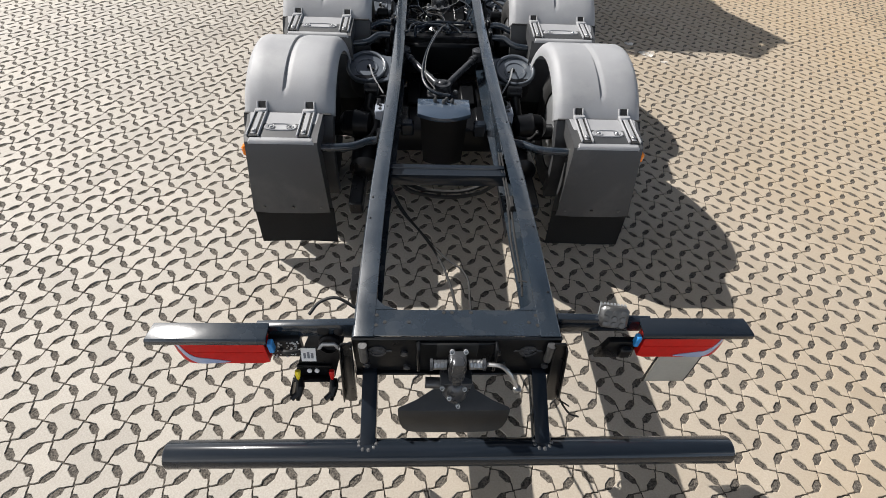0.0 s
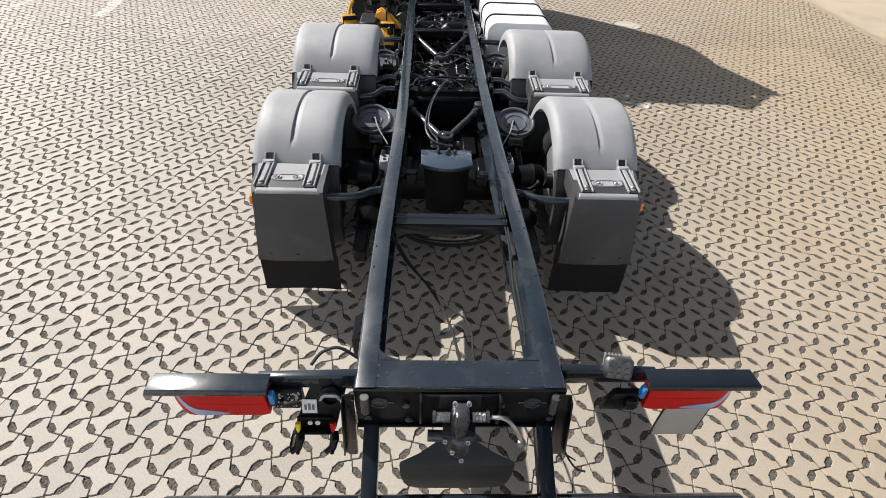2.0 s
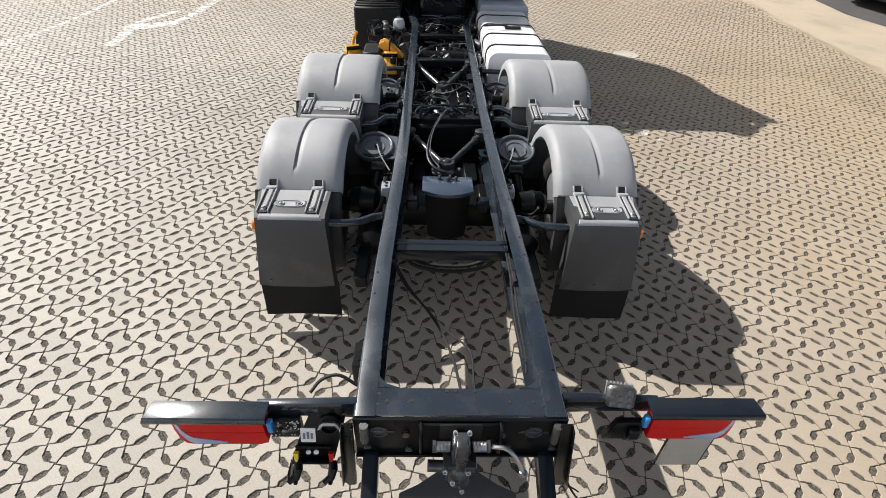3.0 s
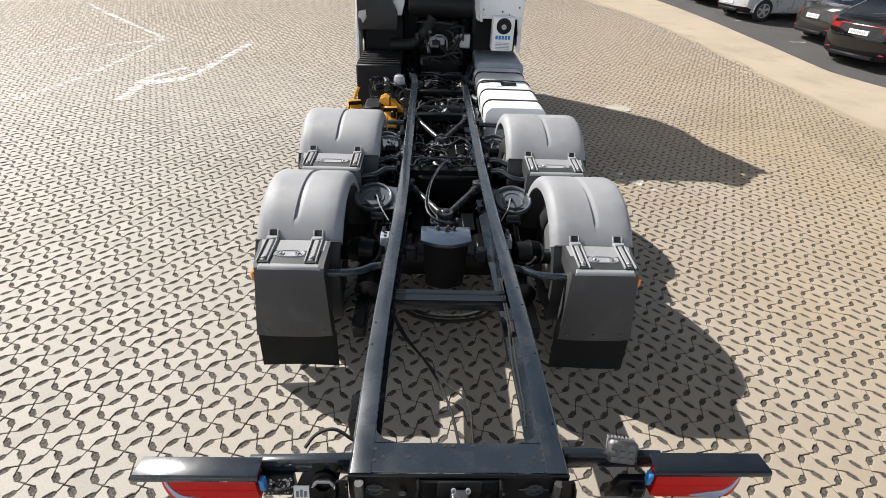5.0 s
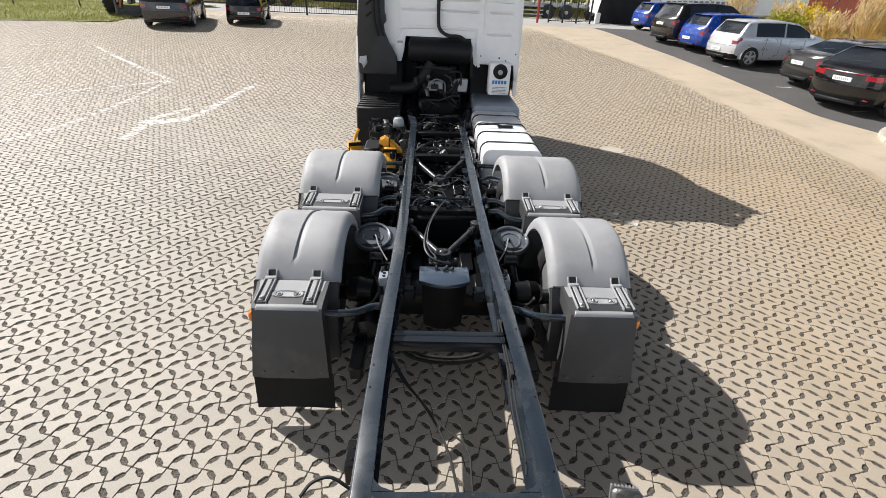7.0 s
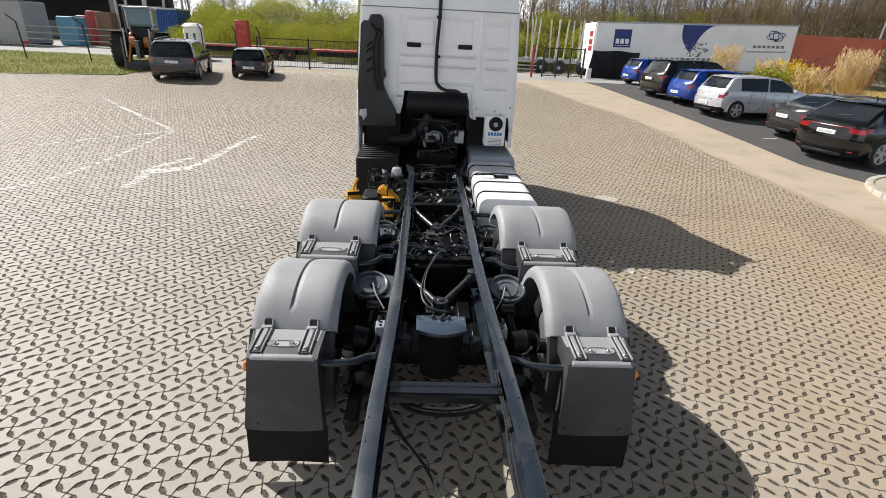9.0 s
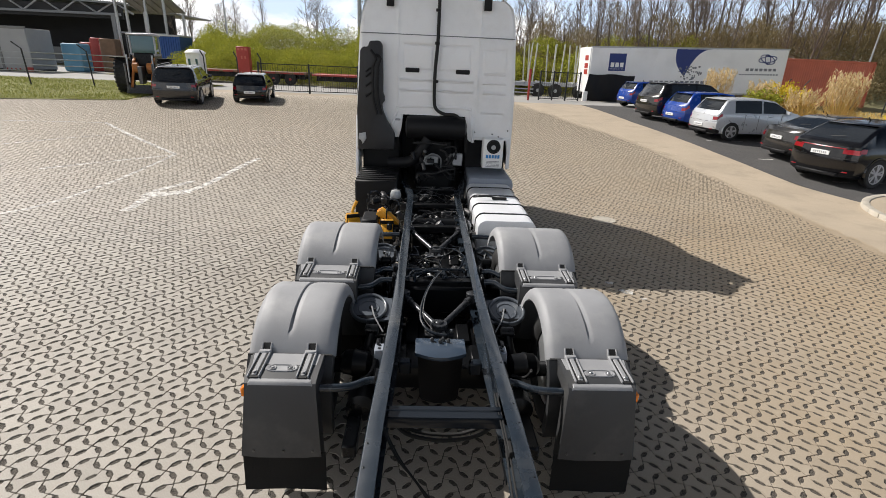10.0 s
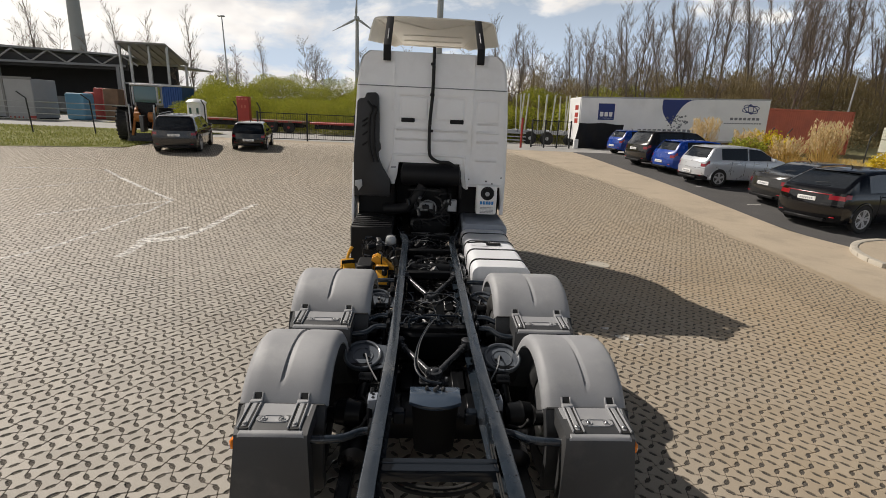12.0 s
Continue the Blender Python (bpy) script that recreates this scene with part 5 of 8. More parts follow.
    # brake chamber
    for y in (1.78, 3.14):
        b = BM()
        lathe(b, [(0.06, -0.12), (0.085, -0.10), (0.092, -0.02), (0.10, 0.0), (0.092, 0.02), (0.085, 0.07), (0.05, 0.10)], along((side * 0.62, y + 0.14, 0.66), (side, 0.1, 0)), 20)
        P("brake_chamber", b, M_BLACK)

for side in (-1, 1):
    b = BM()
    lathe(b, [(0.05, -0.36), (0.105, -0.33), (0.11, 0.33), (0.05, 0.36)], along((side * 0.545, 1.98, 0.47), (0, 1, 0)), 20)
    P("air_tank", b, M_BLACK)

for x0, x1, y0, y1, z0, z1 in ((-0.46, 0.46, 2.02, 2.36, 0.36, 0.56), (-0.33, 0.33, 2.40, 2.92, 0.40, 0.50), (-0.44, 0.44, 3.40, 3.78, 0.34, 0.58), (-0.34, 0.34, 4.05, 5.45, 0.40, 0.52),
                               (-0.34, 0.34, 5.60, 6.70, 0.42, 0.60), (-0.34, 0.34, 3.02, 3.30, 0.42, 0.54)):
    b = BM()
    box(b, x0, x1, y0, y1, z0, z1, 0.03, None, 2)
    for k in range(3):
        xx = x0 + (x1 - x0) * (k + 0.5) / 3
        box(b, xx - 0.06, xx + 0.06, y0 + 0.05, y1 - 0.05, z1 - 0.01, z1 + 0.03, 0.012)
    P("belly_housing", b, M_BLACK)
for side in (-1, 1):
    b = BM()
    box(b, *sorted((side * 0.46, side * 0.66)), 2.35, 3.35, 0.30, 0.42, 0.02)
    P("spring_carrier", b, M_BLACK)

# V-shaped stays over both axles, meeting in a round cast joint with bolts
for y0, z, deep in ((2.38, 0.72, 0.42), (4.0, 0.76, 0.52)):
    for s in (-1, 1):
        b = BM()
        tube(b, [(s * 0.30, y0 + deep, z + 0.05), (s * 0.045, y0 + 0.03, z)], 0.026, 14)
        lathe(b, [(0.03, -0.05), (0.05, -0.04), (0.05, 0.04), (0.03, 0.05)], along((s * 0.30, y0 + deep + 0.01, z + 0.05), (0, 0, 1)), 14)
        lathe(b, [(0.026, 0), (0.034, 0.005), (0.034, 0.03), (0.026, 0.035)], along((s * 0.26, y0 + deep * 0.86, z + 0.043), (-s * 0.255, -deep, -0.05)), 14)
        P("v_stay", b, M_CAST, "dark cast tube of the axle's V-stay")
    b = BM()
    lathe(b, [(0.045, -0.07), (0.068, -0.055), (0.072, 0.0), (0.064, 0.022), (0.040, 0.026), (0.030, 0.038), (0.012, 0.042)], Matrix.Translation((0, y0, z)), 24)
    box(b, -0.12, 0.12, y0 - 0.075, y0 + 0.03, z - 0.085, z - 0.045, 0.012)
    joint = P("v_stay_joint", b, M_CAST)
    for x, dy in ((-0.10, -0.05), (-0.035, -0.085), (0.035, -0.085), (0.10, -0.05)):
        b = BM()
        lathe(b, [(0.017, 0), (0.017, 0.022), (0.010, 0.030)], Matrix.Translation((x, y0 + dy + 0.012, z - 0.046)), 6)
        part("joint_bolt", b, M_STEEL, joint)

# cross members between the rails
for y, z, h in ((3.02, 0.84, 0.10), (4.62, 0.84, 0.08), (5.55, 0.86, 0.05), (6.45, 0.84, 0.08)):
    w = rail_x(y) - 0.01
    b = BM()
    box(b, -w, w, y - 0.05, y + 0.05, z - h, z, 0.01)
    if y == 3.02:
        box(b, -w, w, y - 0.11, y - 0.03, z - 0.30, z - 0.04, 0.02)
    P("crossmember", b, M_BLACK)
b = BM()
prof = [(-0.055, 0.0), (-0.05, 0.012), (-0.02, 0.012), (-0.016, 0.004), (0.016, 0.004), (0.02, 0.012), (0.05, 0.012), (0.055, 0.0), (0.055, -0.06), (-0.055, -0.06)]
prism(b, [(1.205 + y, 0.80 + z) for y, z in prof], "x", -0.335, 0.335)
P("ribbed_crossbar", b, M_GLOSS, "ribbed black crossbar between the rails")
b = BM()
tube(b, curve_pts([(-0.29, 1.23, 0.70), (-0.20, 1.20, 0.645), (0.0, 1.18, 0.625), (0.2, 1.20, 0.645), (0.31, 1.22, 0.72)]), 0.012, 8)
tube(b, curve_pts([(-0.27, 1.25, 0.68), (-0.12, 1.22, 0.645), (0.1, 1.22, 0.64), (0.29, 1.25, 0.70)]), 0.011, 8)
P("crossbar_hose", b, M_RUBBER)

# upright tank between the rails (black lid tinted like reflected sky, curved front)
def tank_outline(w, d, f):
    pts = [(-w, d), (-w, 0.0)]
    for i in range(9):
        t = i / 8
        pts.append((-w + 2 * w * t, -f * math.sin(math.pi * t)))
    pts += [(w, 0.0), (w, d)]
    out = []
    for p in pts:
        if not out or (abs(out[-1][0] - p[0]) + abs(out[-1][1] - p[1])) > 1e-4:
            out.append(p)
    return out


b = BM()
prism(b, [(x, 1.90 + y) for x, y in tank_outline(0.185, 0.20, 0.065)], "z", 0.735, 0.765, 0.004)
lid = P("tank_lid", b, M_LID, "glossy black lid of the upright tank, tinted like reflected sky")
b = BM()
for x, y in ((-0.06, 2.06), (0.0, 2.04), (0.02, 2.07), (0.06, 2.05)):
    lathe(b, [(0.014, 0), (0.014, 0.02), (0.007, 0.03)], Matrix.Translation((x, y, 0.765)), 8)
part("fitting", b, M_DULL, lid)
b = BM()
rows_t = []
for z, k in ((0.735, 1.0), (0.70, 0.96), (0.5, 0.90), (0.36, 0.84), (0.33, 0.76)):
    rows_t.append([b.verts.new((x * k * 0.92, 1.915 + y * k * 0.92 + (1 - k) * 0.1, z)) for x, y in tank_outline(0.185, 0.18, 0.06)])
for a, c in zip(rows_t, rows_t[1:]):
    for i in range(len(a)):
        b.faces.new((a[i], a[(i + 1) % len(a)], c[(i + 1) % len(a)], c[i]))
b.faces.new(rows_t[-1])
bmesh.ops.recalc_face_normals(b, faces=b.faces[:])
P("upright_tank", b, M_PLASTIC, "matt black upright tank between the frame rails")
b = BM()
for s in (-1, 1):
    box(b, *sorted((s * 0.21, s * 0.30)), 1.86, 1.94, 0.60, 0.70, 0.012)
P("tank_mount", b, M_GLOSS)
b = BM()
tube(b, curve_pts([(0.04, 2.98, 0.90), (-0.02, 2.80, 0.97), (-0.12, 2.55, 0.90), (-0.15, 2.32, 0.82), (-0.08, 2.16, 0.79), (0.05, 2.10, 0.79)], 8), 0.012, 8)
P("hose", b, M_GLOSS)
b = BM()
tube(b, curve_pts([(0.045, 2.98, 0.905), (0.0, 2.82, 0.985), (-0.105, 2.57, 0.92), (-0.13, 2.33, 0.835), (-0.06, 2.17, 0.80)], 8), 0.004, 6)
P("hose_wire", b, M_DULL)
# plate inside the right rail, with holes
b = BM()
box(b, 0.335, 0.343, 1.35, 2.05, 0.60, 0.835, 0.003)
ip = P("inner_side_plate", b, M_FRAME)

# black plate added under the right rail to block sun and hide lit ground
b = BM()
box(b, 0.400, 0.408, 1.16, 2.55, 0.30, 0.63, 0.003)
for y in (1.3, 1.8, 2.3):
    box(b, 0.392, 0.40, y, y + 0.06, 0.34, 0.63, 0.003)
P("frame_side_plate", b, M_BLACK)

# cables: slack pair between the rails, bunch on the right rail's inside, scattered lines
b = BM()
tube(b, curve_pts([(-0.345, 1.06, 0.81), (-0.26, 0.959, 0.70), (-0.153, 0.894, 0.60), (-0.058, 0.743, 0.56), (-0.002, 0.543, 0.58), (0.021, 0.306, 0.66), (0.02, 0.12, 0.78)], 8), 0.007, 6)
P("slack_cable", b, M_RUBBER)
b = BM()
tube(b, curve_pts([(-0.34, 1.08, 0.80), (-0.25, 0.975, 0.69), (-0.145, 0.885, 0.60), (-0.02, 0.72, 0.58), (0.06, 0.62, 0.60), (0.093, 0.52, 0.62), (0.089, 0.366, 0.66), (0.075, 0.12, 0.78)], 8), 0.006, 6)
P("slack_cable", b, M_RUBBER)
for pts in ([(0.322, 1.40, 0.80), (0.319, 1.29, 0.80), (0.324, 0.977, 0.80), (0.306, 0.623, 0.80), (0.311, 0.433, 0.80), (0.316, 0.37, 0.79)],
            [(0.334, 1.40, 0.80), (0.336, 1.29, 0.80), (0.337, 0.93, 0.80), (0.327, 0.624, 0.80), (0.325, 0.397, 0.80), (0.319, 0.294, 0.78)]):
    b = BM()
    tube(b, curve_pts(pts), 0.0055, 6)
    P("rail_cable", b, M_RUBBER)
b = BM()
tube(b, [(0.30, 0.36, 0.82), (0.338, 0.33, 0.84)], 0.004, 5)
box(b, 0.325, 0.346, 0.86, 0.95, 0.74, 0.84, 0.003)
P("cable_clip", b, M_RUBBER)


def clutter_hose(x0, x1, y0, y1, z0, z1, n, m, r=(0.005, 0.014)):
    for _ in range(n):
        pts = []
        p = Vector((rng.uniform(x0, x1), rng.uniform(y0, y1), rng.uniform(z0, z1)))
        d = Vector((rng.uniform(-1, 1), rng.uniform(-1, 1), rng.uniform(-0.2, 0.2))).normalized()
        for k in range(6):
            pts.append(p.copy())
            d = (d + Vector((rng.uniform(-0.7, 0.7), rng.uniform(-0.7, 0.7), rng.uniform(-0.4, 0.4)))).normalized()
            p = p + d * rng.uniform(0.06, 0.16)
            p = Vector((min(max(p.x, x0), x1), min(max(p.y, y0), y1), min(max(p.z, z0), z1)))
        b = BM()
        tube(b, curve_pts(pts, 4), rng.uniform(*r), 6)
        P("hose", b, m)


def clutter_block(x0, x1, y0, y1, z0, z1, n, mats):
    for _ in range(n):
        x, y, z = rng.uniform(x0, x1), rng.uniform(y0, y1), rng.uniform(z0, z1)
        b = BM()
        if rng.random() < 0.5:
            sx, sy, sz = rng.uniform(0.02, 0.07), rng.uniform(0.02, 0.06), rng.uniform(0.02, 0.05)
            box(b, -sx, sx, -sy, sy, -sz, sz, 0.01, pose(x, y, z, 0, 0, rng.uniform(-25, 25)))
            lathe(b, [(0.012, 0), (0.012, 0.02)], Matrix.Translation((x, y, z + sz)), 8)
        else:
            r = rng.uniform(0.02, 0.05)
            lathe(b, [(r * 0.7, -0.06), (r, -0.05), (r, 0.04), (r * 1.15, 0.045), (r * 1.15, 0.06), (r * 0.5, 0.07)], along((x, y, z), (rng.uniform(-1, 1), rng.uniform(-1, 1), rng.uniform(0, 1))), 12)
        P("valve", b, rng.choice(mats))


clutter_hose(-0.30, 0.30, 2.92, 3.12, 0.82, 0.90, 9, M_GLOSS)
clutter_hose(-0.30, 0.30, 3.2, 3.9, 0.60, 0.74, 7, M_BLACK)
clutter_hose(-0.28, 0.28, 3.2, 3.9, 0.70, 0.84, 10, M_GLOSS, (0.004, 0.008))
clutter_hose(-0.25, 0.05, 3.3, 3.8, 0.70, 0.80, 4, M_DULL, (0.003, 0.007))
clutter_hose(-0.30, 0.28, 3.2, 3.9, 0.66, 0.82, 5, M_DULL)
clutter_hose(-0.30, 0.30, 4.5, 5.4, 0.62, 0.80, 10, M_BLACK)
clutter_hose(-0.30, 0.30, 4.3, 5.4, 0.66, 0.82, 8, M_BLACK, (0.004, 0.007))
clutter_hose(-0.30, 0.30, 4.6, 5.3, 0.72, 0.86, 6, M_DULL)
clutter_hose(-0.34, 0.34, 5.7, 6.6, 0.62, 0.80, 16, M_BLACK)
clutter_hose(-0.34, 0.34, 5.7, 6.4, 0.70, 0.84, 18, M_BLACK, (0.003, 0.007))
clutter_hose(-0.34, 0.34, 5.9, 6.5, 0.74, 0.87, 10, M_DULL, (0.004, 0.009))
clutter_hose(-0.34, 0.34, 5.9, 6.5, 0.76, 0.88, 5, M_DULL, (0.003, 0.007))
clutter_block(-0.26, 0.26, 3.25, 3.85, 0.60, 0.74, 9, (M_DULL, M_BLACK, M_STEEL))
clutter_block(-0.28, 0.28, 4.65, 5.35, 0.66, 0.80, 12, (M_DULL, M_BLACK))
clutter_block(-0.32, 0.32, 5.7, 6.6, 0.64, 0.80, 14, (M_DULL, M_BLACK, M_BLACK))
clutter_block(-0.60, -0.44, 4.4, 6.2, 0.62, 0.84, 10, (M_DULL, M_BLACK))
clutter_block(0.43, 0.50, 4.4, 6.2, 0.66, 0.86, 9, (M_DULL, M_BLACK, M_GALV))
for s in (-1, 1):
    clutter_hose(*sorted((s * 0.44, s * 0.62)), 1.7, 2.5, 0.45, 0.75, 4, M_RUBBER)
    clutter_hose(*sorted((s * 0.44, s * 0.66)), 3.0, 4.4, 0.55, 0.80, 6, M_RUBBER)
clutter_hose(-0.28, 0.28, 3.2, 3.9, 0.72, 0.82, 4, M_STEEL, (0.003, 0.006))
clutter_hose(-0.30, 0.30, 4.4, 5.4, 0.72, 0.86, 3, M_STEEL, (0.003, 0.006))
clutter_hose(-0.34, 0.34, 5.7, 6.5, 0.74, 0.87, 5, M_STEEL, (0.003, 0.006))
b = BM()
lathe(b, [(0.05, -0.3), (0.11, -0.28), (0.115, 0.28), (0.05, 0.3)], along((-0.02, 4.95, 0.72), (1, 0, 0)), 20)
P("air_tank", b, M_BLACK)
# gearbox and engine block dark under the cab
b = BM()
box(b, -0.30, 0.30, 6.75, 7.6, 0.55, 1.05, 0.05)
box(b, -0.35, 0.35, 7.4, 8.8, 0.7, 1.5, 0.05)
P("engine", b, M_BLACK)
b = BM()
lathe(b, [(0.08, -0.50), (0.17, -0.47), (0.185, -0.40), (0.185, 0.40), (0.17, 0.47), (0.08, 0.50)], along((0.02, 7.10, 1.72), (1, 0, 0)), 24)
P("air_cleaner", b, M_PLASTIC)
b = BM()
box(b, -0.16, 0.08, 6.88, 6.94, 1.14, 1.30, 0.02)
tube(b, curve_pts([(-0.17, 6.86, 1.2), (-0.05, 6.84, 1.33), (0.1, 6.86, 1.28), (0.12, 6.88, 1.1)]), 0.012, 6)
P("gearbox_cover", b, M_GALV)
b = BM()
box(b, 0.30, 0.46, 6.80, 6.9, 1.16, 1.36, 0.015)
P("control_box", b, M_GALV)
b = BM()
tube(b, curve_pts([(-0.75, 6.95, 1.15), (-0.4, 6.95, 1.18), (-0.22, 6.95, 1.35), (-0.1, 6.98, 1.55)]), 0.09, 12)
P("intake_pipe", b, M_PLASTIC)
clutter_hose(-0.35, 0.35, 6.7, 6.85, 0.95, 1.5, 12, M_RUBBER, (0.008, 0.016))
clutter_block(-0.35, 0.35, 6.75, 6.85, 0.9, 1.35, 10, (M_DULL, M_BLACK))

# ---- beside the frame: tanks to the right, battery box and yellow chocks to the left ----
def rounded(w0, w1, z0, z1, r, n=5):
    pts = []
    for cx, cz, a in ((w1 - r, z1 - r, 0), (w0 + r, z1 - r, 90), (w0 + r, z0 + r, 180), (w1 - r, z0 + r, 270)):
        for k in range(n + 1):
            t = radians(a + 90 * k / n)
            pts.append((cx + r * math.cos(t), cz + r * math.sin(t)))
    return pts


b = BM()
prism(b, rounded(0.50, 1.20, 0.36, 1.0, 0.10), "y", 4.38, 6.30, 0.012)
tk = P("fuel_tank", b, M_ALU, "white fuel tank with dark straps")
b = BM()
for y in (4.66, 5.12, 5.55, 6.02):
    prism(b, rounded(0.492, 1.208, 0.352, 1.008, 0.105), "y", y, y + 0.035)
part("tank_strap", b, M_BLACK, tk)
b = BM()
tube(b, curve_pts([(0.52, 5.35, 1.03), (0.7, 5.33, 1.05), (0.85, 5.36, 1.03)]), 0.010, 6)
box(b, 0.78, 0.98, 5.33, 5.39, 1.005, 1.035, 0.008)
part("filler_strap", b, M_RUBBER, tk)
b = BM()
lathe(b, [(0.05, 0), (0.05, 0.04), (0.035, 0.05)], along((1.19, 5.25, 0.86), (1, 0, 0.4)), 14)
part("filler_cap", b, M_GALV, tk)
b = BM()
prism(b, rounded(0.56, 1.26, 0.40, 1.03, 0.05), "y", 6.52, 7.45, 0.015)
box(b, 1.0, 1.262, 6.50, 6.515, 0.62, 0.98, 0.008)
P("urea_tank", b, M_GREYBOX, "grey-blue plastic tank behind the cab")
b = BM()
box(b, -1.2, -0.56, 6.25, 7.3, 0.40, 1.0, 0.02)
bt = P("battery_box", b, M_PLASTIC, "ribbed black battery box")
b = BM()
for k in range(7):
    box(b, -1.19, -0.57, 6.30 + 0.14 * k, 6.36 + 0.14 * k, 1.0, 1.022, 0.006)
part("lid_rib", b, M_PLASTIC, bt)
b = BM()
lathe(b, [(0.06, -0.14), (0.065, -0.12), (0.065, 0.02), (0.06, 0.03)], Matrix.Translation((-0.56, 5.92, 0.80)), 18)
fl = P("air_dryer", b, M_PLASTIC)
b = BM()
lathe(b, [(0.07, 0.03), (0.078, 0.04), (0.078, 0.10), (0.06, 0.14), (0.03, 0.15)], Matrix.Translation((-0.56, 5.92, 0.80)), 18)
part("cartridge", b, M_GALV, fl, "pale dryer cartridge")
clutter_block(-0.95, -0.62, 5.7, 6.1, 0.66, 0.90, 9, (M_DULL, M_BLACK, M_BLACK))
clutter_hose(-0.95, -0.5, 5.5, 6.2, 0.6, 0.92, 14, M_GLOSS)
b = BM()
box(b, -1.15, -0.5, 4.75, 5.6, 0.50, 0.62, 0.02)
box(b, -0.92, -0.72, 4.7, 5.1, 0.60, 0.86, 0.02)
P("step_box", b, M_PLASTIC)


def chock(x0, y0, z0, rz):
    """A wedge of upright ribs under a stepped skin, in a dark holder."""
    m = pose(x0, y0, z0, 0, 0, rz)
    out = [(-0.16, 0.0), (0.16, 0.0), (0.16, 0.04), (0.12, 0.16), (0.06, 0.19), (-0.04, 0.12), (-0.12, 0.05)]
    b = BM()
    prism(b, out, "x", -0.075, -0.062, 0.004)
    prism(b, out, "x", 0.062, 0.075, 0.004)
    prism(b, [(0.16, 0.0), (0.16, 0.04), (0.12, 0.16), (0.105, 0.155), (0.14, 0.0)], "x", -0.07, 0.07, 0.003)
    prism(b, [(-0.16, 0.0), (-0.12, 0.05), (-0.04, 0.12), (0.06, 0.19), (0.06, 0.175), (-0.04, 0.105), (-0.11, 0.03), (-0.14, 0.0)], "x", -0.07, 0.07, 0.003)
    bmesh.ops.transform(b, matrix=m, verts=b.verts[:])
    c = P("wheel_chock", b, M_YELLOW, "yellow plastic wheel chock in its holder")
    for k in range(3):
        b = BM()
        prism(b, out, "x", -0.038 + 0.034 * k, -0.030 + 0.034 * k)
        bmesh.ops.transform(b, matrix=m, verts=b.verts[:])
        part("chock_rib", b, M_YELLOW, c)
    for k in range(4):
        for sx in (-0.0765, 0.0765):
            b = BM()
            lathe(b, [(0.016, -0.003), (0.016, 0.003)], m @ along((sx, -0.07 + 0.055 * k, 0.03 + 0.018 * k), (1, 0, 0)), 10)
            part("chock_hole", b, M_RUBBER, c)
    b = BM()
    box(b, -0.085, 0.085, -0.008, 0.008, -0.03, 0.185, 0.004, m)
    box(b, -0.095, 0.095, -0.17, 0.17, -0.03, -0.005, 0.006, m)
    part("holder", b, M_PLASTIC, c)


chock(-1.03, 4.85, 0.70, 20)
chock(-0.60, 4.75, 0.66, 0)
chock(-0.62, 5.0, 0.74, 90)
b = BM()
tube(b, curve_pts([(-1.12, 5.35, 0.74), (-1.10, 5.40, 0.82), (-1.06, 5.42, 0.9)]), 0.022, 8)
P("coiled_line", b, M_YELLOW)


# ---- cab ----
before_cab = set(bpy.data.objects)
Y0 = 6.72   # back wall
def cab_half(z):
    """Half width of the cab at height z."""
    pts = [(1.15, 1.215), (2.0, 1.21), (2.6, 1.185), (3.08, 1.15), (3.35, 1.12), (3.50, 1.07), (3.58, 0.97)]
    for (z0, w0), (z1, w1) in zip(pts, pts[1:]):
        if z <= z1:
            return w0 + (w1 - w0) * (z - z0) / (z1 - z0)
    return pts[-1][1]


# back wall with the tunnel opening, its pressed beads and fields shallow and soft
def bead(d, w):
    return math.exp(-(d / w) ** 2)


def wall_relief(x, z):
    """How far the sheet stands out towards the rear."""
    out = 0.0
    for x0, x1, zb in ((-0.56, -0.06, 2.315), (0.02, 0.55, 2.315), (-0.56, -0.06, 2.46), (0.02, 0.55, 2.46), (0.70, 1.05, 2.02), (0.70, 1.05, 2.31), (0.70, 1.05, 2.45), (0.70, 1.05, 2.59)):
        if x0 < x < x1:
            out += 0.020 * bead(z - zb, 0.015) - 0.010 * bead(z - zb + 0.026, 0.013)
    for x0, x1, z0, z1 in ((-0.50, -0.06, 2.60, 2.95), (0.04, 0.50, 2.60, 2.95), (0.68, 1.04, 2.60, 2.92)):
        dx, dz = max(x0 - x, x - x1), max(z0 - z, z - z1)
        out -= 0.013 * bead(max(dx, dz), 0.014) if max(dx, dz) < 0.05 else 0
    if z > 2.0:
        out += 0.012 * bead(x + 0.585, 0.016) + 0.012 * bead(x - 0.62, 0.016)
    return out


key_z = [1.15, 1.62, 1.80, 1.95, 3.58]
key_u = [-1.0, -0.52, -0.5, 0.5, 0.52, 0.95, 1.0]
zs = sorted(key_z + [z for z in [1.15 + 0.0162 * i for i in range(150)] if all(abs(z - q) > 0.008 for q in key_z)])
us = sorted(key_u + [u for u in [-1 + 0.016 * i for i in range(126)] if all(abs(u - q) > 0.008 for q in key_u)])
b = BM()
gv = {}
for i, z in enumerate(zs):
    hw = cab_half(z)
    for j, u in enumerate(us):
        bulge = -0.02 * (1 - u * u) if z > 1.9 else -0.02 * (1 - u * u) * smooth_step(1.7, 1.9, z)
        lean = 0.05 * smooth_step(3.1, 3.58, z)
        gv[i, j] = b.verts.new((u * hw, Y0 + bulge + lean + 0.025 * smooth_step(0.965, 1.0, abs(u)) - wall_relief(u * hw, z), z))
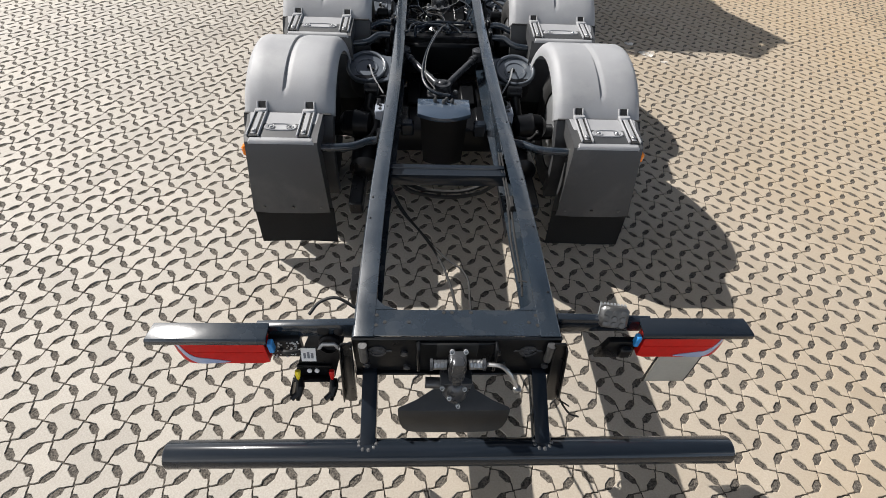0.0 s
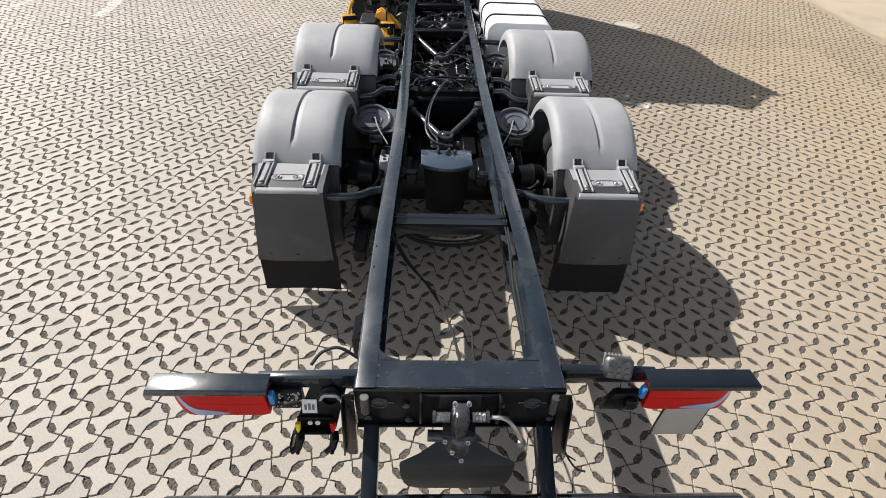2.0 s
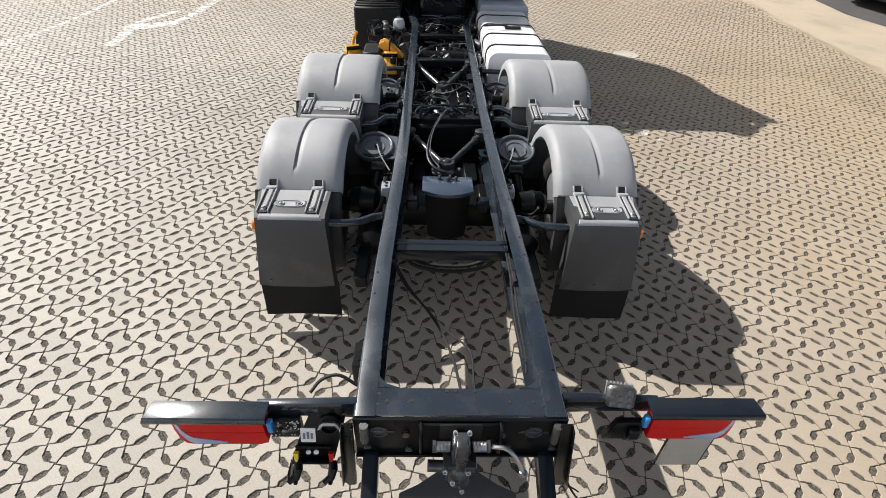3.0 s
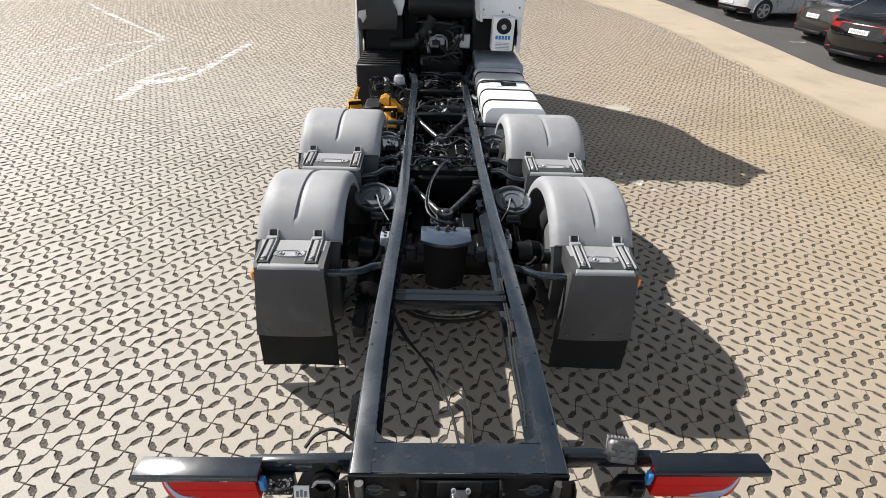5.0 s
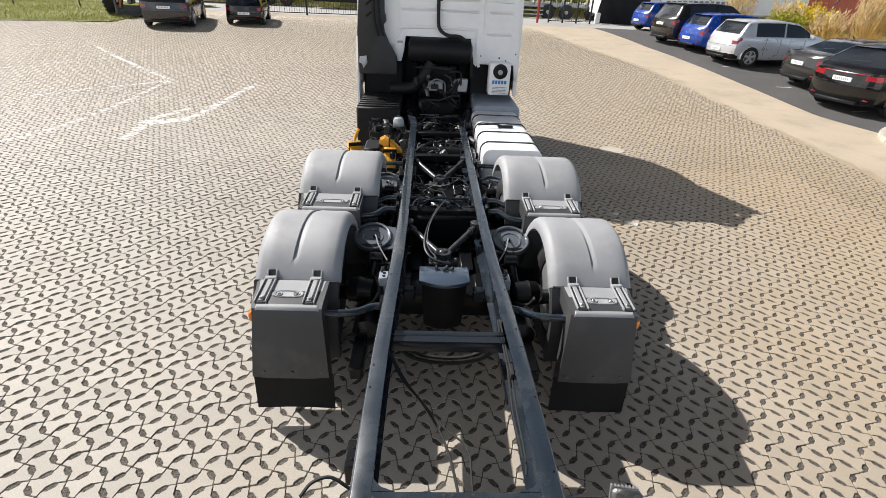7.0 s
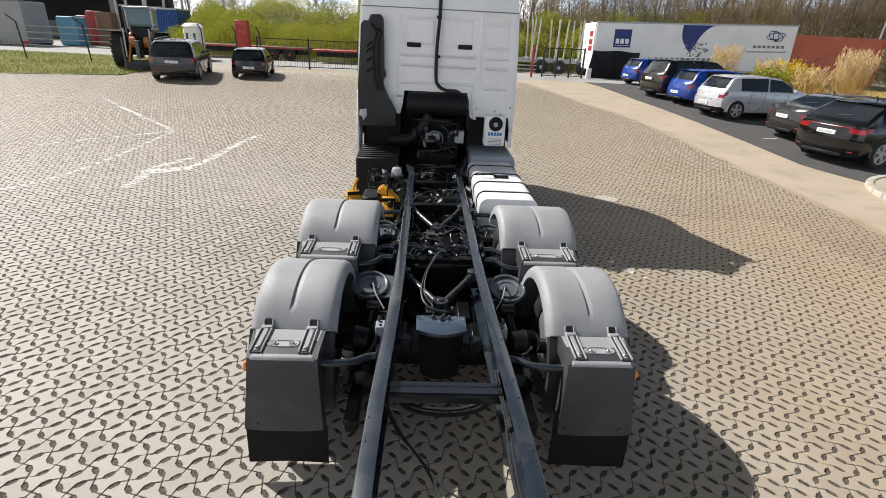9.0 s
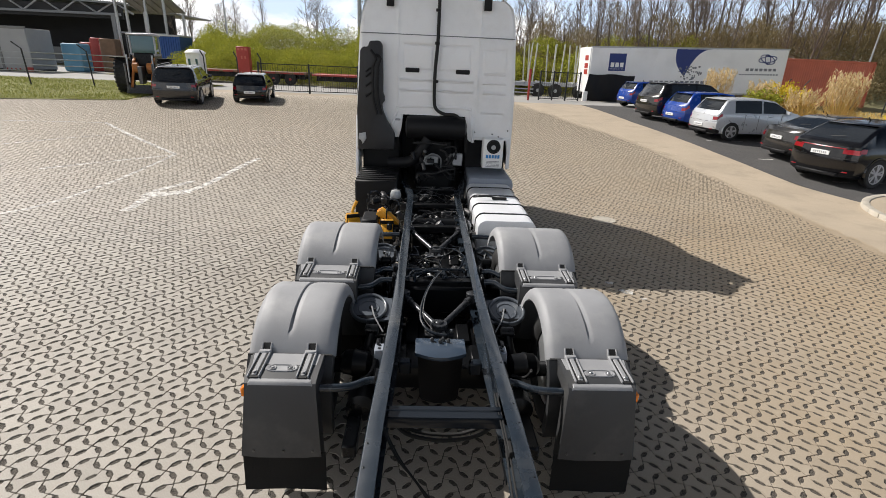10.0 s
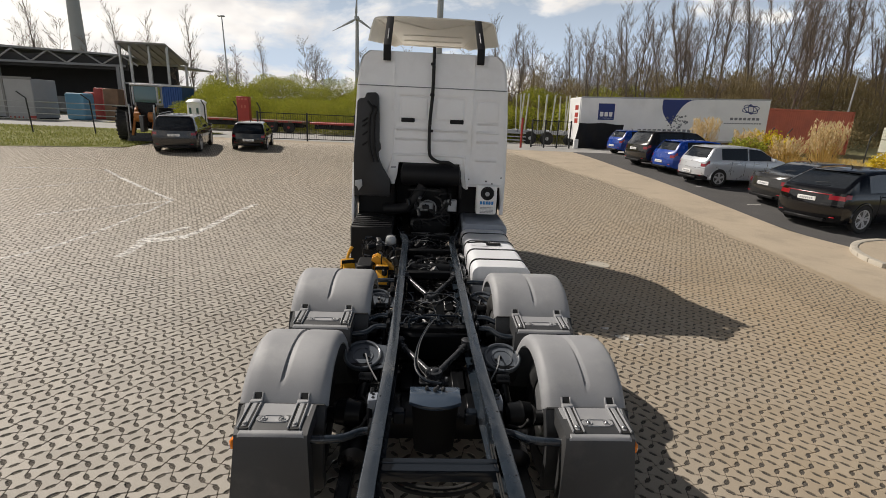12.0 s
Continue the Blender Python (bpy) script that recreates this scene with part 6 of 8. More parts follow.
for i in range(len(zs) - 1):
    for j in range(len(us) - 1):
        zc, uc = (zs[i] + zs[i + 1]) / 2, (us[j] + us[j + 1]) / 2
        if zc < 1.95 and -0.5 < uc < 0.5:
            continue
        if zc < 1.62 and uc < 0.95:
            continue
        if zc < 1.80 and uc < -0.52:
            continue
        b.faces.new((gv[i, j], gv[i, j + 1], gv[i + 1, j + 1], gv[i + 1, j]))
bmesh.ops.delete(b, geom=[v for v in b.verts if not v.link_faces], context='VERTS')
if b.faces[:][0].normal.y > 0:
    bmesh.ops.reverse_faces(b, faces=b.faces[:])
bmesh.ops.solidify(b, geom=b.faces[:], thickness=0.02)
cab = P("cab_back_wall", b, M_CAB, "white pressed-steel back wall of the cab")
b = BM()
box(b, -cab_half(3.085) + 0.02, cab_half(3.085) - 0.02, Y0 - 0.028, Y0, 3.078, 3.09, 0.003)
part("roof_seam", b, M_GREYPRINT, cab)
b = BM()
for x in (-0.37, 0.385):
    box(b, x - 0.105, x + 0.105, Y0 - 0.036, Y0 - 0.01, 2.565, 2.63, 0.012, None, 2)
part("air_slot", b, M_PLASTIC, cab)
b = BM()
for x, z in ((0.62, 1.72), (0.90, 1.70), (1.14, 1.76), (1.0, 1.66)):
    lathe(b, [(0.012, 0), (0.012, 0.004)], along((x, Y0 - 0.014, z), (0, -1, 0)), 10)
part("hole", b, M_RUBBER, cab)
# white flange round the tunnel, left lug with a slot
b = BM()
fl_pts = [(-0.66, 1.80), (-0.60, 1.98), (-0.50, 2.07), (0.44, 2.07), (0.53, 2.0), (0.57, 1.70), (0.60, 1.56)]
tube(b, curve_pts([(x, Y0 - 0.02, z) for x, z in fl_pts], 5), 0.022, 8)
prism(b, [(-0.66, 1.95), (-0.50, 1.95), (-0.52, 1.76), (-0.56, 1.60), (-0.66, 1.60), (-0.70, 1.74)], "y", Y0 - 0.02, Y0 + 0.02, 0.012)
prism(b, [(0.46, 1.95), (0.62, 1.95), (0.62, 1.66), (0.56, 1.56), (0.50, 1.62)], "y", Y0 - 0.02, Y0 + 0.02, 0.010)
prism(b, [(0.60, 1.64), (1.20, 1.64), (1.205, 1.38), (1.15, 1.40), (1.12, 1.60), (0.60, 1.60)], "y", Y0 - 0.015, Y0 + 0.02, 0.008)
part("tunnel_flange", b, M_CAB, cab)
b = BM()
box(b, -0.64, -0.54, Y0 - 0.03, Y0 - 0.018, 1.855, 1.885, 0.006)
part("lug_slot", b, M_GALV, cab)
# cab sides, roof, front and dark underside
b = BM()
prof = [(1.15, 1.215), (2.0, 1.21), (2.6, 1.185), (3.08, 1.15), (3.35, 1.12), (3.50, 1.07), (3.58, 0.97), (3.583, 0.6), (3.585, 0.0)]
ring_l = []
for y, sc, dz in ((Y0 + 0.03, 1.0, 0), (Y0 + 0.5, 1.0, 0.03), (Y0 + 1.4, 1.0, 0.04), (Y0 + 1.9, 0.99, -0.02), (Y0 + 2.2, 0.96, -0.25)):
    ring_l.append([b.verts.new((s * w * sc, y, z + (dz if z > 3 else 0) if z > 2.6 else z)) for s, seq in ((-1, prof), (1, prof[::-1][1:])) for z, w in seq])
for a, c in zip(ring_l, ring_l[1:]):
    for i in range(len(a) - 1):
        b.faces.new((a[i], a[i + 1], c[i + 1], c[i]))
b.faces.new(ring_l[-1])
bmesh.ops.recalc_face_normals(b, faces=b.faces[:])
P("cab_shell", b, M_CAB, "white cab sides and roof")
b = BM()
box(b, -1.19, 1.19, Y0 + 0.9, Y0 + 2.1, 0.5, 1.16, 0.04)
box(b, -1.17, -0.55, Y0 + 0.35, Y0 + 0.9, 1.0, 1.62, 0.03)
box(b, 0.5, 1.17, Y0 + 0.3, Y0 + 0.9, 1.04, 1.62, 0.03)
box(b, -0.6, 0.6, Y0 + 0.75, Y0 + 0.9, 1.04, 1.98, 0.02)
box(b, -0.56, 0.56, Y0 + 0.03, Y0 + 0.9, 1.97, 2.0, 0.0)
P("cab_underside", b, M_PLASTIC)
# black intake duct up the left back corner
b = BM()
outl = [(-1.13, 2.84), (-1.09, 2.89), (-1.02, 2.89), (-0.99, 2.97), (-0.85, 2.98), (-0.81, 2.93), (-0.80, 2.60), (-0.80, 2.25), (-0.78, 2.22), (-0.775, 2.14), (-0.815, 2.10), (-0.80, 2.00), (-0.74, 1.86), (-0.62, 1.66), (-0.62, 1.42), (-1.18, 1.42), (-1.19, 2.0), (-1.14, 2.6)]
prism(b, outl, "y", Y0 - 0.16, Y0 - 0.02, 0.02)
duct = P("intake_duct", b, M_DUCT, "ribbed black air intake duct on the cab's back")
b = BM()
for k, dx in enumerate((0.0, 0.07)):
    tube(b, curve_pts([(-0.97 + dx, Y0 - 0.165, 2.85 - 0.06 * k), (-0.90 + dx, Y0 - 0.17, 2.74), (-0.94 + dx, Y0 - 0.17, 2.60), (-0.94 + dx, Y0 - 0.17, 2.2), (-0.88 + dx, Y0 - 0.17, 1.95)]), 0.022, 6)
for z in (2.48, 2.55, 2.2, 2.35):
    tube(b, [(-1.05, Y0 - 0.165, z), (-0.97, Y0 - 0.17, z + 0.06)], 0.016, 6)
part("duct_rib", b, M_PLASTIC, duct)
b = BM()
prism(b, [(-1.16, 1.66), (-1.06, 1.68), (-1.05, 1.58), (-1.11, 1.50), (-1.13, 1.56), (-1.17, 1.58)], "y", Y0 - 0.185, Y0 - 0.165, 0.006)
part("duct_bracket", b, M_GALV, duct)
b = BM()
prism(b, [(Y0 + 0.0, 1.2), (Y0 + 0.16, 1.9), (Y0 + 0.2, 1.9), (Y0 + 0.5, 1.0), (Y0 + 0.45, 0.55), (Y0 + 0.05, 0.6)], "x", -1.245, -1.20, 0.01)
P("side_fairing", b, M_CAB)
# black hose up the middle of the wall
b = BM()
tube(b, curve_pts([(0.0, Y0 - 0.02, 3.66), (0.0, Y0 - 0.06, 3.45), (-0.005, Y0 - 0.07, 3.0), (-0.03, Y0 - 0.07, 2.6), (-0.03, Y0 - 0.07, 2.2), (0.0, Y0 - 0.08, 2.06), (0.12, Y0 - 0.08, 1.985), (0.30, Y0 - 0.08, 1.97), (0.42, Y0 - 0.07, 1.86), (0.48, Y0 - 0.05, 1.66), (0.50, Y0 + 0.02, 1.4)], 7), 0.026, 10)
hs = P("cab_hose", b, M_RUBBER, "black corrugated hose down the cab's back wall")
b = BM()
for z in (3.42, 2.98, 2.45):
    lathe(b, [(0.03, -0.02), (0.036, -0.015), (0.036, 0.015), (0.03, 0.02)], Matrix.Translation((-0.012, Y0 - 0.068, z)), 10)
part("hose_clip", b, M_PLASTIC, hs)
# cooling unit: white box, round fan, vents and a worded mark drawn as bars
b = BM()
box(b, 0.735, 1.045, Y0 - 0.34, Y0 - 0.12, 1.22, 1.67, 0.022, None, 2)
ac = P("cooling_unit", b, M_WHITE, "white cooling unit with a round black fan")
b = BM()
lathe(b, [(0.105, 0), (0.105, 0.012), (0.088, 0.016), (0.082, 0.002)], along((0.892, Y0 - 0.34, 1.555), (0, -1, 0)), 28)
fan = part("fan_ring", b, M_PLASTIC, ac)
b = BM()
lathe(b, [(0.035, 0), (0.035, 0.012), (0.02, 0.016)], along((0.892, Y0 - 0.345, 1.545), (0, -1, 0)), 16)
part("fan_hub", b, M_GALV, ac)
b = BM()
for k in range(5):
    x = 0.785 + 0.044 * k
    box(b, x, x + 0.034, Y0 - 0.3425, Y0 - 0.339, 1.38, 1.43)
part("mark", b, M_BLUE, ac)
b = BM()
for k in range(5):
    box(b, 0.79, 0.995, Y0 - 0.3425, Y0 - 0.338, 1.25 + 0.020 * k, 1.256 + 0.020 * k)
part("vent", b, M_GREYPRINT, ac)
# roof spoiler, hollow from behind, on two black struts
YS = Y0 + 0.72


def spoiler_at(u, v):
    """u across from -1 to 1, v from the trailing edge forwards."""
    q, sg = abs(u), math.copysign(1, u)
    if q < 0.62:
        back = Vector((sg * 0.95 * q / 0.62, YS, 4.19 - 0.035 * (q / 0.62) ** 4))
        front = Vector((sg * 0.58 * q / 0.62, YS + 1.25, 3.92))
    else:
        t = (q - 0.62) / 0.38
        back = Vector((sg * (0.95 + 0.11 * t ** 0.8), YS - 0.02 * t, 4.155 - 0.36 * t ** 1.15))
        front = Vector((sg * (0.58 + 0.10 * t), YS + 1.25 - 0.15 * t, 3.92 - 0.06 * t))
    p = back.lerp(front, v)
    p.z += 0.055 * math.sin(math.pi * v) * (1 - q ** 2)
    return p


b = BM()
vv = [[b.verts.new(spoiler_at(-1 + i / 20, j / 8)) for j in range(9)] for i in range(41)]
for a, c in zip(vv, vv[1:]):
    for i in range(8):
        b.faces.new((a[i], a[i + 1], c[i + 1], c[i]))
bmesh.ops.recalc_face_normals(b, faces=b.faces[:])
if b.faces[:][20 * 8].normal.z < 0:
    bmesh.ops.reverse_faces(b, faces=b.faces[:])
bmesh.ops.solidify(b, geom=b.faces[:], thickness=0.022)
spo = P("roof_spoiler", b, M_CREAM, "white roof spoiler, raw cream moulding inside")
for s in (-1, 1):
    for k in range(6):
        b = BM()
        u = s * (0.66 + 0.055 * k)
        tube(b, [spoiler_at(u, v) - Vector((s * 0.02, 0, 0.026)) for v in (0.30 + 0.02 * k, 0.5, 0.7, 0.9)], 0.010, 6)
        part("moulded_rib", b, M_CREAM, spo)
    b = BM()
    tube(b, [spoiler_at(s * 0.60, v) - Vector((0, 0, 0.03)) for v in (0.08, 0.3, 0.5, 0.7, 0.97)], 0.014, 6)
    part("moulded_rib", b, M_CREAM, spo)
for pts in ([(-0.50, 0.06), (-0.30, 0.26), (-0.14, 0.40), (0.0, 0.44), (0.14, 0.40), (0.30, 0.26), (0.50, 0.06)], [(-0.46, 0.66), (0.0, 0.68), (0.46, 0.66)], [(-0.5, 0.82), (0.0, 0.84), (0.5, 0.82)], [(-0.56, 0.97), (0.0, 0.98), (0.56, 0.97)]):
    b = BM()
    tube(b, [spoiler_at(p.x, p.y) - Vector((0, 0, 0.03)) for p in curve_pts([(u, v, 0) for u, v in pts], 5)], 0.014, 6)
    part("moulded_rib", b, M_CREAM, spo)
for s in (-1, 1):
    b = BM()
    prism(b, [(Y0 - 0.05, 3.44), (Y0 - 0.035, 3.44), (Y0 + 0.0, 3.64), (YS + 0.03, 4.17), (YS - 0.02, 4.17), (Y0 - 0.05, 3.66)], "x", s * 0.70 - 0.055, s * 0.70 + 0.055, 0.004)
    st = P("spoiler_strut", b, M_PLASTIC)
    b = BM()
    d = Vector((0, YS - 0.02 - Y0 + 0.05, 4.17 - 3.66)).normalized()
    p0 = Vector((s * 0.70, Y0 - 0.05, 3.66))
    tube(b, [p0 + d * 0.18 + Vector((0, 0, 0.002)), p0 + d * 0.48 + Vector((0, 0, 0.002))], 0.008, 6)
    part("strut_slot", b, M_GALV, st)
# left door mirror
b = BM()
box(b, -1.40, -1.26, Y0 + 1.75, Y0 + 1.95, 2.15, 2.75, 0.04)
tube(b, [(-1.18, Y0 + 1.85, 2.7), (-1.3, Y0 + 1.85, 2.7)], 0.03, 8)
P("door_mirror", b, M_PLASTIC)

# scale the cab about the camera's eye: same view, shadow further on, about 2.5 m wide, back wall at y = 7.1
CAB_VIEW_FIT = Matrix.Translation((0.008, 0.0575, -0.135)) @ Matrix.Diagonal((1.05, 1.05, 1.05, 1))
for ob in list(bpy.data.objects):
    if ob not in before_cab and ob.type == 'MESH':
        ob.data.transform(CAB_VIEW_FIT)

# ---- parked cars ----
def interp(points, s):
    for (s0, v0), (s1, v1) in zip(points, points[1:]):
        if s <= s1:
            t = (s - s0) / (s1 - s0)
            return v0 + (v1 - v0) * t
    return points[-1][1]


CAR_SHAPES = {
    # length, width, height, shoulder line, then roof line as (share of length from the tail, share of height)
    "hatch": dict(L=4.1, W=1.74, H=1.48, roof=[(0, 0.60), (0.02, 0.66), (0.03, 0.68), (0.13, 0.955), (0.22, 0.99), (0.45, 1.0), (0.60, 0.955), (0.745, 0.70), (0.95, 0.60), (1, 0.50)],
                  belt=0.66, cabin=(0.035, 0.74), bpost=0.40, cpost=(0.13, 0.19)),
    "small_hatch": dict(L=3.8, W=1.64, H=1.38, roof=[(0, 0.60), (0.02, 0.66), (0.03, 0.68), (0.13, 0.955), (0.22, 0.99), (0.45, 1.0), (0.60, 0.955), (0.745, 0.70), (0.95, 0.60), (1, 0.50)],
                        belt=0.66, cabin=(0.035, 0.74), bpost=0.40, cpost=(0.13, 0.19)),
    "golf": dict(L=4.25, W=1.78, H=1.54, roof=[(0, 0.60), (0.02, 0.66), (0.03, 0.68), (0.13, 0.955), (0.22, 0.99), (0.45, 1.0), (0.60, 0.955), (0.745, 0.70), (0.95, 0.60), (1, 0.50)],
                 belt=0.655, cabin=(0.035, 0.74), bpost=0.46, cpost=(0.13, 0.20)),
    "suv": dict(L=4.8, W=1.95, H=1.70, roof=[(0, 0.60), (0.015, 0.66), (0.03, 0.68), (0.10, 0.96), (0.2, 0.99), (0.45, 1.0), (0.60, 0.965), (0.73, 0.71), (0.95, 0.64), (1, 0.52)],
                belt=0.63, cabin=(0.035, 0.73), bpost=0.43, cpost=(0.12, 0.17)),
    "coupe_suv": dict(L=4.98, W=1.99, H=1.70, roof=[(0, 0.63), (0.012, 0.68), (0.03, 0.70), (0.20, 0.945), (0.3, 0.985), (0.47, 1.0), (0.60, 0.965), (0.74, 0.70), (0.95, 0.62), (1, 0.5)],
                      belt=0.64, lamp_s=0.06, lamp_in=0.5, cabin=(0.035, 0.74), bpost=0.45, cpost=(0.17, 0.22)),
    "sedan": dict(L=4.9, W=1.86, H=1.46, roof=[(0, 0.62), (0.015, 0.70), (0.10, 0.715), (0.13, 0.72), (0.27, 0.96), (0.36, 0.995), (0.48, 1.0), (0.60, 0.95), (0.74, 0.70), (0.95, 0.61), (1, 0.5)],
                  belt=0.655, cabin=(0.13, 0.74), bpost=0.46, cpost=(0.25, 0.29)),
}


def car(name, kind, paint, x, y, heading, label, lamp_bar=False, dark_bumper=False, roof_mat=None, rails=False, size=1.0):
    p = CAR_SHAPES[kind]
    L, W, H = p["L"], p["W"], p["H"]
    root = thing(name, label, "car", "parked cars")
    c0, c1 = p["cabin"]
    wr = 0.315 if H < 1.56 else 0.375
    ss = sorted(set([0, 0.008, 0.02, 0.035, 0.05, 0.07, 0.085, 0.10, 0.115, 0.13, 0.15, 0.17, 0.20, 0.22, 0.24, 0.26, 0.29, 0.33, 0.37, 0.40, 0.415, 0.43, 0.445, 0.46, 0.476, 0.50, 0.53, 0.56, 0.60, 0.63, 0.66, 0.70, 0.74, 0.78, 0.82, 0.86, 0.90, 0.93, 0.955, 0.975, 0.99, 1.0, c0, c1]))

    def roof_at(s):
        if s < 0.03 or s > 0.97:
            return interp(p["roof"], s)
        return (interp(p["roof"], s - 0.014) + 2 * interp(p["roof"], s) + interp(p["roof"], s + 0.014)) / 4

    def bow(px, pz, s):
        """Both ends are rounded in plan and lean in above and below the bumper."""
        f0, f1 = max(0, 1 - s / 0.14), max(0, 1 - (1 - s) / 0.18)
        r = (abs(px) / (W / 2)) ** 3
        h = pz / H
        tail = 0.20 * r + 0.07 * max(0, h - 0.42) / 0.25 + 0.10 * max(0, 0.30 - h) / 0.2
        nose = 0.42 * r + 0.16 * max(0, h - 0.36) / 0.2 + 0.10 * max(0, 0.28 - h) / 0.2
        return tail * f0 ** 1.3 - nose * f1 ** 1.3

    rings = []
    for s in ss:
        end = min(s, 1 - s)
        taper = 1 - 0.05 * max(0, 1 - end / 0.10) ** 2
        w = W / 2 * taper
        low = 0.21 + 0.05 * max(0, 1 - end / 0.05) ** 2
        top = roof_at(s) * H
        belt = min(p["belt"] * H, top - 0.03)
        k = min(1, max(0, (top - belt) / (H - p["belt"] * H)))
        wt = w * (0.955 - 0.19 * k)
        zm = low + (belt - low) * 0.48
        rings.append([(0, low), (w * 0.80, low), (w * 0.955, low + 0.04), (w * 0.985, low + 0.15), (w * 0.995, zm), (w, zm + 0.08), (w * 0.985, belt - 0.16), (w * 0.968, belt - 0.04), (w * 0.945, belt),
                      (wt + (w * 0.945 - wt) * 0.12, belt + (top - belt) * 0.84), (wt * 0.965, belt + (top - belt) * 0.925), (wt * 0.88, belt + (top - belt) * 0.972), (wt * 0.50, top - 0.008 * k), (0, top)])
    nr = len(rings[0])

    def spot(i, q, s):
        px, pz = rings[i][q]
        return Vector((s * px, (ss[i] - 0.5) * L + bow(px, pz, ss[i]), pz))

    classes = {}
    for i in range(len(ss) - 1):
        sm = (ss[i] + ss[i + 1]) / 2
        slope = (roof_at(ss[i + 1]) - roof_at(ss[i])) * H / ((ss[i + 1] - ss[i]) * L)
        for q in range(nr - 1):
            cls = "body"
            if q == 8 and p["cpost"][1] < sm < c1 - 0.035 and roof_at(sm) > p["belt"] + 0.09 and not (p["bpost"] < sm < p["bpost"] + 0.016):
                cls = "side_window"
            if q in (11, 12) and c0 < sm < 0.30 and slope > 0.20:
                cls = "rear_window"
            if q in (11, 12) and 0.58 < sm < c1 and slope < -0.22:
                cls = "windscreen"
            if dark_bumper and q in (1, 2) and (sm < 0.06 or sm > 0.97):
                cls = "bumper_trim"
            if q == 6 and sm < p.get("lamp_s", 0.045):
                cls = "tail_lamp"
            if q in (0, 1) and cls == "body":
                cls = "sill"
            classes.setdefault(cls, []).append([(i, q), (i + 1, q), (i + 1, q + 1), (i, q + 1)])
    mats = {"body": paint, "side_window": M_CARGLASS, "rear_window": M_CARGLASS, "windscreen": M_CARGLASS, "bumper_trim": M_PLASTIC, "sill": M_PLASTIC, "tail_lamp": M_CARRED}
    xcols = [-1, -0.93, -0.8, -0.62, -0.35, 0, 0.35, 0.62, 0.8, 0.93, 1]
    for cls in ("body", "sill", "side_window", "rear_window", "windscreen", "bumper_trim", "tail_lamp"):
        cells = classes.get(cls, [])
        if not cells:
            continue
        for sides in ((-1,), (1,)) if cls in ("side_window", "tail_lamp") else ((-1, 1),):
            b = BM()
            made = {}
            sunk = 0.006 if cls.endswith("window") or cls == "windscreen" else (-0.006 if cls == "tail_lamp" else 0)

            def vert(co):
                key = (round(co.x, 4), round(co.y, 4), round(co.z, 4))
                if key not in made:
                    made[key] = b.verts.new(co)
                return made[key]

            def quad(cos):
                f = []
                for co in cos:
                    v = vert(co)
                    if v not in f:
                        f.append(v)
                if len(f) > 2 and not b.faces.get(f):
                    b.faces.new(f)

            for s in sides:
                for corners in cells:
                    quad([spot(i, q, s) + Vector((-s * sunk, 0, -sunk * (0 if cls == "tail_lamp" else 1))) for i, q in corners])
            # the two ends
            for i in (0, len(ss) - 1):
                for q in range(nr - 1):
                    for xa, xb in zip(xcols, xcols[1:]):
                        mid = abs(xa + xb) / 2
                        kind_c = "body"
                        if q == 6 and i == 0 and mid > p.get("lamp_in", 0.72):
                            kind_c = "tail_lamp"
                        if q in (0, 1, 2) and dark_bumper:
                            kind_c = "bumper_trim"
                        if q in (0, 1) and not dark_bumper:
                            kind_c = "sill"
                        if kind_c != cls or (len(sides) == 1 and (xa + xb) * sides[0] < 0):
                            continue
                        cos = []
                        for u, qq in ((xa, q), (xb, q), (xb, q + 1), (xa, q + 1)):
                            px, pz = rings[i][qq]
                            cos.append(Vector((u * px, (ss[i] - 0.5) * L + bow(u * px, pz, ss[i]) + (sunk if i == 0 and cls == "tail_lamp" else 0), pz)))
                        quad(cos)
            bmesh.ops.recalc_face_normals(b, faces=b.faces[:])
            if cls in ("rear_window", "side_window", "windscreen", "tail_lamp", "bumper_trim"):
                bmesh.ops.solidify(b, geom=b.faces[:], thickness=0.004)
            part(cls, b, mats[cls], root)
    # wheels, each before a flat dark disc that stands for its shaded well
    for s in (-1, 1):
        for f in (0.185, 0.80):
            cy = (f - 0.5) * L
            edge = W / 2
            b = BM()
            lathe(b, [(wr * 1.10, 0.0), (wr * 1.10, 0.004), (wr * 1.06, 0.006)], along((s * (edge - 0.001), cy, wr + 0.012), (s, 0, 0)), 28)
            part("wheel_well", b, M_WELLSHADE, root)
            b = BM()
            m = along((s * (edge - 0.07), cy, wr), (s, 0, 0))
            lathe(b, [(wr * 0.70, -0.10), (wr * 0.95, -0.105), (wr, -0.08), (wr, 0.075), (wr * 0.95, 0.098), (wr * 0.72, 0.094), (wr * 0.70, 0.085)], m, 32, close=True)
            wh = part("wheel", b, M_TYRE, root)
            b = BM()
            lathe(b, [(wr * 0.73, 0.088), (wr * 0.72, 0.096), (wr * 0.66, 0.095), (wr * 0.645, 0.078)], m, 32, close=True)
            lathe(b, [(wr * 0.15, 0.076), (wr * 0.15, 0.092), (wr * 0.08, 0.096)], m, 14)
            spokes = 5 if kind != "coupe_suv" else 10
            for k in range(spokes):
                a = 360 * k / spokes + (14 if k % 2 and spokes == 10 else 0)
                q = m @ pose(0, 0, 0, 0, 0, a)
                wide = wr * (0.13 if spokes == 5 else 0.06)
                out = [(-wide * 0.8, wr * 0.08), (wide * 0.8, wr * 0.08), (wide, wr * 0.68), (-wide, wr * 0.68)]
                v0 = [b.verts.new(q @ Vector((u, v, 0.076))) for u, v in out]
                v1 = [b.verts.new(q @ Vector((u, v, 0.090))) for u, v in out]
                b.faces.new(v1)
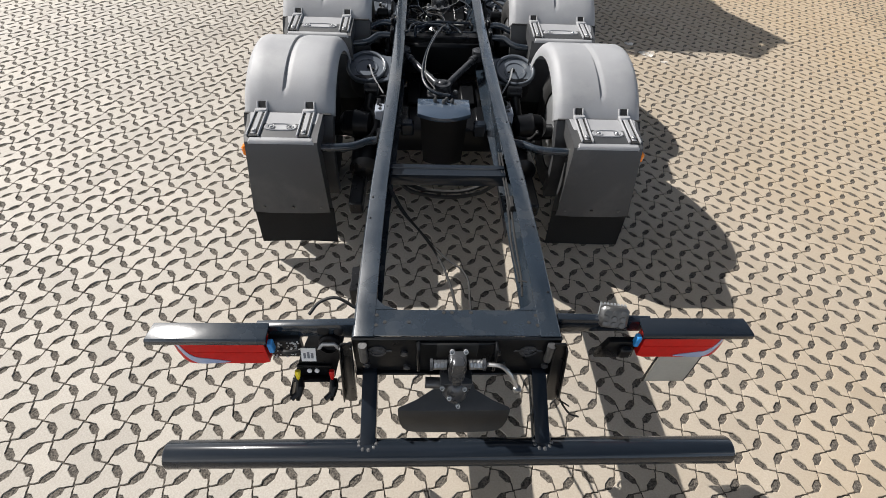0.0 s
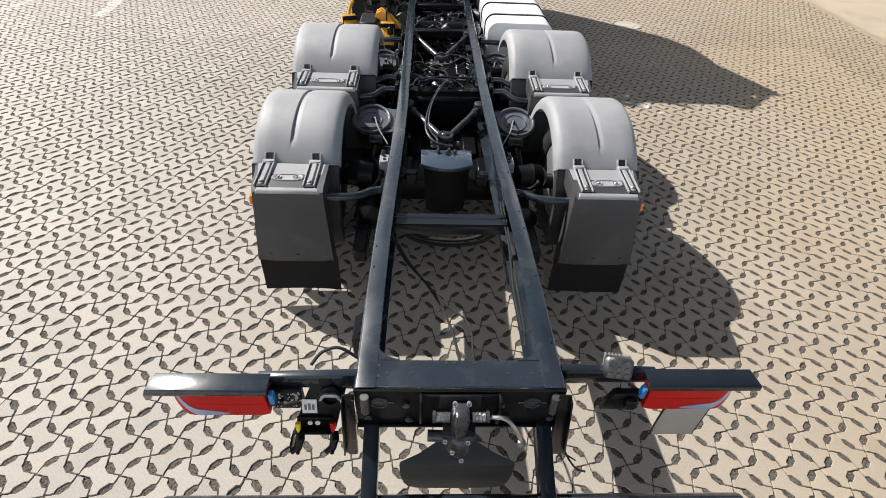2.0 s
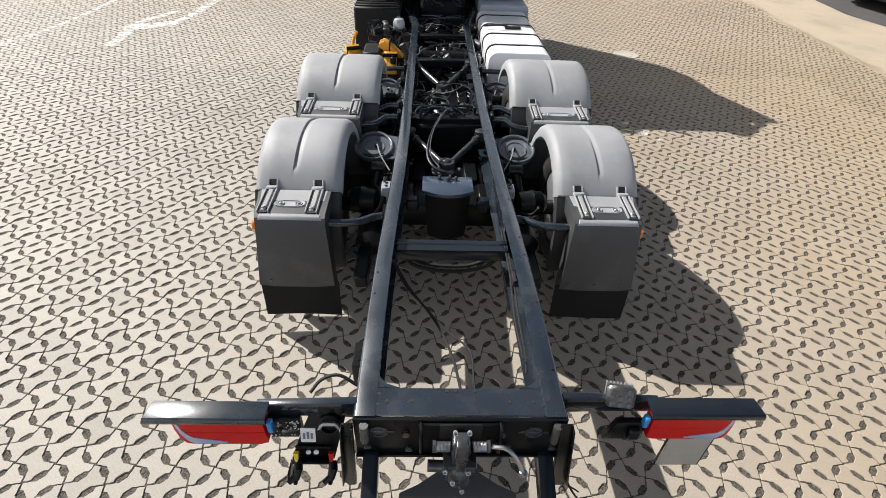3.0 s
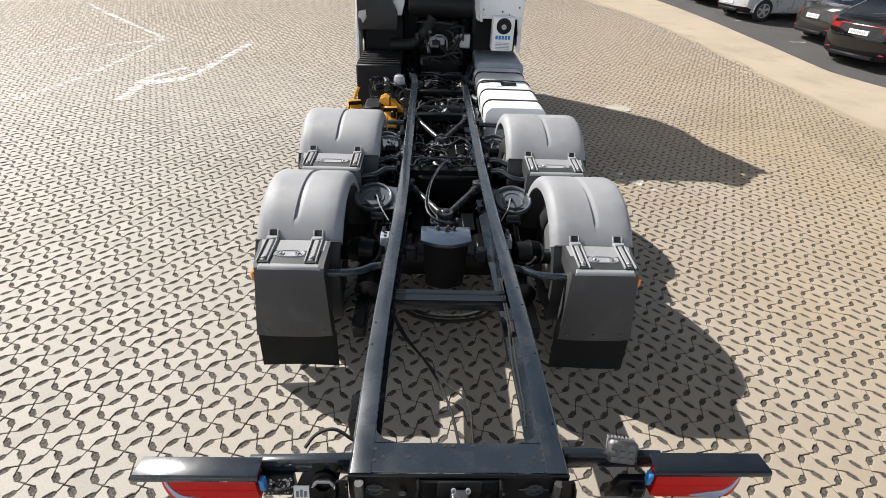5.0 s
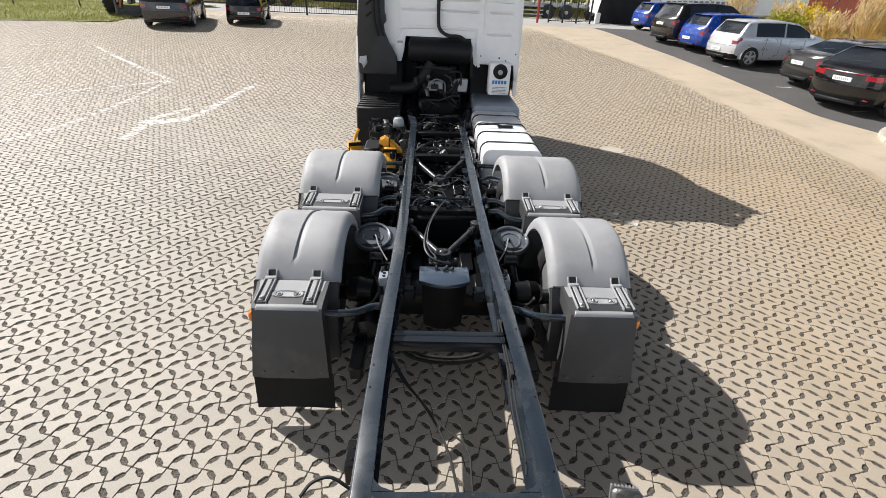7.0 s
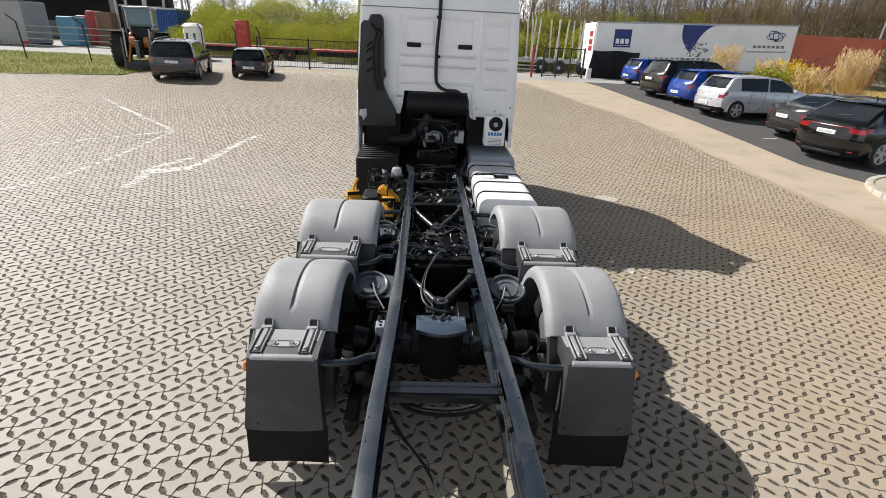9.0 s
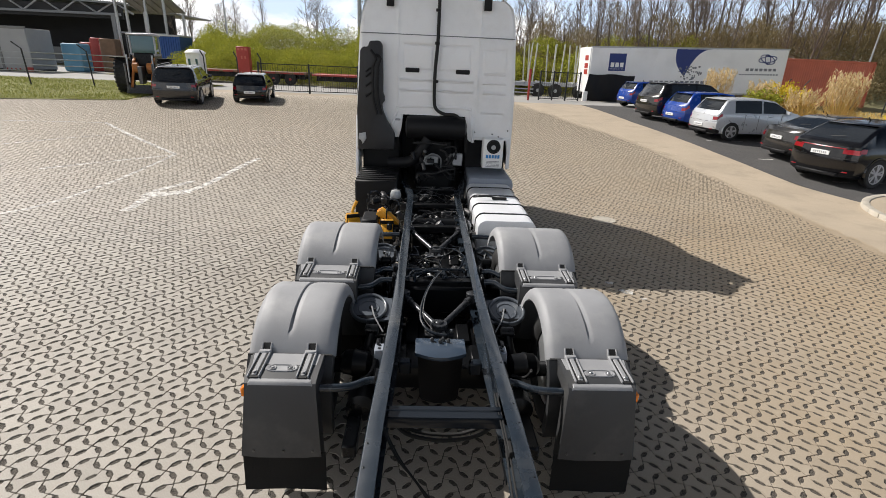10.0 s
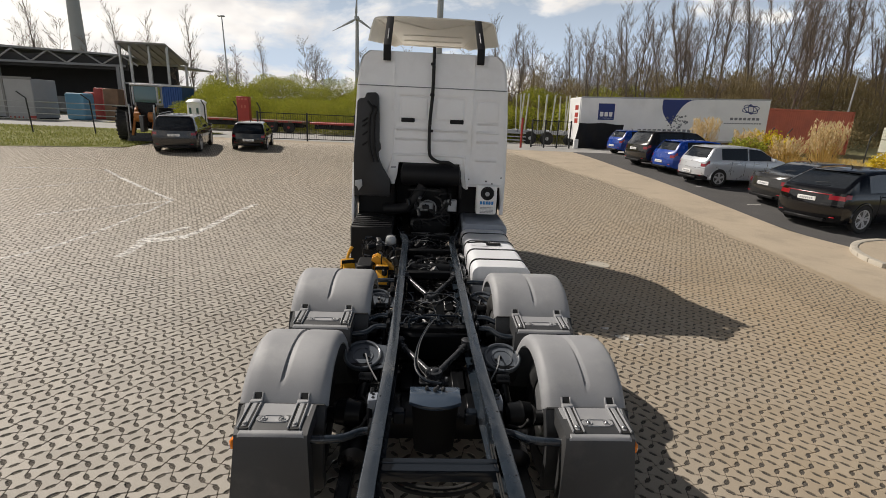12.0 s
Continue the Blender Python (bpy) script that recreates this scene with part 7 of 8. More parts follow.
                for i in range(4):
                    b.faces.new((v0[i], v0[(i + 1) % 4], v1[(i + 1) % 4], v1[i]))
            part("rim", b, M_RIM, wh)
            b = BM()
            lathe(b, [(wr * 0.70, 0.072), (wr * 0.70, 0.075), (wr * 0.2, 0.076)], m, 24)
            part("brake_disc", b, M_DULL, wh)
            b = BM()
            prev = None
            for k in range(19):
                a = radians(-12 + 204 * k / 18)
                cur = [b.verts.new((s * (edge + e), cy + r * math.cos(a), wr + 0.012 + r * math.sin(a))) for r, e in ((wr * 1.07, 0.0), (wr * 1.08, 0.016), (wr * 1.14, 0.014), (wr * 1.20, -0.012))]
                if prev:
                    for i in range(3):
                        b.faces.new((prev[i], prev[i + 1], cur[i + 1], cur[i]))
                prev = cur
            bmesh.ops.recalc_face_normals(b, faces=b.faces[:])
            part("wheel_arch", b, paint, root)
    # lamps, plate, handles, mirrors
    zt = p["belt"] * H
    for s in (-1, 1):
        b = BM()
        box(b, *sorted((s * (W / 2 - 0.02), s * (W / 2 + 0.17))), 0.19 * L, 0.215 * L, zt - 0.02, zt + 0.11, 0.03, None, 2)
        part("door_mirror", b, paint if not lamp_bar else M_PLASTIC, root)
        for f in (0.335, 0.555):
            b = BM()
            box(b, *sorted((s * (W / 2 * 0.97), s * (W / 2 + 0.018))), (f - 0.5) * L - 0.09, (f - 0.5) * L + 0.09, zt - 0.13, zt - 0.10, 0.008)
            part("door_handle", b, paint, root)
        b = BM()
        for f in (0.30, 0.435, 0.66):
            box(b, *sorted((s * (W / 2 * 0.99), s * (W / 2 * 1.0015))), (f - 0.5) * L - 0.003, (f - 0.5) * L + 0.003, 0.40, zt - 0.05)
        part("door_gap", b, M_RUBBER, root)
    if lamp_bar:
        b = BM()
        pts = [(u * W / 2 * 0.64, -L / 2 + bow(u * W / 2 * 0.64, zt - 0.075, 0) - 0.004, zt - 0.075) for u in (-1, -0.6, -0.3, 0, 0.3, 0.6, 1)]
        tube(b, pts, 0.016, 6)
        part("light_strip", b, M_CARRED, root)
    if kind in ("suv", "coupe_suv", "hatch", "small_hatch", "golf"):
        # spoiler lip over the rear window, wiper, lower reflectors
        b = BM()
        s0 = p["cpost"][0] if kind != "coupe_suv" else 0.20
        zr = roof_at(s0) * H
        prism(b, [(-0.07, 0.0), (0.10, 0.035), (0.16, 0.03), (0.05, -0.02)], "x", -W * 0.34, W * 0.34, 0.006)
        bmesh.ops.transform(b, matrix=Matrix.Translation((0, (s0 - 0.5) * L - 0.02, zr - 0.004)), verts=b.verts[:])
        part("tailgate_spoiler", b, paint, root)
    b = BM()
    tube(b, [(-0.02, (c0 + 0.02 - 0.5) * L, roof_at(c0 + 0.02) * H + 0.03), (0.32, (c0 + 0.035 - 0.5) * L, roof_at(c0 + 0.035) * H + 0.03)], 0.010, 5)
    part("rear_wiper", b, M_PLASTIC, root)
    for s in (-1, 1):
        b = BM()
        xr = s * W * 0.36
        box(b, xr - 0.09, xr + 0.09, -L / 2 + bow(xr, 0.40, 0) - 0.012, -L / 2 + bow(xr, 0.40, 0) + 0.02, 0.385, 0.415, 0.006)
        part("reflector", b, M_CARRED, root)
    # crease between bumper and tailgate
    b = BM()
    zc = 0.44 * H
    tube(b, [(u * W / 2 * 0.94, -L / 2 + bow(u * W / 2 * 0.94, zc, 0) - 0.001, zc) for u in (-1, -0.8, -0.5, 0, 0.5, 0.8, 1)], 0.006, 4)
    part("bumper_gap", b, M_RUBBER, root)
    b = BM()
    zp = zt - 0.24 if kind not in ("hatch", "small_hatch", "golf") else 0.52
    yp = -L / 2 + bow(0, zp, 0)
    box(b, -0.26, 0.26, yp - 0.020, yp + 0.03, zp - 0.055, zp + 0.055, 0.004)
    plate = part("number_plate", b, M_WHITE, root)
    b = BM()
    for k in range(7):
        box(b, -0.19 + 0.056 * k, -0.155 + 0.056 * k, yp - 0.023, yp - 0.0195, zp - 0.028, zp + 0.028)
    part("plate_bar", b, M_PLATEINK, plate)
    b = BM()
    box(b, -W * 0.30, W * 0.30, -L / 2 + 0.0, -L / 2 + 0.12, 0.25, 0.34, 0.02)
    part("bumper_insert", b, M_PLASTIC, root)
    b = BM()
    tube(b, [(0, -0.18 * L, H - 0.01), (0, -0.20 * L, H + 0.08)], [0.02, 0.006], 6)
    part("aerial", b, M_PLASTIC, root)
    if rails:
        for s in (-1, 1):
            b = BM()
            tube(b, curve_pts([(s * W * 0.36, -0.32 * L, H - 0.05), (s * W * 0.355, -0.28 * L, H + 0.015), (s * W * 0.35, 0.08 * L, H + 0.015), (s * W * 0.345, 0.12 * L, H - 0.05)]), 0.016, 6)
            part("roof_rail", b, M_GALV, root)
    # place: the tail's middle stands at (x, y), the nose points along heading (degrees from +x)
    h = radians(heading)
    cx, cy = x + math.cos(h) * L / 2, y + math.sin(h) * L / 2
    slope = math.degrees(math.atan2(rise(y + math.sin(h) * L) - rise(y), L))
    root.matrix_world = pose(cx, cy, (rise(y) + rise(y + math.sin(h) * L)) / 2 + 0.005, 0, 0, heading - 90) @ pose(0, 0, 0, slope) @ Matrix.Diagonal((size, size, size, 1))
    return root


car("suv", "suv", M_GREYCAR, -10.62, 20.55, 103, "dark grey estate SUV with silver roof rails", rails=True, size=0.92)
car("hatchback", "small_hatch", M_BLACKCAR, -8.12, 22.35, 100, "small black hatchback parked by the fence", size=0.92)
car("hatchback", "hatch", M_BLUECAR, 11.55, 29.3, 10, "bright blue hatchback in the far bay")
car("estate_car", "suv", M_TAUPECAR, 10.15, 22.85, 8, "dark taupe compact SUV between two blue cars")
car("hatchback", "hatch", M_BLUECAR, 10.55, 20.85, 7, "bright blue hatchback beside a silver one")
car("hatchback", "golf", M_SILVERCAR, 10.55, 18.35, 6, "silver hatchback with dark lower bumper", dark_bumper=True)
car("saloon_car", "sedan", M_SALOON, 11.30, 14.85, 2, "dark grey saloon car on the asphalt")
car("coupe_suv", "coupe_suv", M_BLACKCAR, 10.50, 11.95, 15, "glossy black coupe SUV with a red light strip", lamp_bar=True, size=0.97)

# ---- beyond the yard ----
def far_z(x, y):
    return land(x, y) + 0.03


M_ROAD = mat("pale_road", (0.36, 0.35, 0.33), 0.9, vary=0.1, scale=0.5, bump=0.1)
tagged(grid_sheet("service_road", [-70, -45, -30, -20, -13.4], [33.2, 36, 39, 44, 57], lambda x, y: far_z(-30, min(y, 40)) + 0.01, M_ROAD),
       "pale concrete service road behind the verge", "road", kind="structure")
tagged(grid_sheet("road", [-13.4, -8, 0, 10, 20], [29.2, 31, 34, 37.3], lambda x, y: far_z(x, y) + 0.012, M_ROAD),
       "pale concrete service road behind the fence", "road", kind="structure")
vv_, vf_ = [], []
for x in [-45 + 1.5 * k for k in range(22)]:
    y0 = 21.72 + 0.22 * (x + 13.9) if x > -26 else 19.06
    for t in (0, 0.25, 0.5, 0.75, 1):
        y = y0 + (33.4 - y0) * t
        vv_.append((x, y, rise(y) + 0.025 + 0.03 * noise.noise(Vector((x, y, 2)))))
for k in range(21):
    for t in range(4):
        a = k * 5 + t
        vf_.append((a, a + 5, a + 6, a + 1))
tagged(sheet_mesh("verge", vv_, vf_, M_VERGE, True), "grassy verge beside the yard", "verge", kind="structure")


# fences: posts, rails and upright bars
def fence(name, x0, y0, x1, y1, height, label, bays, bars=True, m=None):
    m = m or M_DARKSTEEL
    root = thing(name, label, "fence")
    d = Vector((x1 - x0, y1 - y0, 0))
    u = d.normalized()
    for k in range(bays + 1):
        p = Vector((x0, y0, 0)) + d * k / bays
        z = far_z(p.x, p.y)
        b = BM()
        box(b, p.x - 0.045, p.x + 0.045, p.y - 0.045, p.y + 0.045, z - 0.05, z + height + 0.08, 0.008)
        part("post", b, m, root)
        if k < bays:
            q = Vector((x0, y0, 0)) + d * (k + 1) / bays
            for h in (0.12, height):
                b = BM()
                tube(b, [(p.x, p.y, z + h), (q.x, q.y, far_z(q.x, q.y) + h)], 0.025, 6)
                part("rail", b, m, root)
            if bars:
                b = BM()
                n = max(4, int((q - p).length / 0.13))
                for i in range(1, n):
                    r = p + (q - p) * i / n
                    zz = far_z(r.x, r.y)
                    tube(b, [(r.x, r.y, zz + 0.12), (r.x, r.y, zz + height)], 0.008, 4)
                part("bar", b, m, root)


fence("metal_fence", -9.6, 28.6, 4.0, 30.6, 1.55, "dark steel bar fence along the yard's end", 5)
fence("metal_gate", 7.2, 32.2, 9.9, 32.6, 1.75, "dark steel gate standing in the yard's exit", 3)


def raked_post(x, y, h, lean, m, name="fence_post", label="dark raked fence post of the road verge"):
    z = far_z(x, y)
    b = BM()
    tube(b, [(x, y, z - 0.1), (x + lean * 0.1, y, z + h * 0.85), (x + lean * 0.25 * h, y, z + h)], 0.035, 6)
    solid(name, b, m, label, "fence post", "raked fence posts")


for x, y in ((-24.5, 26.2), (-20.9, 26.8), (-17.9, 27.2), (-12.9, 29.5), (-11.2, 30.0), (-9.9, 30.2)):
    raked_post(x, y, 2.1, -1 if x < -15 else -0.4, M_DARKSTEEL)
for x, y in ((17.5, 29.5), (21.5, 29.5), (24.6, 29.8), (26.2, 30.2), (28.2, 29.6), (30.8, 29), (22.6, 29.4)):
    raked_post(x, y, 2.0, 0.6, M_DARKSTEEL)
b = BM()
for k in range(4):
    tube(b, [(-40, 31.5, far_z(-40, 31) + 0.5 + 0.35 * k), (-18.5, 31.5, far_z(-18, 31) + 0.5 + 0.35 * k)], 0.03, 6)
solid("guard_rail", b, M_GALV, "grey steel rails of a crowd barrier by the road", "barrier")

# barrier post, red and white
b = BM()
z = far_z(6.35, 31.4)
tube(b, [(6.35, 31.4, z), (6.35, 31.4, z + 1.9)], 0.07, 10)
bp = solid("barrier_post", b, M_REDPAINT, "red barrier post beside the exit", "post")


# box trailer seen along its side
def box_trailer():
    root = thing("box_trailer", "long white box trailer with navy blue prints", "trailer")
    b = BM()
    box(b, -6.8, 6.8, -1.25, 1.25, 1.0, 3.95, 0.04)
    body = part("body", b, M_TRAILER, root)
    b = BM()
    for k in range(27):
        box(b, -6.75 + 0.5 * k, -6.72 + 0.5 * k, -1.262, -1.245, 3.86, 3.96)
    box(b, -6.82, 6.82, -1.265, -1.24, 3.90, 3.99, 0.006)
    box(b, -6.82, 6.82, -1.265, -1.24, 0.96, 1.08, 0.006)
    part("edge_rail", b, M_GALV, body)
    b = BM()
    box(b, -5.55, -4.40, -1.262, -1.252, 2.45, 3.55)
    pr = part("print_square", b, M_NAVY, body)
    b = BM()
    for x in (-5.3, -4.98, -4.66):
        box(b, x - 0.12, x + 0.12, -1.268, -1.263, 2.68, 2.98)
    box(b, -5.45, -4.5, -1.268, -1.263, 2.56, 2.585)
    part("print_mark", b, M_WHITE, pr)
    # swoosh
    b = BM()
    out = []
    for k in range(13):
        t = k / 12
        out.append((-1.0 + 2.5 * t, 3.88))
    inner = [(1.5 - 1.75 * (k / 12) ** 0.55, 3.88 - 1.75 * (k / 12) ** 1.5) for k in range(1, 13)]
    back = [(-0.25 - 0.75 * k / 8 - 0.30 * math.sin(math.pi * k / 8), 2.13 + 1.75 * k / 8) for k in range(1, 8)]
    prism(b, out + inner + back, "y", -1.262, -1.252)
    part("print_swoosh", b, M_NAVY, body)
    b = BM()
    r2 = random.Random(3)
    for _ in range(60):
        x, z = r2.uniform(-0.7, 0.9), r2.uniform(1.9, 2.75)
        if abs(x - 0.1) < 1.0 - abs(z - 2.5):
            box(b, x, x + 0.09, -1.266, -1.258, z, z + 0.09)
    part("print_mark", b, M_GREYPRINT, body)
    b = BM()
    for rx, rz, tilt in ((0.62, 0.20, 0.12), (0.55, 0.24, -0.35), (0.18, 0.34, 0.3)):
        pts = [(5.4 + rx * math.cos(a) * math.cos(tilt) - rz * math.sin(a) * math.sin(tilt), -1.262, 3.3 + rx * math.cos(a) * math.sin(tilt) + rz * math.sin(a) * math.cos(tilt)) for a in [2 * math.pi * k / 24 for k in range(25)]]
        tube(b, pts, 0.025, 4)
    part("print_ring", b, M_NAVY, body)
    b = BM()
    for k in range(7):
        box(b, 4.0 + 0.32 * k, 4.22 + 0.32 * k, -1.262, -1.252, 2.55, 2.72)
    for k in range(14):
        box(b, 3.6 + 0.2 * k, 3.74 + 0.2 * k, -1.262, -1.252, 2.28, 2.36)
    for k in range(13):
        box(b, -2.6 + 0.36 * k, -2.36 + 0.36 * k, -1.262, -1.252, 1.62, 1.86)
    part("print_bar", b, M_GREYPRINT, body)
    b = BM()
    box(b, -6.86, -6.80, -1.2, 1.2, 1.05, 3.9, 0.01)
    door = part("rear_door", b, M_WHITE, body)
    b = BM()
    for z0 in (3.1, 2.6, 2.2):
        box(b, -6.872, -6.86, -0.9, -0.2, z0, z0 + 0.32)
    part("door_mark", b, M_REDPAINT, door)
    for x in (-4.6, -3.3, -2.0):
        b = BM()
        lathe(b, [(0.3, -0.15), (0.48, -0.15), (0.5, 0), (0.48, 0.15), (0.3, 0.15)], along((x, -1.0, 0.5), (0, -1, 0)), 20)
        part("wheel", b, M_TYRE, root)
    b = BM()
    for x in (3.0, 3.4):
        box(b, x, x + 0.1, -0.9, -0.8, 0.0, 1.0, 0.01)
    part("landing_leg", b, M_GALV, root)
    return root


bt_ = box_trailer()
bt_.matrix_world = pose(17.75, 35.3, 0.42, 0, -1.7, 0.5)
b = BM()
vs = []
for i in range(11):
    for j in range(6):
        x, z = 10.45 + 3.3 * i / 10, 0.75 + 1.72 * j / 5
        vs.append(b.verts.new((x + 0.15 * (j / 5) * (1 - i / 10), 33.2 + 0.12 * math.sin(i * 1.7 + j), z - 0.04 * math.sin(i * 0.9) * (j / 5))))
for i in range(10):
    for j in range(5):
        b.faces.new((vs[i * 6 + j], vs[i * 6 + 6 + j], vs[i * 6 + 7 + j], vs[i * 6 + 1 + j]))
bmesh.ops.solidify(b, geom=b.faces[:], thickness=0.02)
solid("tarpaulin", b, M_TARP, "black tarpaulin hung before the white trailer", "tarpaulin")
b = BM()
box(b, 10.35, 10.65, 33.0, 33.25, 0.70, 1.35, 0.02)
solid("concrete_block", b, M_WHITE, "white concrete block at the tarpaulin's foot", "block")

# red-brown container beside the trailer
root = thing("shipping_container", "red-brown corrugated shipping container", "container")
root.matrix_world = pose(-0.45, 1.0, 0)
b = BM()
wave = []
for k in range(40):
    x = 26.6 + 0.17 * k
    wave += [(x, 35.66), (x + 0.03, 35.645), (x + 0.09, 35.645), (x + 0.12, 35.66)]
prism(b, wave + [(33.4, 35.66), (33.4, 37.9), (26.5, 37.9), (26.5, 35.66)], "z", 0.95, 4.05)
part("wall", b, M_RUST, root)
b = BM()
for z0 in (0.9, 3.98):
    box(b, 26.45, 33.45, 35.58, 35.68, z0, z0 + 0.14, 0.01)
for x in (26.45, 33.33):
    box(b, x, x + 0.12, 35.58, 35.68, 0.9, 4.1, 0.01)
part("frame", b, M_RUST, root)

# flatbed trailers with red decks, and a timber trailer with pale stanchions
def flatbed(x0, x1, y, z, deck, label):
    root = thing("flatbed_trailer", label, "trailer")
    g = far_z((x0 + x1) / 2, y)
    b = BM()
    box(b, x0, x1, y - 1.2, y + 1.2, z - 0.14, z, 0.02)
    part("deck", b, deck, root)
    b = BM()
    for yy in (y - 0.5, y + 0.5):
        box(b, x0 + 0.2, x1 - 0.2, yy - 0.07, yy + 0.07, z - 0.48, z - 0.14, 0.01)
    k = x0 + 0.4
    while k < x1:
        box(b, k, k + 0.08, y - 1.15, y + 1.15, z - 0.24, z - 0.14)
        k += 0.9
    part("chassis", b, M_BLACK, root)
    for x in (x1 - 3.6, x1 - 2.4, x1 - 1.2):
        b = BM()
        lathe(b, [(0.22, -0.14), (0.38, -0.15), (0.42, -0.1), (0.42, 0.1), (0.38, 0.15), (0.22, 0.14)], along((x, y - 1.0, g + 0.42), (0, -1, 0)), 20)
        wh = part("wheel", b, M_TYRE, root)
        b = BM()
        lathe(b, [(0.21, 0.10), (0.12, 0.12), (0.08, 0.16), (0.02, 0.17)], along((x, y - 1.0, g + 0.42), (0, -1, 0)), 16)
        part("rim", b, M_REDPAINT, wh)
    b = BM()
    k = x0 + 0.3
    while k < x1 - 0.5:
        box(b, k, k + 0.7, y - 1.23, y - 1.2, z - 0.12, z - 0.03)
        k += 1.0
    part("side_marking", b, M_REDPAINT, root)
    return root


flatbed(-22.0, -8.8, 38.0, 1.62, M_WOOD, "low flatbed trailer with a wooden deck")
flatbed(-8.2, 3.5, 37.0, 1.62, M_REDPAINT, "low flatbed trailer with a red frame")
root = thing("timber_trailer", "timber trailer with pale upright stanchions", "trailer")
b = BM()
box(b, 5.6, 11.6, 36.6, 37.0, 1.45, 1.70, 0.02)
box(b, 5.6, 11.6, 38.2, 38.6, 1.45, 1.70, 0.02)
for x in (5.8, 7.0, 8.2, 9.4, 10.6, 11.4):
    box(b, x, x + 0.1, 36.6, 38.6, 1.55, 1.78, 0.01)
part("chassis", b, M_GALV, root)
for x in (6.0, 7.25, 7.6, 9.0, 9.6, 10.7, 11.2):
    for y in (36.7, 38.5):
        b = BM()
        tube(b, [(x, y, 1.6), (x + 0.12 * (1 if y < 37 else -1), y, 4.35)], 0.055, 6)
        part("stanchion", b, M_STACK, root)
for x in (8.0, 9.3, 11.1):
    b = BM()
    lathe(b, [(0.25, -0.14), (0.46, -0.15), (0.5, -0.1), (0.5, 0.1), (0.46, 0.15), (0.25, 0.14)], along((x, 36.5, 1.15), (0, -1, 0)), 22)
    wh = part("wheel", b, M_TYRE, root)
    b = BM()
    lathe(b, [(0.25, 0.10), (0.16, 0.13), (0.06, 0.16)], along((x, 36.5, 1.15), (0, -1, 0)), 16)
    part("rim", b, M_GALV, wh)
b = BM()
for k in range(3):
    box(b, 5.6, 7.6, 36.0, 36.06, 0.95 + 0.25 * k, 1.03 + 0.25 * k)
part("side_guard", b, M_GALV, root)


# wheel loader facing the yard
def wheel_loader(x, y, z):
    root = thing("wheel_loader", "wheel loader with big black tyres and orange arms", "wheel loader")
    for s in (-1, 1):
        b = BM()
        lathe(b, [(0.40, -0.30), (0.72, -0.33), (0.83, -0.24), (0.84, 0.24), (0.72, 0.33), (0.40, 0.30)], along((s * 1.07, 0, 0.84), (s, 0, 0)), 30, close=True)
        wh = part("wheel", b, M_TYRE, root)
        b = BM()
        for k in range(22):
            for o in (-1, 1):
                box(b, *sorted((o * 0.02, o * 0.32)), -0.05, 0.05, 0.82, 0.865, 0, Matrix.Translation((s * 1.07, 0, 0.84)) @ pose(0, 0, 0, k * 16.36 + 4 * o, 0, 0))
        part("tread", b, M_TYRE, wh)
        b = BM()
        lathe(b, [(0.40, 0.10), (0.20, 0.16), (0.08, 0.2)], along((s * 1.07, 0, 0.84), (s, 0, 0)), 18)
        part("rim", b, M_ORANGEPAINT, wh)
        b = BM()
        prism(b, [(-1.35, 0.35), (-1.2, 0.30), (-0.2, 1.62), (0.3, 1.80), (0.3, 1.60), (-0.25, 1.42)], "x", s * 0.42, s * 0.54, 0.01)
        part("lift_arm", b, M_ORANGEPAINT, root)
        b = BM()
        tube(b, [(s * 0.62, -1.0, 0.55), (s * 0.62, -0.9, 1.9)], 0.045, 8)
        part("cylinder", b, M_GALV, root)
        b = BM()
        box(b, *sorted((s * 0.80, s * 1.5)), -0.7, 0.75, 1.70, 1.76, 0.02)
        part("fender", b, M_BLACK, root)
    b = BM()
    box(b, -0.50, 0.50, 0.2, 2.6, 0.7, 2.0, 0.05)
    box(b, -0.75, 0.75, 0.3, 2.4, 0.6, 1.0, 0.05)
    part("body", b, M_BLACK, root)
    for sx in (-0.5, 0.2):
        b = BM()
        lathe(b, [(0.2, 0.0), (0.26, 0.04), (0.26, 0.26), (0.2, 0.3)], along((sx, -0.45, 1.25), (1, 0, 0)), 16)
        part("arm_pivot", b, M_ORANGEPAINT, root)
    b = BM()
    for sx in (-0.62, 0.62):
        for sy in (0.3, 1.5):
            box(b, sx - 0.045, sx + 0.045, sy - 0.05, sy + 0.05, 1.9, 2.85, 0.01)
    box(b, -0.72, 0.72, 0.1, 1.65, 2.85, 2.94, 0.03)
    box(b, -0.66, 0.66, 0.28, 1.5, 1.86, 1.98, 0.02)
    cabp = part("cab_frame", b, M_GALV, root)
    b = BM()
    box(b, -0.57, 0.57, 0.30, 0.315, 1.98, 2.84)
    part("windscreen", b, M_GREENGLASS, cabp)
    for sx in (-0.615, 0.605):
        b = BM()
        box(b, sx, sx + 0.012, 0.36, 1.44, 1.98, 2.84)
        part("side_glass", b, M_GREENGLASS, cabp)
    b = BM()
    box(b, -0.25, 0.25, 0.9, 1.2, 2.0, 2.75, 0.06)
    part("driver_seat", b, M_BLACK, cabp)
    b = BM()
    prism(b, [(-1.55, 0.05), (-1.2, 0.05), (-1.1, 0.35), (-1.2, 0.45), (-1.3, 0.2)], "x", -0.75, 0.75, 0.01)
    box(b, -0.10, 0.10, -1.3, -0.4, 0.5, 1.35, 0.03)
    for sx in (-0.7, 0.62):
        box(b, sx, sx + 0.08, -1.45, -1.38, 0.05, 1.5, 0.01)
    part("quick_hitch", b, M_DULL, root)
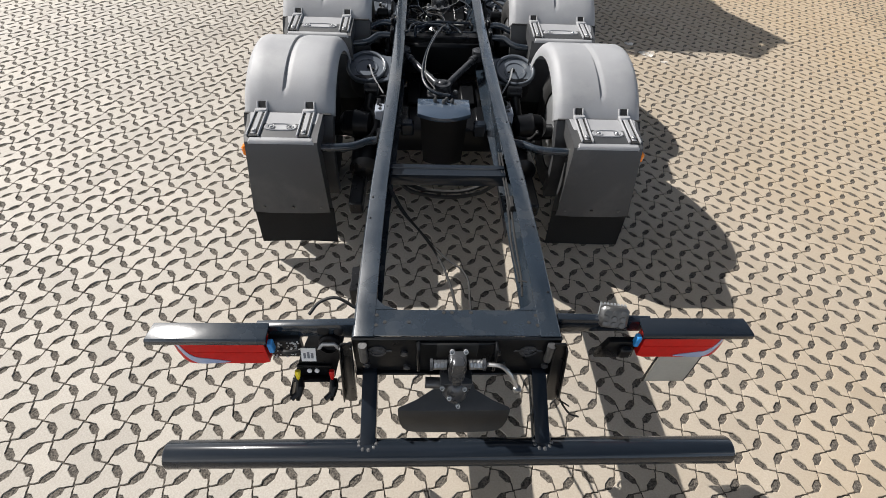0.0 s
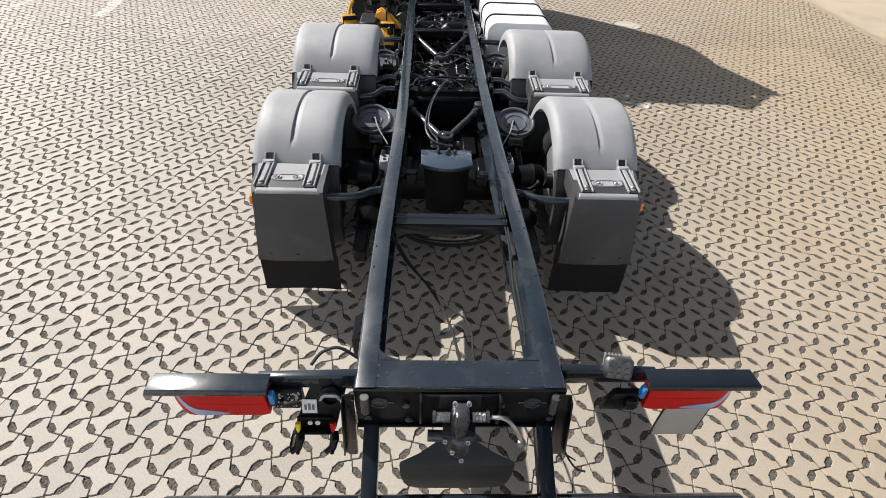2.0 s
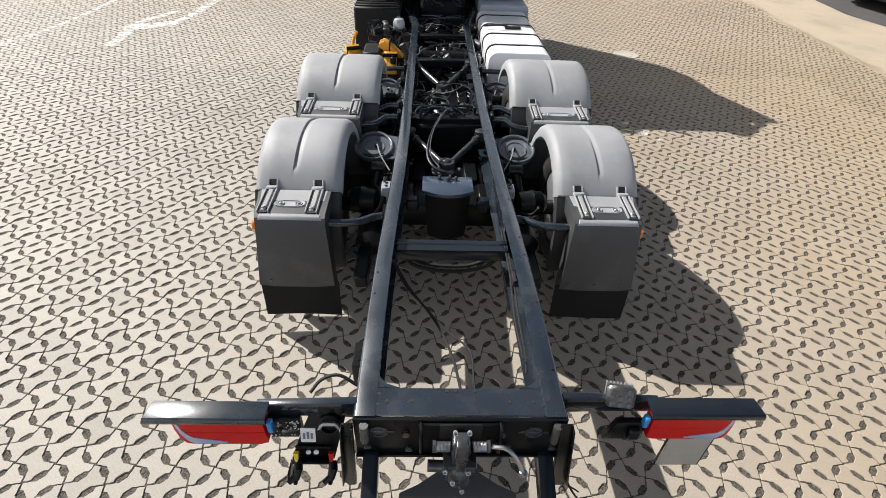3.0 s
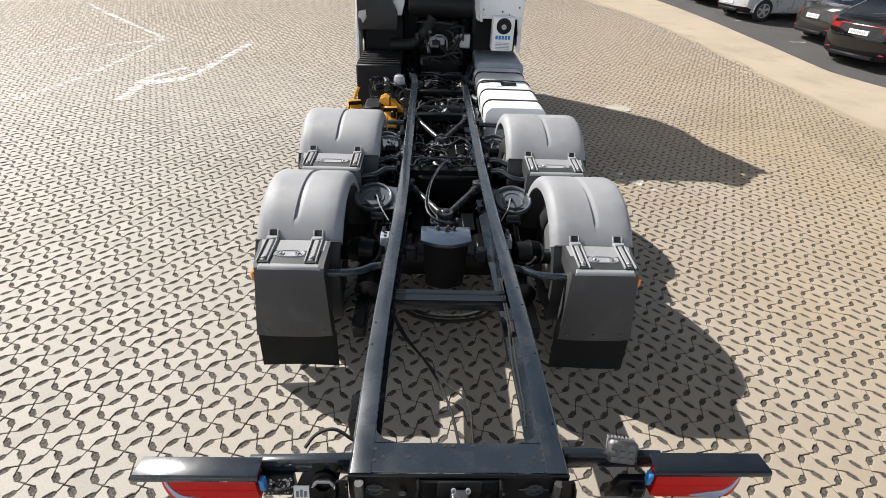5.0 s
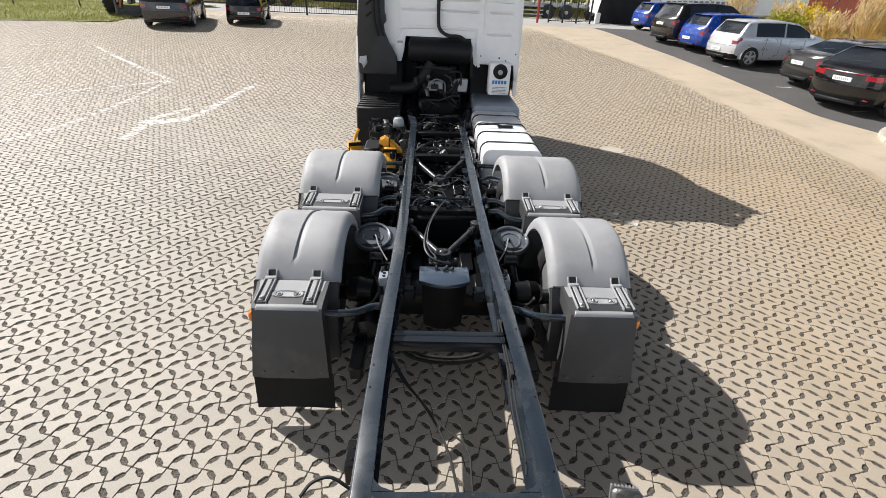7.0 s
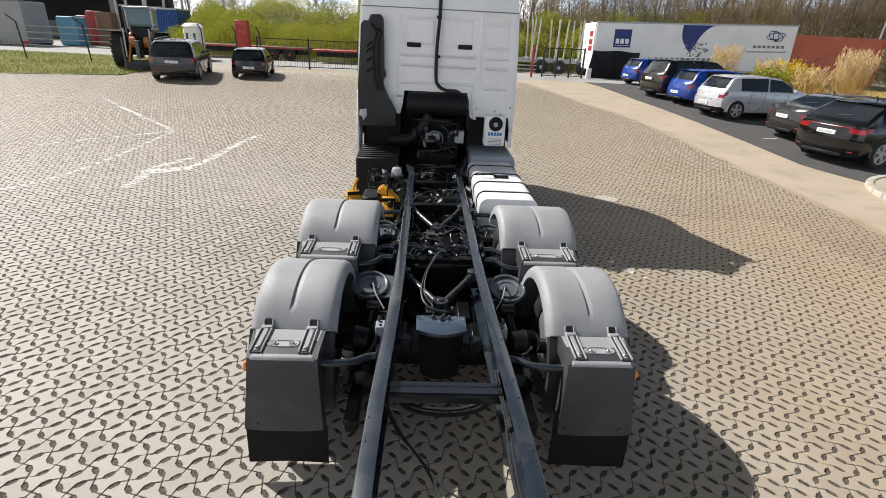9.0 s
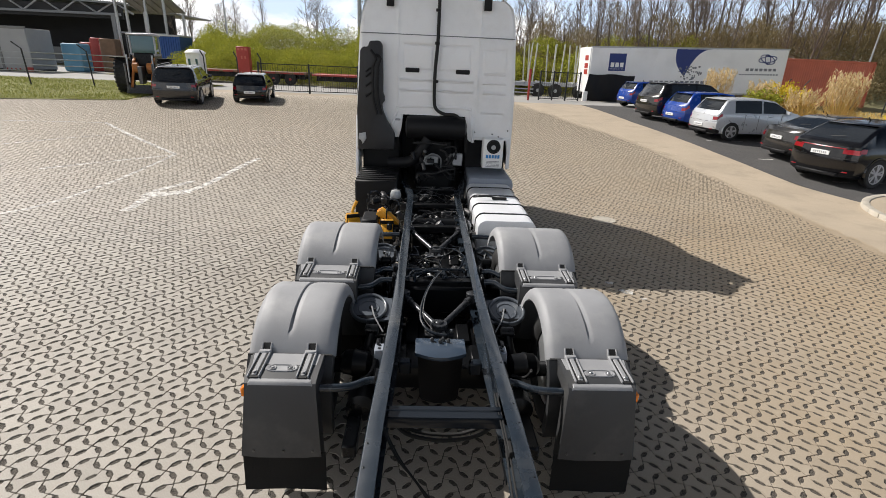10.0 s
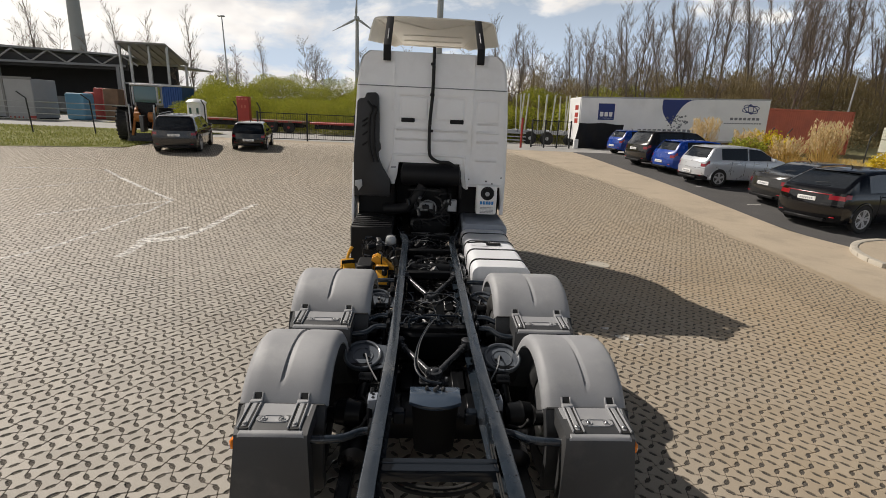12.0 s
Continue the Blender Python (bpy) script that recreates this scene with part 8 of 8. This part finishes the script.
    root.matrix_world = pose(x, y, z, 0, 0, 16) @ Matrix.Diagonal((0.86, 0.86, 0.92, 1))


wheel_loader(-13.95, 25.0, far_z(-14.0, 25.0) + 0.02)

# portable toilet
root = thing("portable_toilet", "white portable toilet with a rounded roof", "portable toilet")
b = BM()
box(b, -15.35, -14.45, 32.6, 33.5, 0.74, 2.65, 0.06)
part("cabin", b, M_WHITE, root)
b = BM()
lathe(b, [(0.62, 0), (0.64, 0.05), (0.45, 0.2), (0.2, 0.26)], Matrix.Translation((-14.9, 33.05, 2.62)), 20)
part("roof", b, M_WHITE, root)
b = BM()
for x in (-15.2, -14.75):
    box(b, x, x + 0.14, 32.58, 32.6, 0.95, 2.3, 0.004)
part("door_strip", b, M_GREENGLASS, root)

# red cabinet with pale marks
root = thing("red_cabinet", "tall red steel cabinet with pale marks", "cabinet")
b = BM()
box(b, -13.3, -12.45, 35.8, 36.3, 0.7, 3.2, 0.02)
part("body", b, M_REDPAINT, root)
b = BM()
for k in range(3):
    box(b, -13.2 + 0.24 * k, -13.05 + 0.24 * k, 35.785, 35.8, 2.95, 3.1)
for k in range(2):
    box(b, -13.0 + 0.24 * k, -12.9 + 0.24 * k, 35.785, 35.8, 2.4, 2.6)
part("mark", b, M_RUST, root)

# left trailer, partly seen, with a pale rear door
root = thing("curtain_trailer", "grey curtain-sided trailer with pale rear doors", "trailer")
b = BM()
root.matrix_world = pose(0.1, 0, -0.25)
box(b, -48, -32.9, 40.6, 43.1, 1.15, 4.20, 0.04)
part("curtain", b, M_CANOPY, root)
b = BM()
box(b, -32.9, -30.7, 40.5, 43.2, 1.1, 4.10, 0.05)
part("rear_box", b, M_CANOPY, root)
b = BM()
box(b, -48, -30.7, 40.7, 43, 0.9, 1.15, 0.02)
for x in (-35.0, -33.7, -32.4, -39):
    lathe(b, [(0.3, -0.15), (0.48, -0.15), (0.5, 0), (0.48, 0.15), (0.3, 0.15)], along((x, 40.9, 1.0), (0, -1, 0)), 18)
part("running_gear", b, M_BLACK, root)
b = BM()
box(b, -48, -30.68, 40.48, 40.58, 4.02, 4.22, 0.01)
box(b, -32.98, -32.80, 40.46, 40.58, 1.1, 4.1, 0.01)
part("curtain_rail", b, M_SHEET, root)
for k in range(4):
    b = BM()
    box(b, -32.7 + 0.32 * k, -32.62 + 0.32 * k, 40.44, 40.5, 1.02, 1.22, 0.01)
    part("rear_marker", b, M_REDPAINT, root)
b = BM()
box(b, -31.3, -30.72, 40.46, 40.52, 1.0, 1.3, 0.01)
part("rear_lamp_bar", b, M_REDPAINT, root)
b = BM()
box(b, -36.4, -33.7, 39.9, 40.45, 0.95, 1.95, 0.12, None, 3)
part("pale_skirt", b, M_WHITE, root)
b = BM()
for k, (x, w) in enumerate(((-36.2, 0.5), (-35.3, 0.5))):
    box(b, x, x + w, 40.58, 40.6, 2.4, 3.3)
part("print_bar", b, M_GREYPRINT, root)

# open hall with a truss roof
root = thing("open_hall", "large open-fronted hall with steel roof trusses", "building")
b = BM()
prism(b, [(-75, 7.2), (-46, 7.74), (-33, 7.30), (-33, 7.12), (-46, 7.52), (-75, 7.0)], "y", 58, 82)
part("roof", b, M_HALL, root)
b = BM()
box(b, -75, -33.2, 58.2, 58.5, 6.0, 6.25, 0.02)
part("eaves_beam", b, M_HALL, root)
b = BM()
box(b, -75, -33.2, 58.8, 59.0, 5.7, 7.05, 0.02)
part("fascia_panel", b, M_HALLSHADE, root)
for k in range(9):
    x = -66 + 3.8 * k
    b = BM()
    top = 7.45
    tube(b, [(x, 58.3, 6.2), (x + 1.9, 58.3, top - 0.1 * abs(x + 46) / 10)], 0.09, 6)
    tube(b, [(x + 1.9, 58.3, top - 0.1 * abs(x + 46) / 10), (x + 3.8, 58.3, 6.2)], 0.09, 6)
    part("truss_brace", b, M_GALV, root)
b = BM()
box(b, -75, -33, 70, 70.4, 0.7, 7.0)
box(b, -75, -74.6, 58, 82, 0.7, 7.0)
part("back_wall", b, M_HALLSHADE, root)
for x in (-60, -47, -34):
    b = BM()
    box(b, x - 0.2, x + 0.2, 58.2, 58.6, 0.6, 6.2, 0.02)
    part("column", b, M_HALL, root)
b = BM()
box(b, -58, -40, 66, 69, 0.7, 2.6, 0.05)
part("stored_crate", b, M_HALL, root)

# roofed gantry beside the hall
root = thing("roofed_gantry", "tall steel gantry with a tilted sheet roof", "gantry")
b = BM()
prism(b, [(47.6, 7.48), (52.0, 6.10), (52.0, 6.22), (47.6, 7.62)], "x", -27.95, -23.5)
part("roof", b, M_SHEET, root)
for k in range(6):
    b = BM()
    x = -27.8 + 0.83 * k
    prism(b, [(47.6, 7.38), (52.0, 6.0), (52.0, 6.10), (47.6, 7.48)], "x", x, x + 0.08)
    part("rafter", b, M_SHEET, root)
for x, y, zt in ((-27.8, 48, 7.4), (-23.6, 48, 7.4), (-27.3, 51.8, 6.1), (-23.7, 51.8, 6.1), (-25.2, 48, 7.4), (-26.9, 48, 7.4)):
    b = BM()
    box(b, x - 0.09, x + 0.09, y - 0.09, y + 0.09, 0.7, zt, 0.01)
    part("column", b, M_GALV, root)
b = BM()
box(b, -27.8, -23.6, 47.93, 48.07, 4.0, 4.15, 0.01)
part("cross_beam", b, M_HALL, root)
for k in range(5):
    b = BM()
    tube(b, [(-27.3 + 1.0 * k, 48, 0.8), (-27.3 + 1.0 * k, 48, 4.0)], 0.05, 5)
    part("frame_bar", b, M_HALL, root)
root = thing("shipping_container", "blue shipping container beside the gantry", "container")
b = BM()
wave = []
for k in range(18):
    x = -24.15 + 0.195 * k
    wave += [(x, 43.62), (x + 0.02, 43.56), (x + 0.11, 43.56), (x + 0.13, 43.62)]
prism(b, wave + [(-20.6, 43.62), (-20.6, 46), (-24.2, 46), (-24.2, 43.62)], "z", 0.75, 3.85)
part("wall", b, M_CONTBLUE, root)
b = BM()
box(b, -24.3, -20.5, 43.5, 46.1, 3.8, 3.95, 0.02)
part("roof_edge", b, M_GALV, root)
root = thing("tarped_stack", "stack under light blue tarpaulin", "stack")
b = BM()
box(b, -30.3, -28.75, 43.5, 45, 0.75, 2.95, 0.16, None, 3)
part("tarpaulin", b, M_CYAN, root)
b = BM()
box(b, -28.3, -27.0, 45.5, 46.5, 0.75, 3.45, 0.05)
solid("steel_block", b, M_WOOD, "stack of brown crated goods", "stack")
b = BM()
for x0, x1, z1 in ((-30.6, -29.6, 3.1), (-29.7, -28.9, 3.5), (-29.0, -28.35, 3.2)):
    box(b, x0, x1, 46.4, 47.3, 0.75, z1, 0.14, None, 2)
solid("red_bale", b, M_REDPAINT, "red wrapped bale behind the blue tarpaulin", "bale")


# street lamps
def street_lamp(x, y, h, lean):
    root = thing("street_lamp", "slender grey street lamp", "street lamp", "street lamps")
    z = far_z(x, y)
    b = BM()
    tube(b, [(x, y, z - 0.1), (x + lean * 0.5, y, z + h)], [0.09, 0.05], 8)
    part("pole", b, M_GALV, root)
    b = BM()
    box(b, x + lean * 0.5 - 0.35, x + lean * 0.5 + 0.25, y - 0.12, y + 0.12, z + h - 0.04, z + h + 0.08, 0.03)
    part("lamp_head", b, M_GALV, root)


street_lamp(-18.2, 48, 7.4, -0.5)
street_lamp(35.2, 40, 5.8, 0.5)


# wind turbines
def wind_turbine(x, y, hub, r0, r1, blade, turn):
    root = thing("wind_turbine", "pale grey wind turbine behind the trees", "wind turbine", "wind turbines")
    b = BM()
    tube(b, [(x, y, -2), (x, y, hub)], [r0, r1], 18)
    part("tower", b, M_TURBINE, root)
    b = BM()
    box(b, x - 1.2, x + 1.2, y - 3, y + 3, hub - 0.6, hub + 1.4, 0.4, None, 2)
    part("nacelle", b, M_TURBINE, root)
    for k in range(3):
        a = radians(turn + 120 * k)
        b = BM()
        d = Vector((math.cos(a), 0, math.sin(a)))
        n = Vector((-math.sin(a), 0, math.cos(a)))
        c = Vector((x, y - 3.4, hub))
        ring = []
        for t, w in ((0, 0.4), (0.08, 0.55), (0.2, 0.85), (0.6, 0.5), (1, 0.12)):
            p = c + d * blade * t
            ring.append([b.verts.new(p + n * w + Vector((0, 0.1, 0))), b.verts.new(p + Vector((0, -0.25 * w, 0))), b.verts.new(p - n * w * 0.6 + Vector((0, 0.1, 0)))])
        for p, q in zip(ring, ring[1:]):
            for i in range(3):
                b.faces.new((p[i], p[(i + 1) % 3], q[(i + 1) % 3], q[i]))
        part("blade", b, M_TURBINE, root)


wind_turbine(-37.9, 300, 50.5, 1.5, 0.9, 15, 88)
wind_turbine(-153, 240, 95, 3.2, 1.6, 40, 40)
wind_turbine(8.4, 300, 110, 2.2, 1.4, 40, 15)


# ---- bare trees ----
def bare_tree_mesh(seed, height, spread, poplar):
    r = random.Random(seed)
    trunk, twigs = BM(), BM()

    def grow(bm, p, d, length, rad, depth):
        n = 4 if depth < 2 else 3
        pts, rs = [p.copy()], [rad]
        q, dd = p.copy(), d.copy()
        for k in range(n):
            dd = (dd + Vector((r.uniform(-1, 1), r.uniform(-1, 1), r.uniform(-0.2, 0.5))) * (0.10 if depth == 0 else 0.22)).normalized()
            q = q + dd * length / n
            pts.append(q.copy())
            rs.append(rad * (1 - 0.8 * (k + 1) / n) if depth else rad * (1 - 0.88 * (k + 1) / n))
        tube(bm, pts, rs, 6 if depth == 0 else (4 if depth == 1 else 3), cap=False)
        return pts, rs

    pts, rs = [], []
    p = Vector((0, 0, -0.2))
    d = Vector((r.uniform(-0.08, 0.08), r.uniform(-0.08, 0.08), 1)).normalized()
    n = 9
    q = p.copy()
    for k in range(n + 1):
        pts.append(q.copy())
        rs.append(0.0085 * height * (1 - 0.92 * k / n) + 0.008)
        d = (d + Vector((r.uniform(-0.07, 0.07), r.uniform(-0.07, 0.07), 0.08))).normalized()
        q = q + d * height / n
    tube(trunk, pts, rs, 7, cap=False)
    count = 22
    for k in range(count):
        t = 0.26 + 0.72 * (k / count) ** 0.9
        i = min(int(t * n), n - 1)
        f = t * n - i
        base = pts[i].lerp(pts[i + 1], f)
        a = r.uniform(0, 2 * math.pi)
        up = 2.3 if poplar else 0.95
        dd = Vector((math.cos(a), math.sin(a), up * r.uniform(0.7, 1.3))).normalized()
        ln = spread * (1.1 - t * 0.75) * r.uniform(0.6, 1.1)
        bp, br = grow(trunk, base, dd, ln, 0.0045 * height * (1.15 - t), 1)
        for m in range(8):
            j = r.randint(1, len(bp) - 1)
            a2 = r.uniform(0, 2 * math.pi)
            d2 = (dd + Vector((math.cos(a2), math.sin(a2), r.uniform(-0.1, 0.9))) * 0.75).normalized()
            tp, tr = grow(twigs, bp[j], d2, ln * r.uniform(0.28, 0.5), 0.016, 2)
            for w in range(2):
                d3 = (d2 + Vector((r.uniform(-1, 1), r.uniform(-1, 1), r.uniform(-0.3, 0.9))) * 0.7).normalized()
                s = r.choice(tp[1:])
                tube(twigs, [s, s + d3 * ln * r.uniform(0.12, 0.26)], [0.010, 0.005], 3, cap=False)
    return trunk, twigs


tree_kinds = []
for k in range(6):
    hgt, spr, pop = ((11, 3.6, True), (10, 3.4, True), (9, 3.0, False), (12, 3.8, True), (8, 2.8, False), (10.5, 3.2, True))[k]
    tr, tw = bare_tree_mesh(40 + k, hgt, spr, pop)
    root = thing("bare_tree", "leafless tall tree of early spring", "tree", "bare trees on the bank")
    part("trunk", tr, M_BARK, root, smooth=False)
    part("crown", tw, M_TWIG, root, smooth=False)
    tree_kinds.append(root)
rt = random.Random(77)
spots = []
for k in range(120):
    x = 5.5 + 46 * (k / 119) + rt.uniform(-1.2, 1.2)
    y = rt.uniform(43, 58) - 0.08 * x
    spots.append((x, y, (0.60 + 0.0110 * (x - 9)) * rt.uniform(0.72, 1.14) * (1 + 0.012 * (y - 46))))
for k in range(34):
    x = rt.uniform(-25, 5)
    spots.append((x, rt.uniform(50, 62), rt.choice((0.36, 0.45, 0.55, 0.62, 0.70))))
for k in range(12):
    spots.append((-72 + 3.0 * k + rt.uniform(-1.5, 1.5), rt.uniform(84, 95), rt.uniform(1.05, 1.7)))
for k, (x, y, s) in enumerate(spots):
    src = tree_kinds[rt.choice((0, 1, 3, 5, 0, 2, 4)) if x > 5 else rt.choice((2, 2, 4, 4, 1))]
    m = pose(x, y, far_z(x, y) - 0.1, 0, -2.2, 0) @ pose(0, 0, 0, 0, 0, rt.uniform(0, 360))
    if k < 6:
        ob = tree_kinds[k]
        ob.matrix_world = m
    else:
        ob = copy_thing(src, m)
    ob.scale = (s, s, s * rt.uniform(0.95, 1.1))


# ---- scrub, grass and plumes ----
def leaves(n, place, size, seed, upright=0.0, slim=1.0):
    """n small leaf quads; place(rng) gives each one's middle."""
    g = np.random.default_rng(seed)
    c = place(g, n)
    d = g.normal(size=(n, 3))
    d[:, 2] = d[:, 2] * (1 - upright) + upright * 3
    d /= np.linalg.norm(d, axis=1, keepdims=True)
    e = np.cross(d, g.normal(size=(n, 3)))
    e /= np.linalg.norm(e, axis=1, keepdims=True)
    s = g.uniform(size[0], size[1], (n, 1))
    a, b2 = d * s, e * s * 0.5 * slim
    return np.stack([c - a, c + b2, c + a, c - b2], 1)


def on_land(x, y):
    return np.array([land(px, py) for px, py in zip(x, y)])


def bank_place(x0, x1, y0, y1, hmax, freq, seed):
    def place(g, n):
        x, y = g.uniform(x0, x1, n * 2), g.uniform(y0, y1, n * 2)
        clump = np.array([noise.noise(Vector((px * freq, py * freq, seed))) for px, py in zip(x, y)])
        keep = np.argsort(-(clump + g.uniform(-1.2, 1.2, n * 2)))[:n]
        x, y, clump = x[keep], y[keep], clump[keep]
        h = hmax * np.clip(0.55 + clump * 0.9, 0.25, 1.2)
        return np.stack([x, y, on_land(x, y) + h * g.uniform(0, 1, n) ** 0.8], 1)
    return place


tagged(quads_mesh("spring_scrub", leaves(170000, bank_place(-21.5, 7, 38.5, 52, 3.0, 0.30, 1.0), (0.045, 0.12), 21, 0.35, 0.6), M_SPRING),
       "fresh yellow-green scrub covering the bank", "shrubs", kind="stuff")
tagged(quads_mesh("mixed_scrub", leaves(60000, bank_place(4, 24, 39.5, 48, 3.0, 0.3, 4.0), (0.05, 0.13), 22), M_SPRING),
       "yellow-green scrub thinning between bare trees", "shrubs", kind="stuff")
tagged(quads_mesh("dry_scrub", leaves(150000, bank_place(3, 54, 40, 56, 3.9, 0.3, 8.0), (0.08, 0.30), 23, 0.72, 0.15), M_BRUSH),
       "dry brown scrub and saplings under the trees", "shrubs", kind="stuff")
tagged(quads_mesh("dry_undergrowth", leaves(36000, bank_place(12, 52, 39, 50, 1.6, 0.35, 11.0), (0.06, 0.16), 24), M_BRUSH),
       "dead brown leaves of the undergrowth", "shrubs", kind="stuff")
tagged(quads_mesh("blossom", leaves(2600, bank_place(24, 40, 41, 45, 2.8, 0.5, 15.0), (0.04, 0.08), 25), M_BLOSSOM),
       "pale blossom scattered over the scrub", "shrubs", kind="stuff")


def verge_place(g, n):
    x = g.uniform(-34, -13.3, n)
    y0 = 21.85 + 0.22 * (x + 13.9)
    y = y0 + (33.2 - y0) * g.uniform(0, 1, n) ** 1.3
    z = np.array([rise(v) for v in y])
    return np.stack([x, y, z + 0.02], 1)


tagged(quads_mesh("grass", leaves(42000, verge_place, (0.05, 0.12), 31, 0.8, 0.25), M_GRASS), "short green grass of the verge", "grass", kind="stuff")


def strip_place(g, n):
    x = g.uniform(15.5, 34, n)
    y = g.uniform(12, 33, n)
    z = np.array([rise(v) for v in y])
    return np.stack([x, y, z + 0.03], 1)


tagged(quads_mesh("dry_grass", leaves(14000, strip_place, (0.06, 0.16), 33, 0.8, 0.25), M_PAMPASLEAF), "dry grass of the planted strip", "grass", kind="stuff")


def plume_clump(x, y, h, w, n, seed, label):
    root = thing("pampas_grass", label, "ornamental grass", "pampas clumps")
    g = np.random.default_rng(seed)
    z = rise(y)
    v = []
    for k in range(n * 3):
        a, r = g.uniform(0, 2 * math.pi), w * 0.5 * math.sqrt(g.uniform(0, 1))
        tip = np.array([x + r * 1.5 * math.cos(a), y + r * 1.5 * math.sin(a), z + h * g.uniform(0.3, 0.72)])
        base = np.array([x + r * 0.5 * math.cos(a), y + r * 0.5 * math.sin(a), z])
        mid = base * 0.45 + tip * 0.55 + np.array([0, 0, h * 0.08])
        s = np.array([-math.sin(a), math.cos(a), 0]) * 0.014
        v.append([base - s, base + s, mid + s, mid - s])
        v.append([mid - s, mid + s, tip + s * 0.2, tip - s * 0.2])
    ob = quads_mesh("blades", np.array(v), M_PAMPASLEAF)
    ob.parent = root
    v = []
    for k in range(n):
        a, r = g.uniform(0, 2 * math.pi), w * 0.5 * math.sqrt(g.uniform(0, 1))
        bx, by = x + r * math.cos(a), y + r * math.sin(a)
        top = z + h * g.uniform(0.72, 1.0)
        lean = np.array([math.cos(a), math.sin(a), 0]) * r * 0.3
        for m in range(26):
            t = m / 25
            c = np.array([bx, by, top - 0.62 * h * 0.45 * (1 - t)]) + lean * t
            ww = 0.085 * math.sin(math.pi * min(1, 0.15 + 0.85 * (1 - t))) + 0.01
            o = g.normal(size=3) * ww * 0.5
            d = np.array([g.normal() * 0.4, g.normal() * 0.4, 1.0]) * 0.075
            s = np.cross(d, g.normal(size=3))
            s = s / np.linalg.norm(s) * 0.017
            v.append([c + o - d, c + o + s, c + o + d, c + o - s])
    ob = quads_mesh("plumes", np.array(v), M_PAMPAS)
    ob.parent = root


plume_clump(15.5, 26.2, 2.4, 1.2, 60, 1, "tall clump of straw-coloured pampas grass")
plume_clump(17.3, 25.2, 1.9, 1.2, 50, 2, "straw-coloured pampas clump by a yellow bush")
plume_clump(17.9, 22.6, 1.7, 1.4, 30, 3, "low tawny ornamental grass behind the silver car")
plume_clump(17.85, 20.4, 2.6, 1.25, 90, 4, "tall pale pampas clump behind dark cars")
plume_clump(20.5, 18.6, 1.5, 1.5, 30, 5, "low tawny ornamental grass clump")
plume_clump(19.6, 16.4, 1.6, 1.7, 30, 6, "low tawny ornamental grass clump")


def bush(x, y, h, w, seed, m, label):
    def place(g, n):
        d = g.normal(size=(n, 3))
        d /= np.linalg.norm(d, axis=1, keepdims=True)
        r = g.uniform(0.3, 1, (n, 1)) ** 0.5
        lump = 1 + 0.25 * np.sin(d[:, :1] * 7 + seed) * np.cos(d[:, 1:2] * 6)
        p = d * r * lump * np.array([[w / 2, w / 2, h / 2]])
        return p + np.array([[x, y, rise(y) + h / 2]])
    root = thing("bush", label, "bush", "bushes of the planted strip")
    ob = quads_mesh("foliage", leaves(1500, place, (0.05, 0.11), seed), m)
    ob.parent = root
    b = BM()
    r = random.Random(seed)
    for k in range(7):
        tube(b, [(x, y, rise(y)), (x + r.uniform(-0.4, 0.4) * w, y + r.uniform(-0.4, 0.4) * w, rise(y) + h * r.uniform(0.6, 0.9))], [0.025, 0.006], 4, cap=False)
    part("stems", b, M_BARK, root)


bush(17.0, 24.6, 1.5, 2.0, 51, M_SPRING, "yellow-green bush in the planted strip")
bush(18.3, 23.6, 1.2, 1.6, 52, M_PAMPASLEAF, "tawny dry bush in the planted strip")
bush(20.9, 20.2, 1.5, 1.7, 53, M_GOLD, "yellow forsythia bush by the pampas grass")
bush(18.6, 25.4, 1.9, 2.4, 56, M_GOLD, "golden flowering bush in the planted strip")
bush(20.6, 17.6, 1.2, 1.5, 57, M_GOLD, "low golden bush beside the pampas grass")
bush(22.5, 18.5, 1.3, 1.8, 54, M_PAMPASLEAF, "tawny dry bush in the planted strip")
bush(16.1, 27.6, 1.2, 1.6, 55, M_SPRING, "yellow-green bush in the planted strip")
# pale crates
for k in range(3):
    root = thing("crate", "pale slatted crate in a stack", "crate", "stacked pale crates")
    b = BM()
    for q in range(4):
        box(b, 26.7, 28.3, 26.2, 27.2, 0.9 + 0.72 * k + 0.17 * q, 1.03 + 0.72 * k + 0.17 * q, 0.01)
    part("slat", b, M_STACK, root)
    b = BM()
    for x in (26.72, 28.2):
        box(b, x, x + 0.09, 26.17, 27.23, 0.88 + 0.72 * k, 1.56 + 0.72 * k, 0.005)
    part("batten", b, M_STACK, root)

# ---- paving stones: the nearest ones singly, the rest joined ----
def single_stone_mesh(kind):
    b = BM()
    rings = [[b.verts.new(p) for p in stone_ring(kind, s, z)] for s, z in ((0.0035, 0.0), (0.0008, -0.003), (0.0, -0.014))]
    b.faces.new(rings[0])
    for a, c in zip(rings, rings[1:]):
        for i in range(28):
            b.faces.new((c[i], c[(i + 1) % 28], a[(i + 1) % 28], a[i]))
    me = bpy.data.meshes.new("paving_stone")
    b.to_mesh(me)
    b.free()
    me.materials.append(M_STONE)
    return me


stone_meshes = [single_stone_mesh(0), single_stone_mesh(1)]
for x, y, q, dz, tx, ty in single_stones:
    ob = new("paving_stone", stone_meshes[q])
    ob.location = (x, y, dz)
    ob.rotation_euler = (ty, -tx, 0)
    ob.parent = yard
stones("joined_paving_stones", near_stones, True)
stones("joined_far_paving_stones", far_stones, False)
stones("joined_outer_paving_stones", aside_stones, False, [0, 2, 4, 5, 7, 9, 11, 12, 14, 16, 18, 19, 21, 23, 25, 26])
